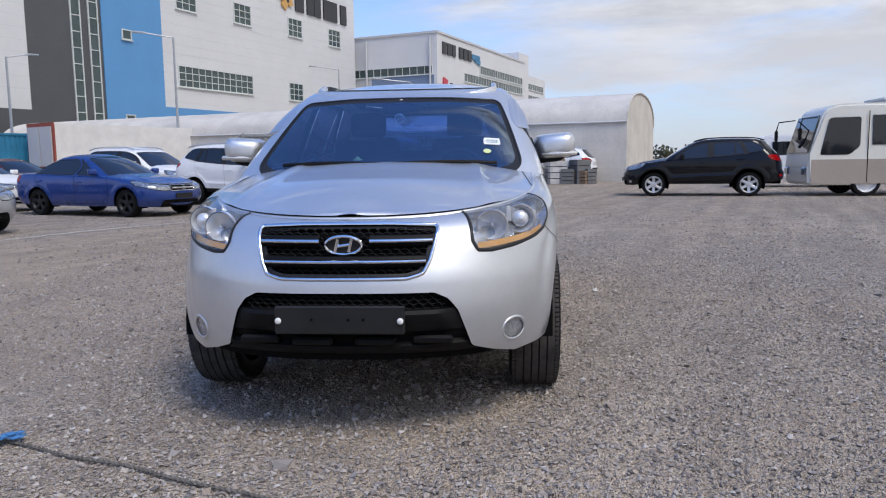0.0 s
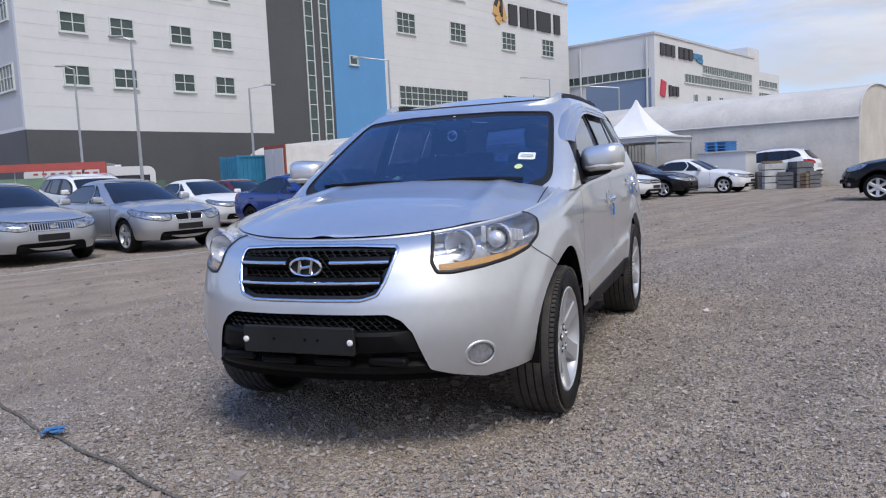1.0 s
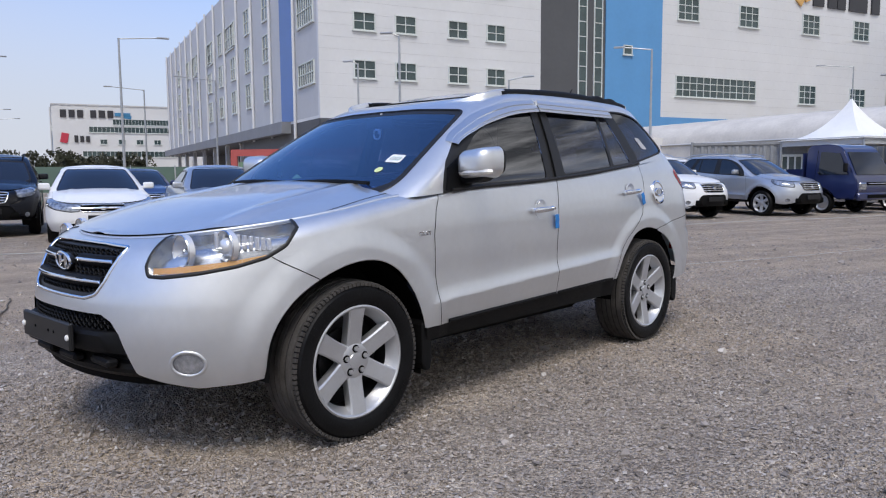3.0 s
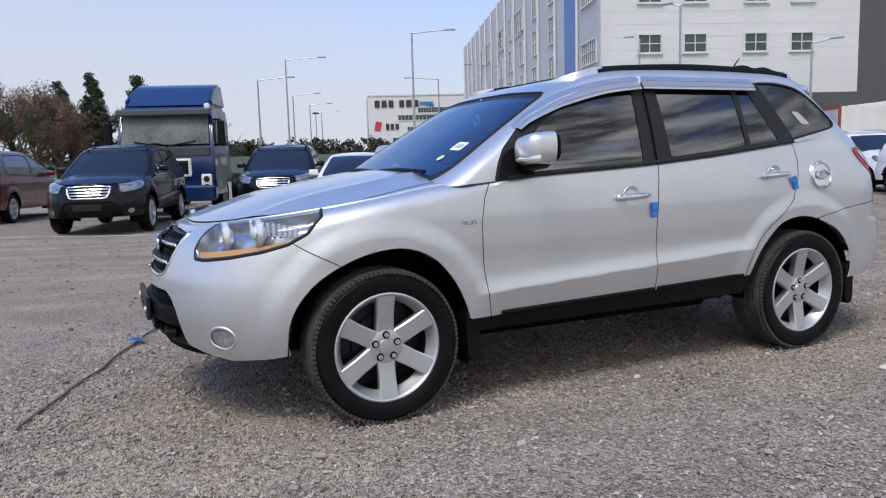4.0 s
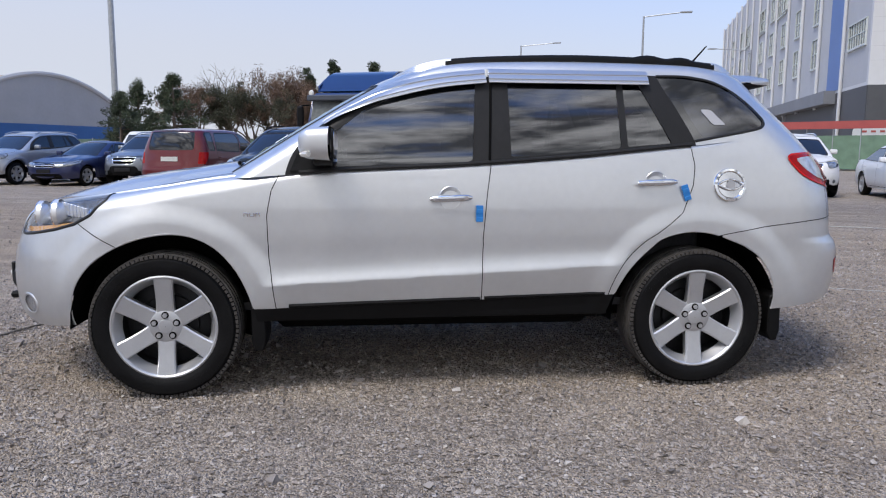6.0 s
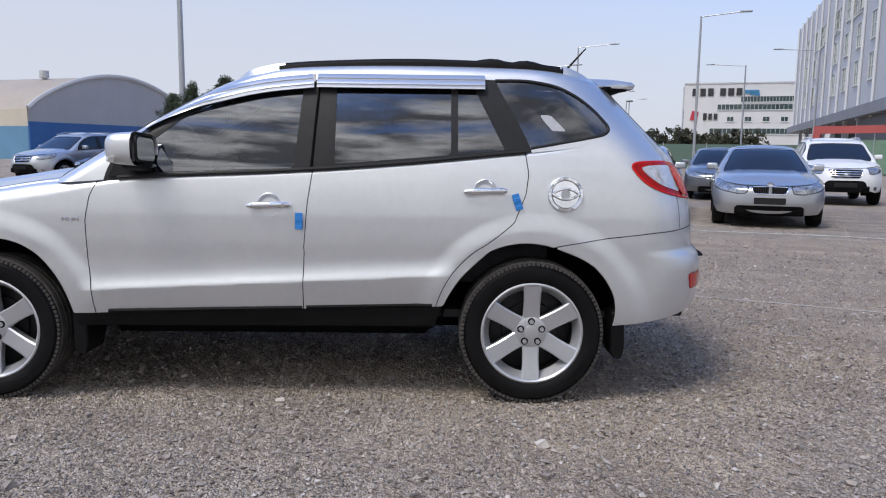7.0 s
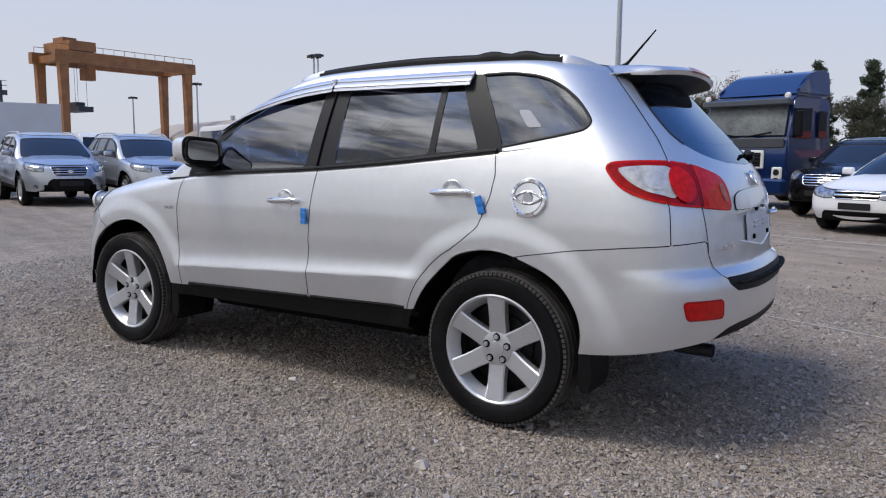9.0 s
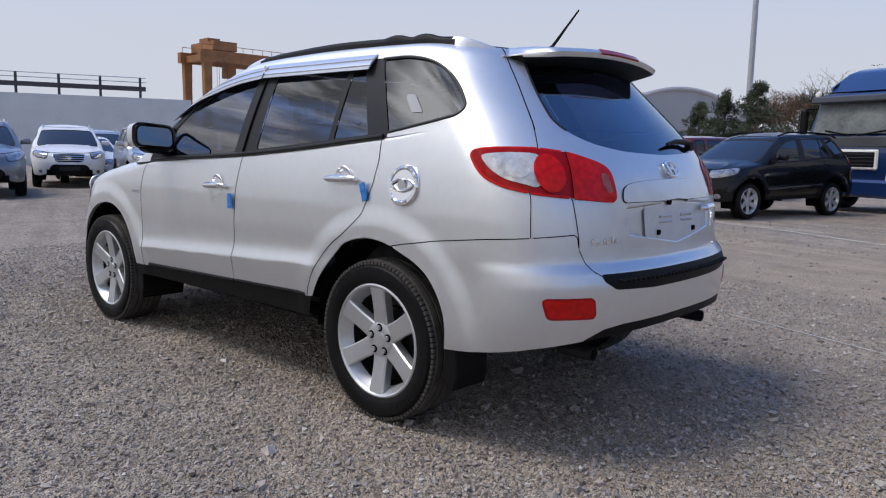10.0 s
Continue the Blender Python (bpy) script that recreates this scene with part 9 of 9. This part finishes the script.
def pine(x, y, h, seed, wide=.34, full=1.0):
    rng = np.random.default_rng(seed)
    t = thing("pine_tree", "dark green pine with uneven open crown", "tree", frame_at(x, y, seed * 40), "pines")
    bm = bmesh.new()
    lean = rng.normal(0, .04 * h, 2)
    spine = [(lean[0] * q * q, lean[1] * q * q, h * q) for q in np.linspace(0, 1, 7)]
    add_tube(bm, spine, [.03 * h * (1 - .85 * q) for q in np.linspace(0, 1, 7)], 7)
    cen, rad = [], []
    for i in range(44):
        q = .16 + .82 * (i / 44) + rng.normal(0, .02)
        q = min(q, .98)
        a = rng.uniform(0, 6.283)
        L = wide * h * (1 - q) ** .9 * rng.uniform(.5, 1.15) + .06
        base = np.array([lean[0] * q * q, lean[1] * q * q, h * q])
        tip = base + np.array([math.cos(a) * L, math.sin(a) * L, L * rng.uniform(-.05, .35)])
        add_tube(bm, [tuple(base), tuple((base + tip) / 2 + np.array([0, 0, -.03 * L])), tuple(tip)], [.012 * h * (1 - q) + .01, .008 * h * (1 - q) + .008, .004], 4)
        for k in np.linspace(.35, 1, 4):
            cen.append(base + (tip - base) * k + rng.normal(0, .05 * h * .3, 3))
            rad.append((.030 * h * rng.uniform(.6, 1.5) + .03) * full)
    part("trunk", bm, BARK, t)
    V, F = leaf_mesh(np.array(cen), np.array(rad), 60, .009 * h, rng, 3.6)
    fast_mesh("crown", V, F, NEEDLE, t)


def broadleaf(x, y, h, seed, leaves, leafy=1.0, name="deciduous_tree", label="brown autumn tree with thin twigs"):
    rng = np.random.default_rng(seed)
    t = thing(name, label, "tree", frame_at(x, y, seed * 50), "broadleaf trees")
    bm = bmesh.new()
    cen = []

    def grow(p, d, L, r, depth):
        mid = p + d * L * .5 + rng.normal(0, .04 * L, 3)
        e = p + d * L
        add_tube(bm, [tuple(p), tuple(mid), tuple(e)], [r, r * .8, r * .62], 5 if depth < 2 else 3)
        if depth >= 2:
            cen.extend([mid, e])
        if depth < 5:
            for _ in range(3 if depth < 3 else 2):
                nd = d + rng.normal(0, .42, 3) + np.array([0, 0, .12])
                nd /= np.linalg.norm(nd)
                grow(e, nd, L * rng.uniform(.55, .8), r * .58, depth + 1)
    for k in range(3):
        d = np.array([rng.normal(0, .22), rng.normal(0, .22), 1.0])
        grow(np.array([rng.normal(0, .12), rng.normal(0, .12), -.02]), d / np.linalg.norm(d), h * .30, .018 * h, 0)
    part("trunk", bm, BARK, t)
    if leafy:
        c = np.array(cen)
        c = c[rng.random(len(c)) < .62]
        V, F = leaf_mesh(c, np.full(len(c), .050 * h), int(24 * leafy), .0085 * h, rng, 1.6)
        fast_mesh("crown", V, F, leaves, t)


trng = random.Random(11)
for k, (x, y, h) in enumerate(((-33.4, -10.9, 3.9), (-36.0, -9.0, 5.0), (-37.4, -11.2, 4.6), (-44.0, -1.0, 6.6), (-45.5, -2.4, 6.2), (-46.0, 1.6, 6.9), (-47, 4.0, 5.2))):
    pine(x, y, h, 20 + k, .30 if k > 2 else .50, 1.0 if k > 2 else 1.45)
for k, (x, y, h, kind, leafy) in enumerate(((-40.5, -5.6, 4.9, 1, 1.0), (-43.5, -4.4, 5.6, 0, 1.2), (-42.5, -7.2, 5.2, 1, 1.1), (-45.5, -8.0, 6.2, 1, .0), (-47, -5.0, 6.4, 0, .3), (-42.8, -8.8, 4.9, 0, 1.0), (-44, .6, 5.2, 1, 1.1), (-47.5, 2.6, 5.4, 0, 0),
                                             (-41.5, -2.6, 4.4, 0, 1.2), (-48, 5.5, 4.8, 0, .0), (-44.5, -2.8, 5.2, 0, 1.1))):
    broadleaf(x, y, h * 1.12, 40 + k, (BROWNL, OLIVEL)[kind], leafy, label="brown autumn tree with thin twigs" if kind == 0 else "dull green shrub-like tree")


def far_wood():
    rng = np.random.default_rng(5)
    cen, rad = [], []
    for _ in range(230):
        q = rng.random()
        x, y = -116 + 8 * rng.random(), 6 + 46 * q
        h = rng.uniform(2.4, 5.2)
        for k in range(14):
            z = h * rng.uniform(.05, 1)
            w = .34 * h * (1.05 - z / h) ** .7
            cen.append((x + rng.normal(0, w * .5), y + rng.normal(0, w * .5), z))
            rad.append(.55)
    V, F = leaf_mesh(np.array(cen), np.array(rad), 14, .30, rng, 1.5)
    ob = fast_mesh("far_wood", V, F, OLIVEL)
    tagged(ob, "line of dark conifers far down the lane", "trees", kind="stuff")
    cen = []
    for _ in range(900):
        a = rng.uniform(0, 6.283)
        d = rng.uniform(290, 330)
        for k in range(4):
            cen.append((d * math.cos(a), d * math.sin(a), rng.uniform(.5, 4.5)))
    V, F = leaf_mesh(np.array(cen), np.full(len(cen), 2.5), 8, 1.4, rng, 1.4)
    ob = fast_mesh("distant_greenery", V, F, OLIVEL)
    tagged(ob, "low dull greenery along the horizon", "trees", kind="stuff")


far_wood()


# ---------------------------------------------------------------- rope and strings on the ground
def cord(name, label, pts, r, material, strands=2, pitch=.05, sag=.004):
    P = []
    for a, b in zip(pts, pts[1:]):
        n = max(2, int(math.dist(a, b) / (.015 if strands > 1 else .25)))
        P += [(a[0] + (b[0] - a[0]) * i / n, a[1] + (b[1] - a[1]) * i / n) for i in range(n)]
    P.append(pts[-1])
    rr = random.Random(3)
    t = thing(name, label, "rope")
    ph = 0.0
    for s in range(strands):
        bm = bmesh.new()
        line = []
        for i, (x, y) in enumerate(P):
            ang = i * .015 / pitch * 2 * math.pi + s * math.pi
            wx = .012 * math.sin(i * .05) + .006 * math.sin(i * .17)
            z = float(ground_z(x, y)) + r * 1.6 + sag
            o = r * .8 if strands > 1 else 0
            line.append((x + o * math.cos(ang) * .4 + wx, y + o * math.cos(ang) * .9 + wx, z + o * math.sin(ang)))
        add_tube(bm, line, r, 6 if strands > 1 else 4)
        part("strand", bm, material, t)
    return t


ROPE = mat("weathered_rope", (.16, .145, .125), .9, 0, .4, 30)
cord("ground_rope", "weathered twisted rope lying across the gravel", [(-4.6, .25), (-3.2, -.28), (-2.07, -.74), (-1.42, -.99), (-.85, -1.22), (-.35, -1.42), (.0, -1.52), (.16, -1.58)], .005, ROPE)
tg = thing("rope_tag", "crumpled blue plastic tag tied to the rope", "tag", Matrix.Translation((-1.43, -.99, .024)))
for k, (a, w) in enumerate(((10, .10), (-35, .07), (60, .06))):
    bm = bmesh.new()
    for i in range(5):
        add_box(bm, (.022 * i - .05, .006 * (i % 2), .004 * ((i * 7) % 3) + .004 * k), (.026, w * .5, .003), m=Matrix.Rotation(radians(a), 4, "Z") @ Matrix.Rotation(radians(8 * (i % 2)), 4, "X"))
    part("tag_strip", bm, mat("faded_blue_plastic", (.06, .20, .42), .5, 0, .2, 30), tg)
STRING = mat("pale_string", (.48, .47, .45), .8, 0, .15, 12)
cord("row_string", "pale string line pegged along the parked cars", [(-13.2, -6.0), (-10.33, -.21), (-8.92, 2.64), (-7.42, 6.64), (-6.46, 8.94), (-3.2, 16.5), (2.9, 30.0)], .007, STRING, 1)
cord("lane_string", "pale string line pegged across the gravel", [(-2.51, 2.96), (-2.08, 4.11), (-1.62, 5.2), (-1.33, 5.85), (-.42, 7.89), (.08, 9.4), (3.6, 18.8)], .0035, STRING, 1)


# ---------------------------------------------------------------- loose gravel
def stone_mat():
    m = bpy.data.materials.new("crushed_stone")
    m.use_nodes = True
    n, l = m.node_tree.nodes, m.node_tree.links
    b = n["Principled BSDF"]
    b.inputs["Roughness"].default_value, b.inputs["Specular IOR Level"].default_value = .85, .25
    g, r = n.new("ShaderNodeNewGeometry"), n.new("ShaderNodeValToRGB")
    el = r.color_ramp.elements
    el[0].position, el[0].color = 0, (.17, .151, .137, 1)
    el[1].position, el[1].color = 1, (.60, .56, .525, 1)
    for p, c in ((.3, (.30, .268, .245, 1)), (.6, (.42, .382, .352, 1)), (.85, (.345, .292, .25, 1))):
        e = el.new(p)
        e.color = c
    l.new(g.outputs["Random Per Island"], r.inputs["Fac"])
    co, t, mx = n.new("ShaderNodeTexCoord"), n.new("ShaderNodeTexNoise"), n.new("ShaderNodeMix")
    t.inputs["Scale"].default_value, t.inputs["Detail"].default_value = 140, 3
    mx.data_type, mx.blend_type = "RGBA", "MULTIPLY"
    mx.inputs["Factor"].default_value = .6
    rr = n.new("ShaderNodeValToRGB")
    rr.color_ramp.elements[0].color, rr.color_ramp.elements[1].color = (.55, .55, .55, 1), (1.25, 1.25, 1.25, 1)
    l.new(co.outputs["Object"], t.inputs["Vector"])
    l.new(t.outputs["Fac"], rr.inputs["Fac"])
    l.new(r.outputs["Color"], mx.inputs["A"])
    l.new(rr.outputs["Color"], mx.inputs["B"])
    l.new(mx.outputs["Result"], b.inputs["Base Color"])
    return m


def scatter(n, lo_r, hi_r, box, keep, seed):
    rng = np.random.default_rng(seed)
    x = rng.uniform(box[0], box[1], n)
    y = rng.uniform(box[2], box[3], n)
    ok = rng.random(n) < keep(x, y)
    x, y = x[ok], y[ok]
    n = len(x)
    r = lo_r + (hi_r - lo_r) * rng.random(n) ** 2.6
    if r.max() < .013:
        base = np.array([(1, 0, 0), (-1, 0, 0), (0, 1, 0), (0, -1, 0), (0, 0, 1), (0, 0, -1)], float)
        V = (base[None] + rng.normal(0, .28, (n, 6, 3))) * r[:, None, None] * np.stack([rng.uniform(.8, 1.4, n), rng.uniform(.7, 1.1, n), rng.uniform(.55, .95, n)], -1)[:, None, :]
        a = rng.uniform(0, 6.283, n)
        ca, sa = np.cos(a)[:, None], np.sin(a)[:, None]
        P = np.stack([V[..., 0] * ca - V[..., 1] * sa + x[:, None], V[..., 0] * sa + V[..., 1] * ca + y[:, None], V[..., 2] + (ground_z(x, y) + r * .2)[:, None]], -1).reshape(-1, 3)
        q = np.array([(0, 2, 4), (2, 1, 4), (1, 3, 4), (3, 0, 4), (2, 0, 5), (1, 2, 5), (3, 1, 5), (0, 3, 5)])
        return P, (np.arange(n)[:, None, None] * 6 + q[None]).reshape(-1, 3)
    base = np.array([(sx, sy, sz) for sx in (-1, 1) for sy in (-1, 1) for sz in (-1, 1)], float) * .62
    V = base[None] + rng.normal(0, .24, (n, 8, 3))
    V *= r[:, None, None] * np.stack([rng.uniform(.8, 1.35, n), rng.uniform(.7, 1.1, n), rng.uniform(.5, .85, n)], -1)[:, None, :]
    a = rng.uniform(0, 6.283, n)
    tilt = rng.normal(0, .35, n)
    ca, sa, ct, st = np.cos(a)[:, None], np.sin(a)[:, None], np.cos(tilt)[:, None], np.sin(tilt)[:, None]
    X, Y, Z = V[..., 0], V[..., 1], V[..., 2]
    Y, Z = Y * ct - Z * st, Y * st + Z * ct
    X, Y = X * ca - Y * sa, X * sa + Y * ca
    P = np.stack([X + x[:, None], Y + y[:, None], Z + (ground_z(x, y) + r * .22)[:, None]], -1).reshape(-1, 3)
    q = np.array([(0, 1, 3, 2), (4, 6, 7, 5), (0, 4, 5, 1), (2, 3, 7, 6), (0, 2, 6, 4), (1, 5, 7, 3)])
    F = (np.arange(n)[:, None, None] * 8 + q[None]).reshape(-1, 4)
    return P, F


def noise2(x, y, s, seed):
    """Smooth patchy field, 0 to 1."""
    rng = np.random.default_rng(seed)
    out = 0
    for k in range(7):
        a, p = rng.uniform(0, 6.283), rng.uniform(0, 6.283, 2)
        f = s * (1 + .5 * k)
        out = out + np.sin(f * (x * math.cos(a) + y * math.sin(a)) + p[0]) / (1 + .35 * k)
    return .5 + .5 * np.tanh(out)


def gravel_amount(x, y):
    """More stones on the open yard, fewer on the sandy wheel tracks."""
    lane = np.abs((x + 3.6) * .94 - (y - .3) * .342)
    sandy = np.exp(-((x + 2.6) / 1.6) ** 2) * smooth(1.5, -2.5, y)
    return np.clip(.25 + .85 * noise2(x, y, .8, 3) - .75 * sandy, .05, 1)


def band(x, y):
    """Nearness to the strip between the walk and the car."""
    d = np.hypot(x - 1.1, (y - 1.2) * .72)
    under = (np.abs(x) < .80) & (y > -.7) & (y < 3.4)
    return np.where(under, .35, np.clip(1.25 - (d - 2.2) / 4.2, .08, 1))


STONE = stone_mat()
P1, F1 = scatter(250000, .005, .0128, (-4.0, 5.6, -4.2, 7.5), lambda x, y: (.25 + .75 * gravel_amount(x, y)) * band(x, y), 1)
gv = fast_mesh("fine_gravel", P1, F1, STONE)
tagged(gv, "fine crushed grey-brown gravel over the yard", "gravel", kind="stuff")
P2, F2 = scatter(12000, .011, .024, (-6, 9, -4.5, 12.0), lambda x, y: .15 + .6 * gravel_amount(x, y), 2)
P3, F3 = scatter(42000, .008, .022, (-12, 16, -8, 24.0), lambda x, y: .75 * gravel_amount(x, y) * (1 - .8 * band(x, y)), 4)
P4, F4 = scatter(26, .028, .045, (-5, 8, -3, 10.0), lambda x, y: .8 + 0 * x, 6)
PP, FF, off = [], [], 0
for P_, F_ in ((P2, F2), (P3, F3), (P4, F4)):
    PP.append(P_), FF.append(F_ + off)
    off += len(P_)
gv = fast_mesh("loose_gravel", np.concatenate(PP), np.concatenate(FF), STONE)
tagged(gv, "loose crushed grey-brown gravel stones over the yard", "gravel", kind="stuff")
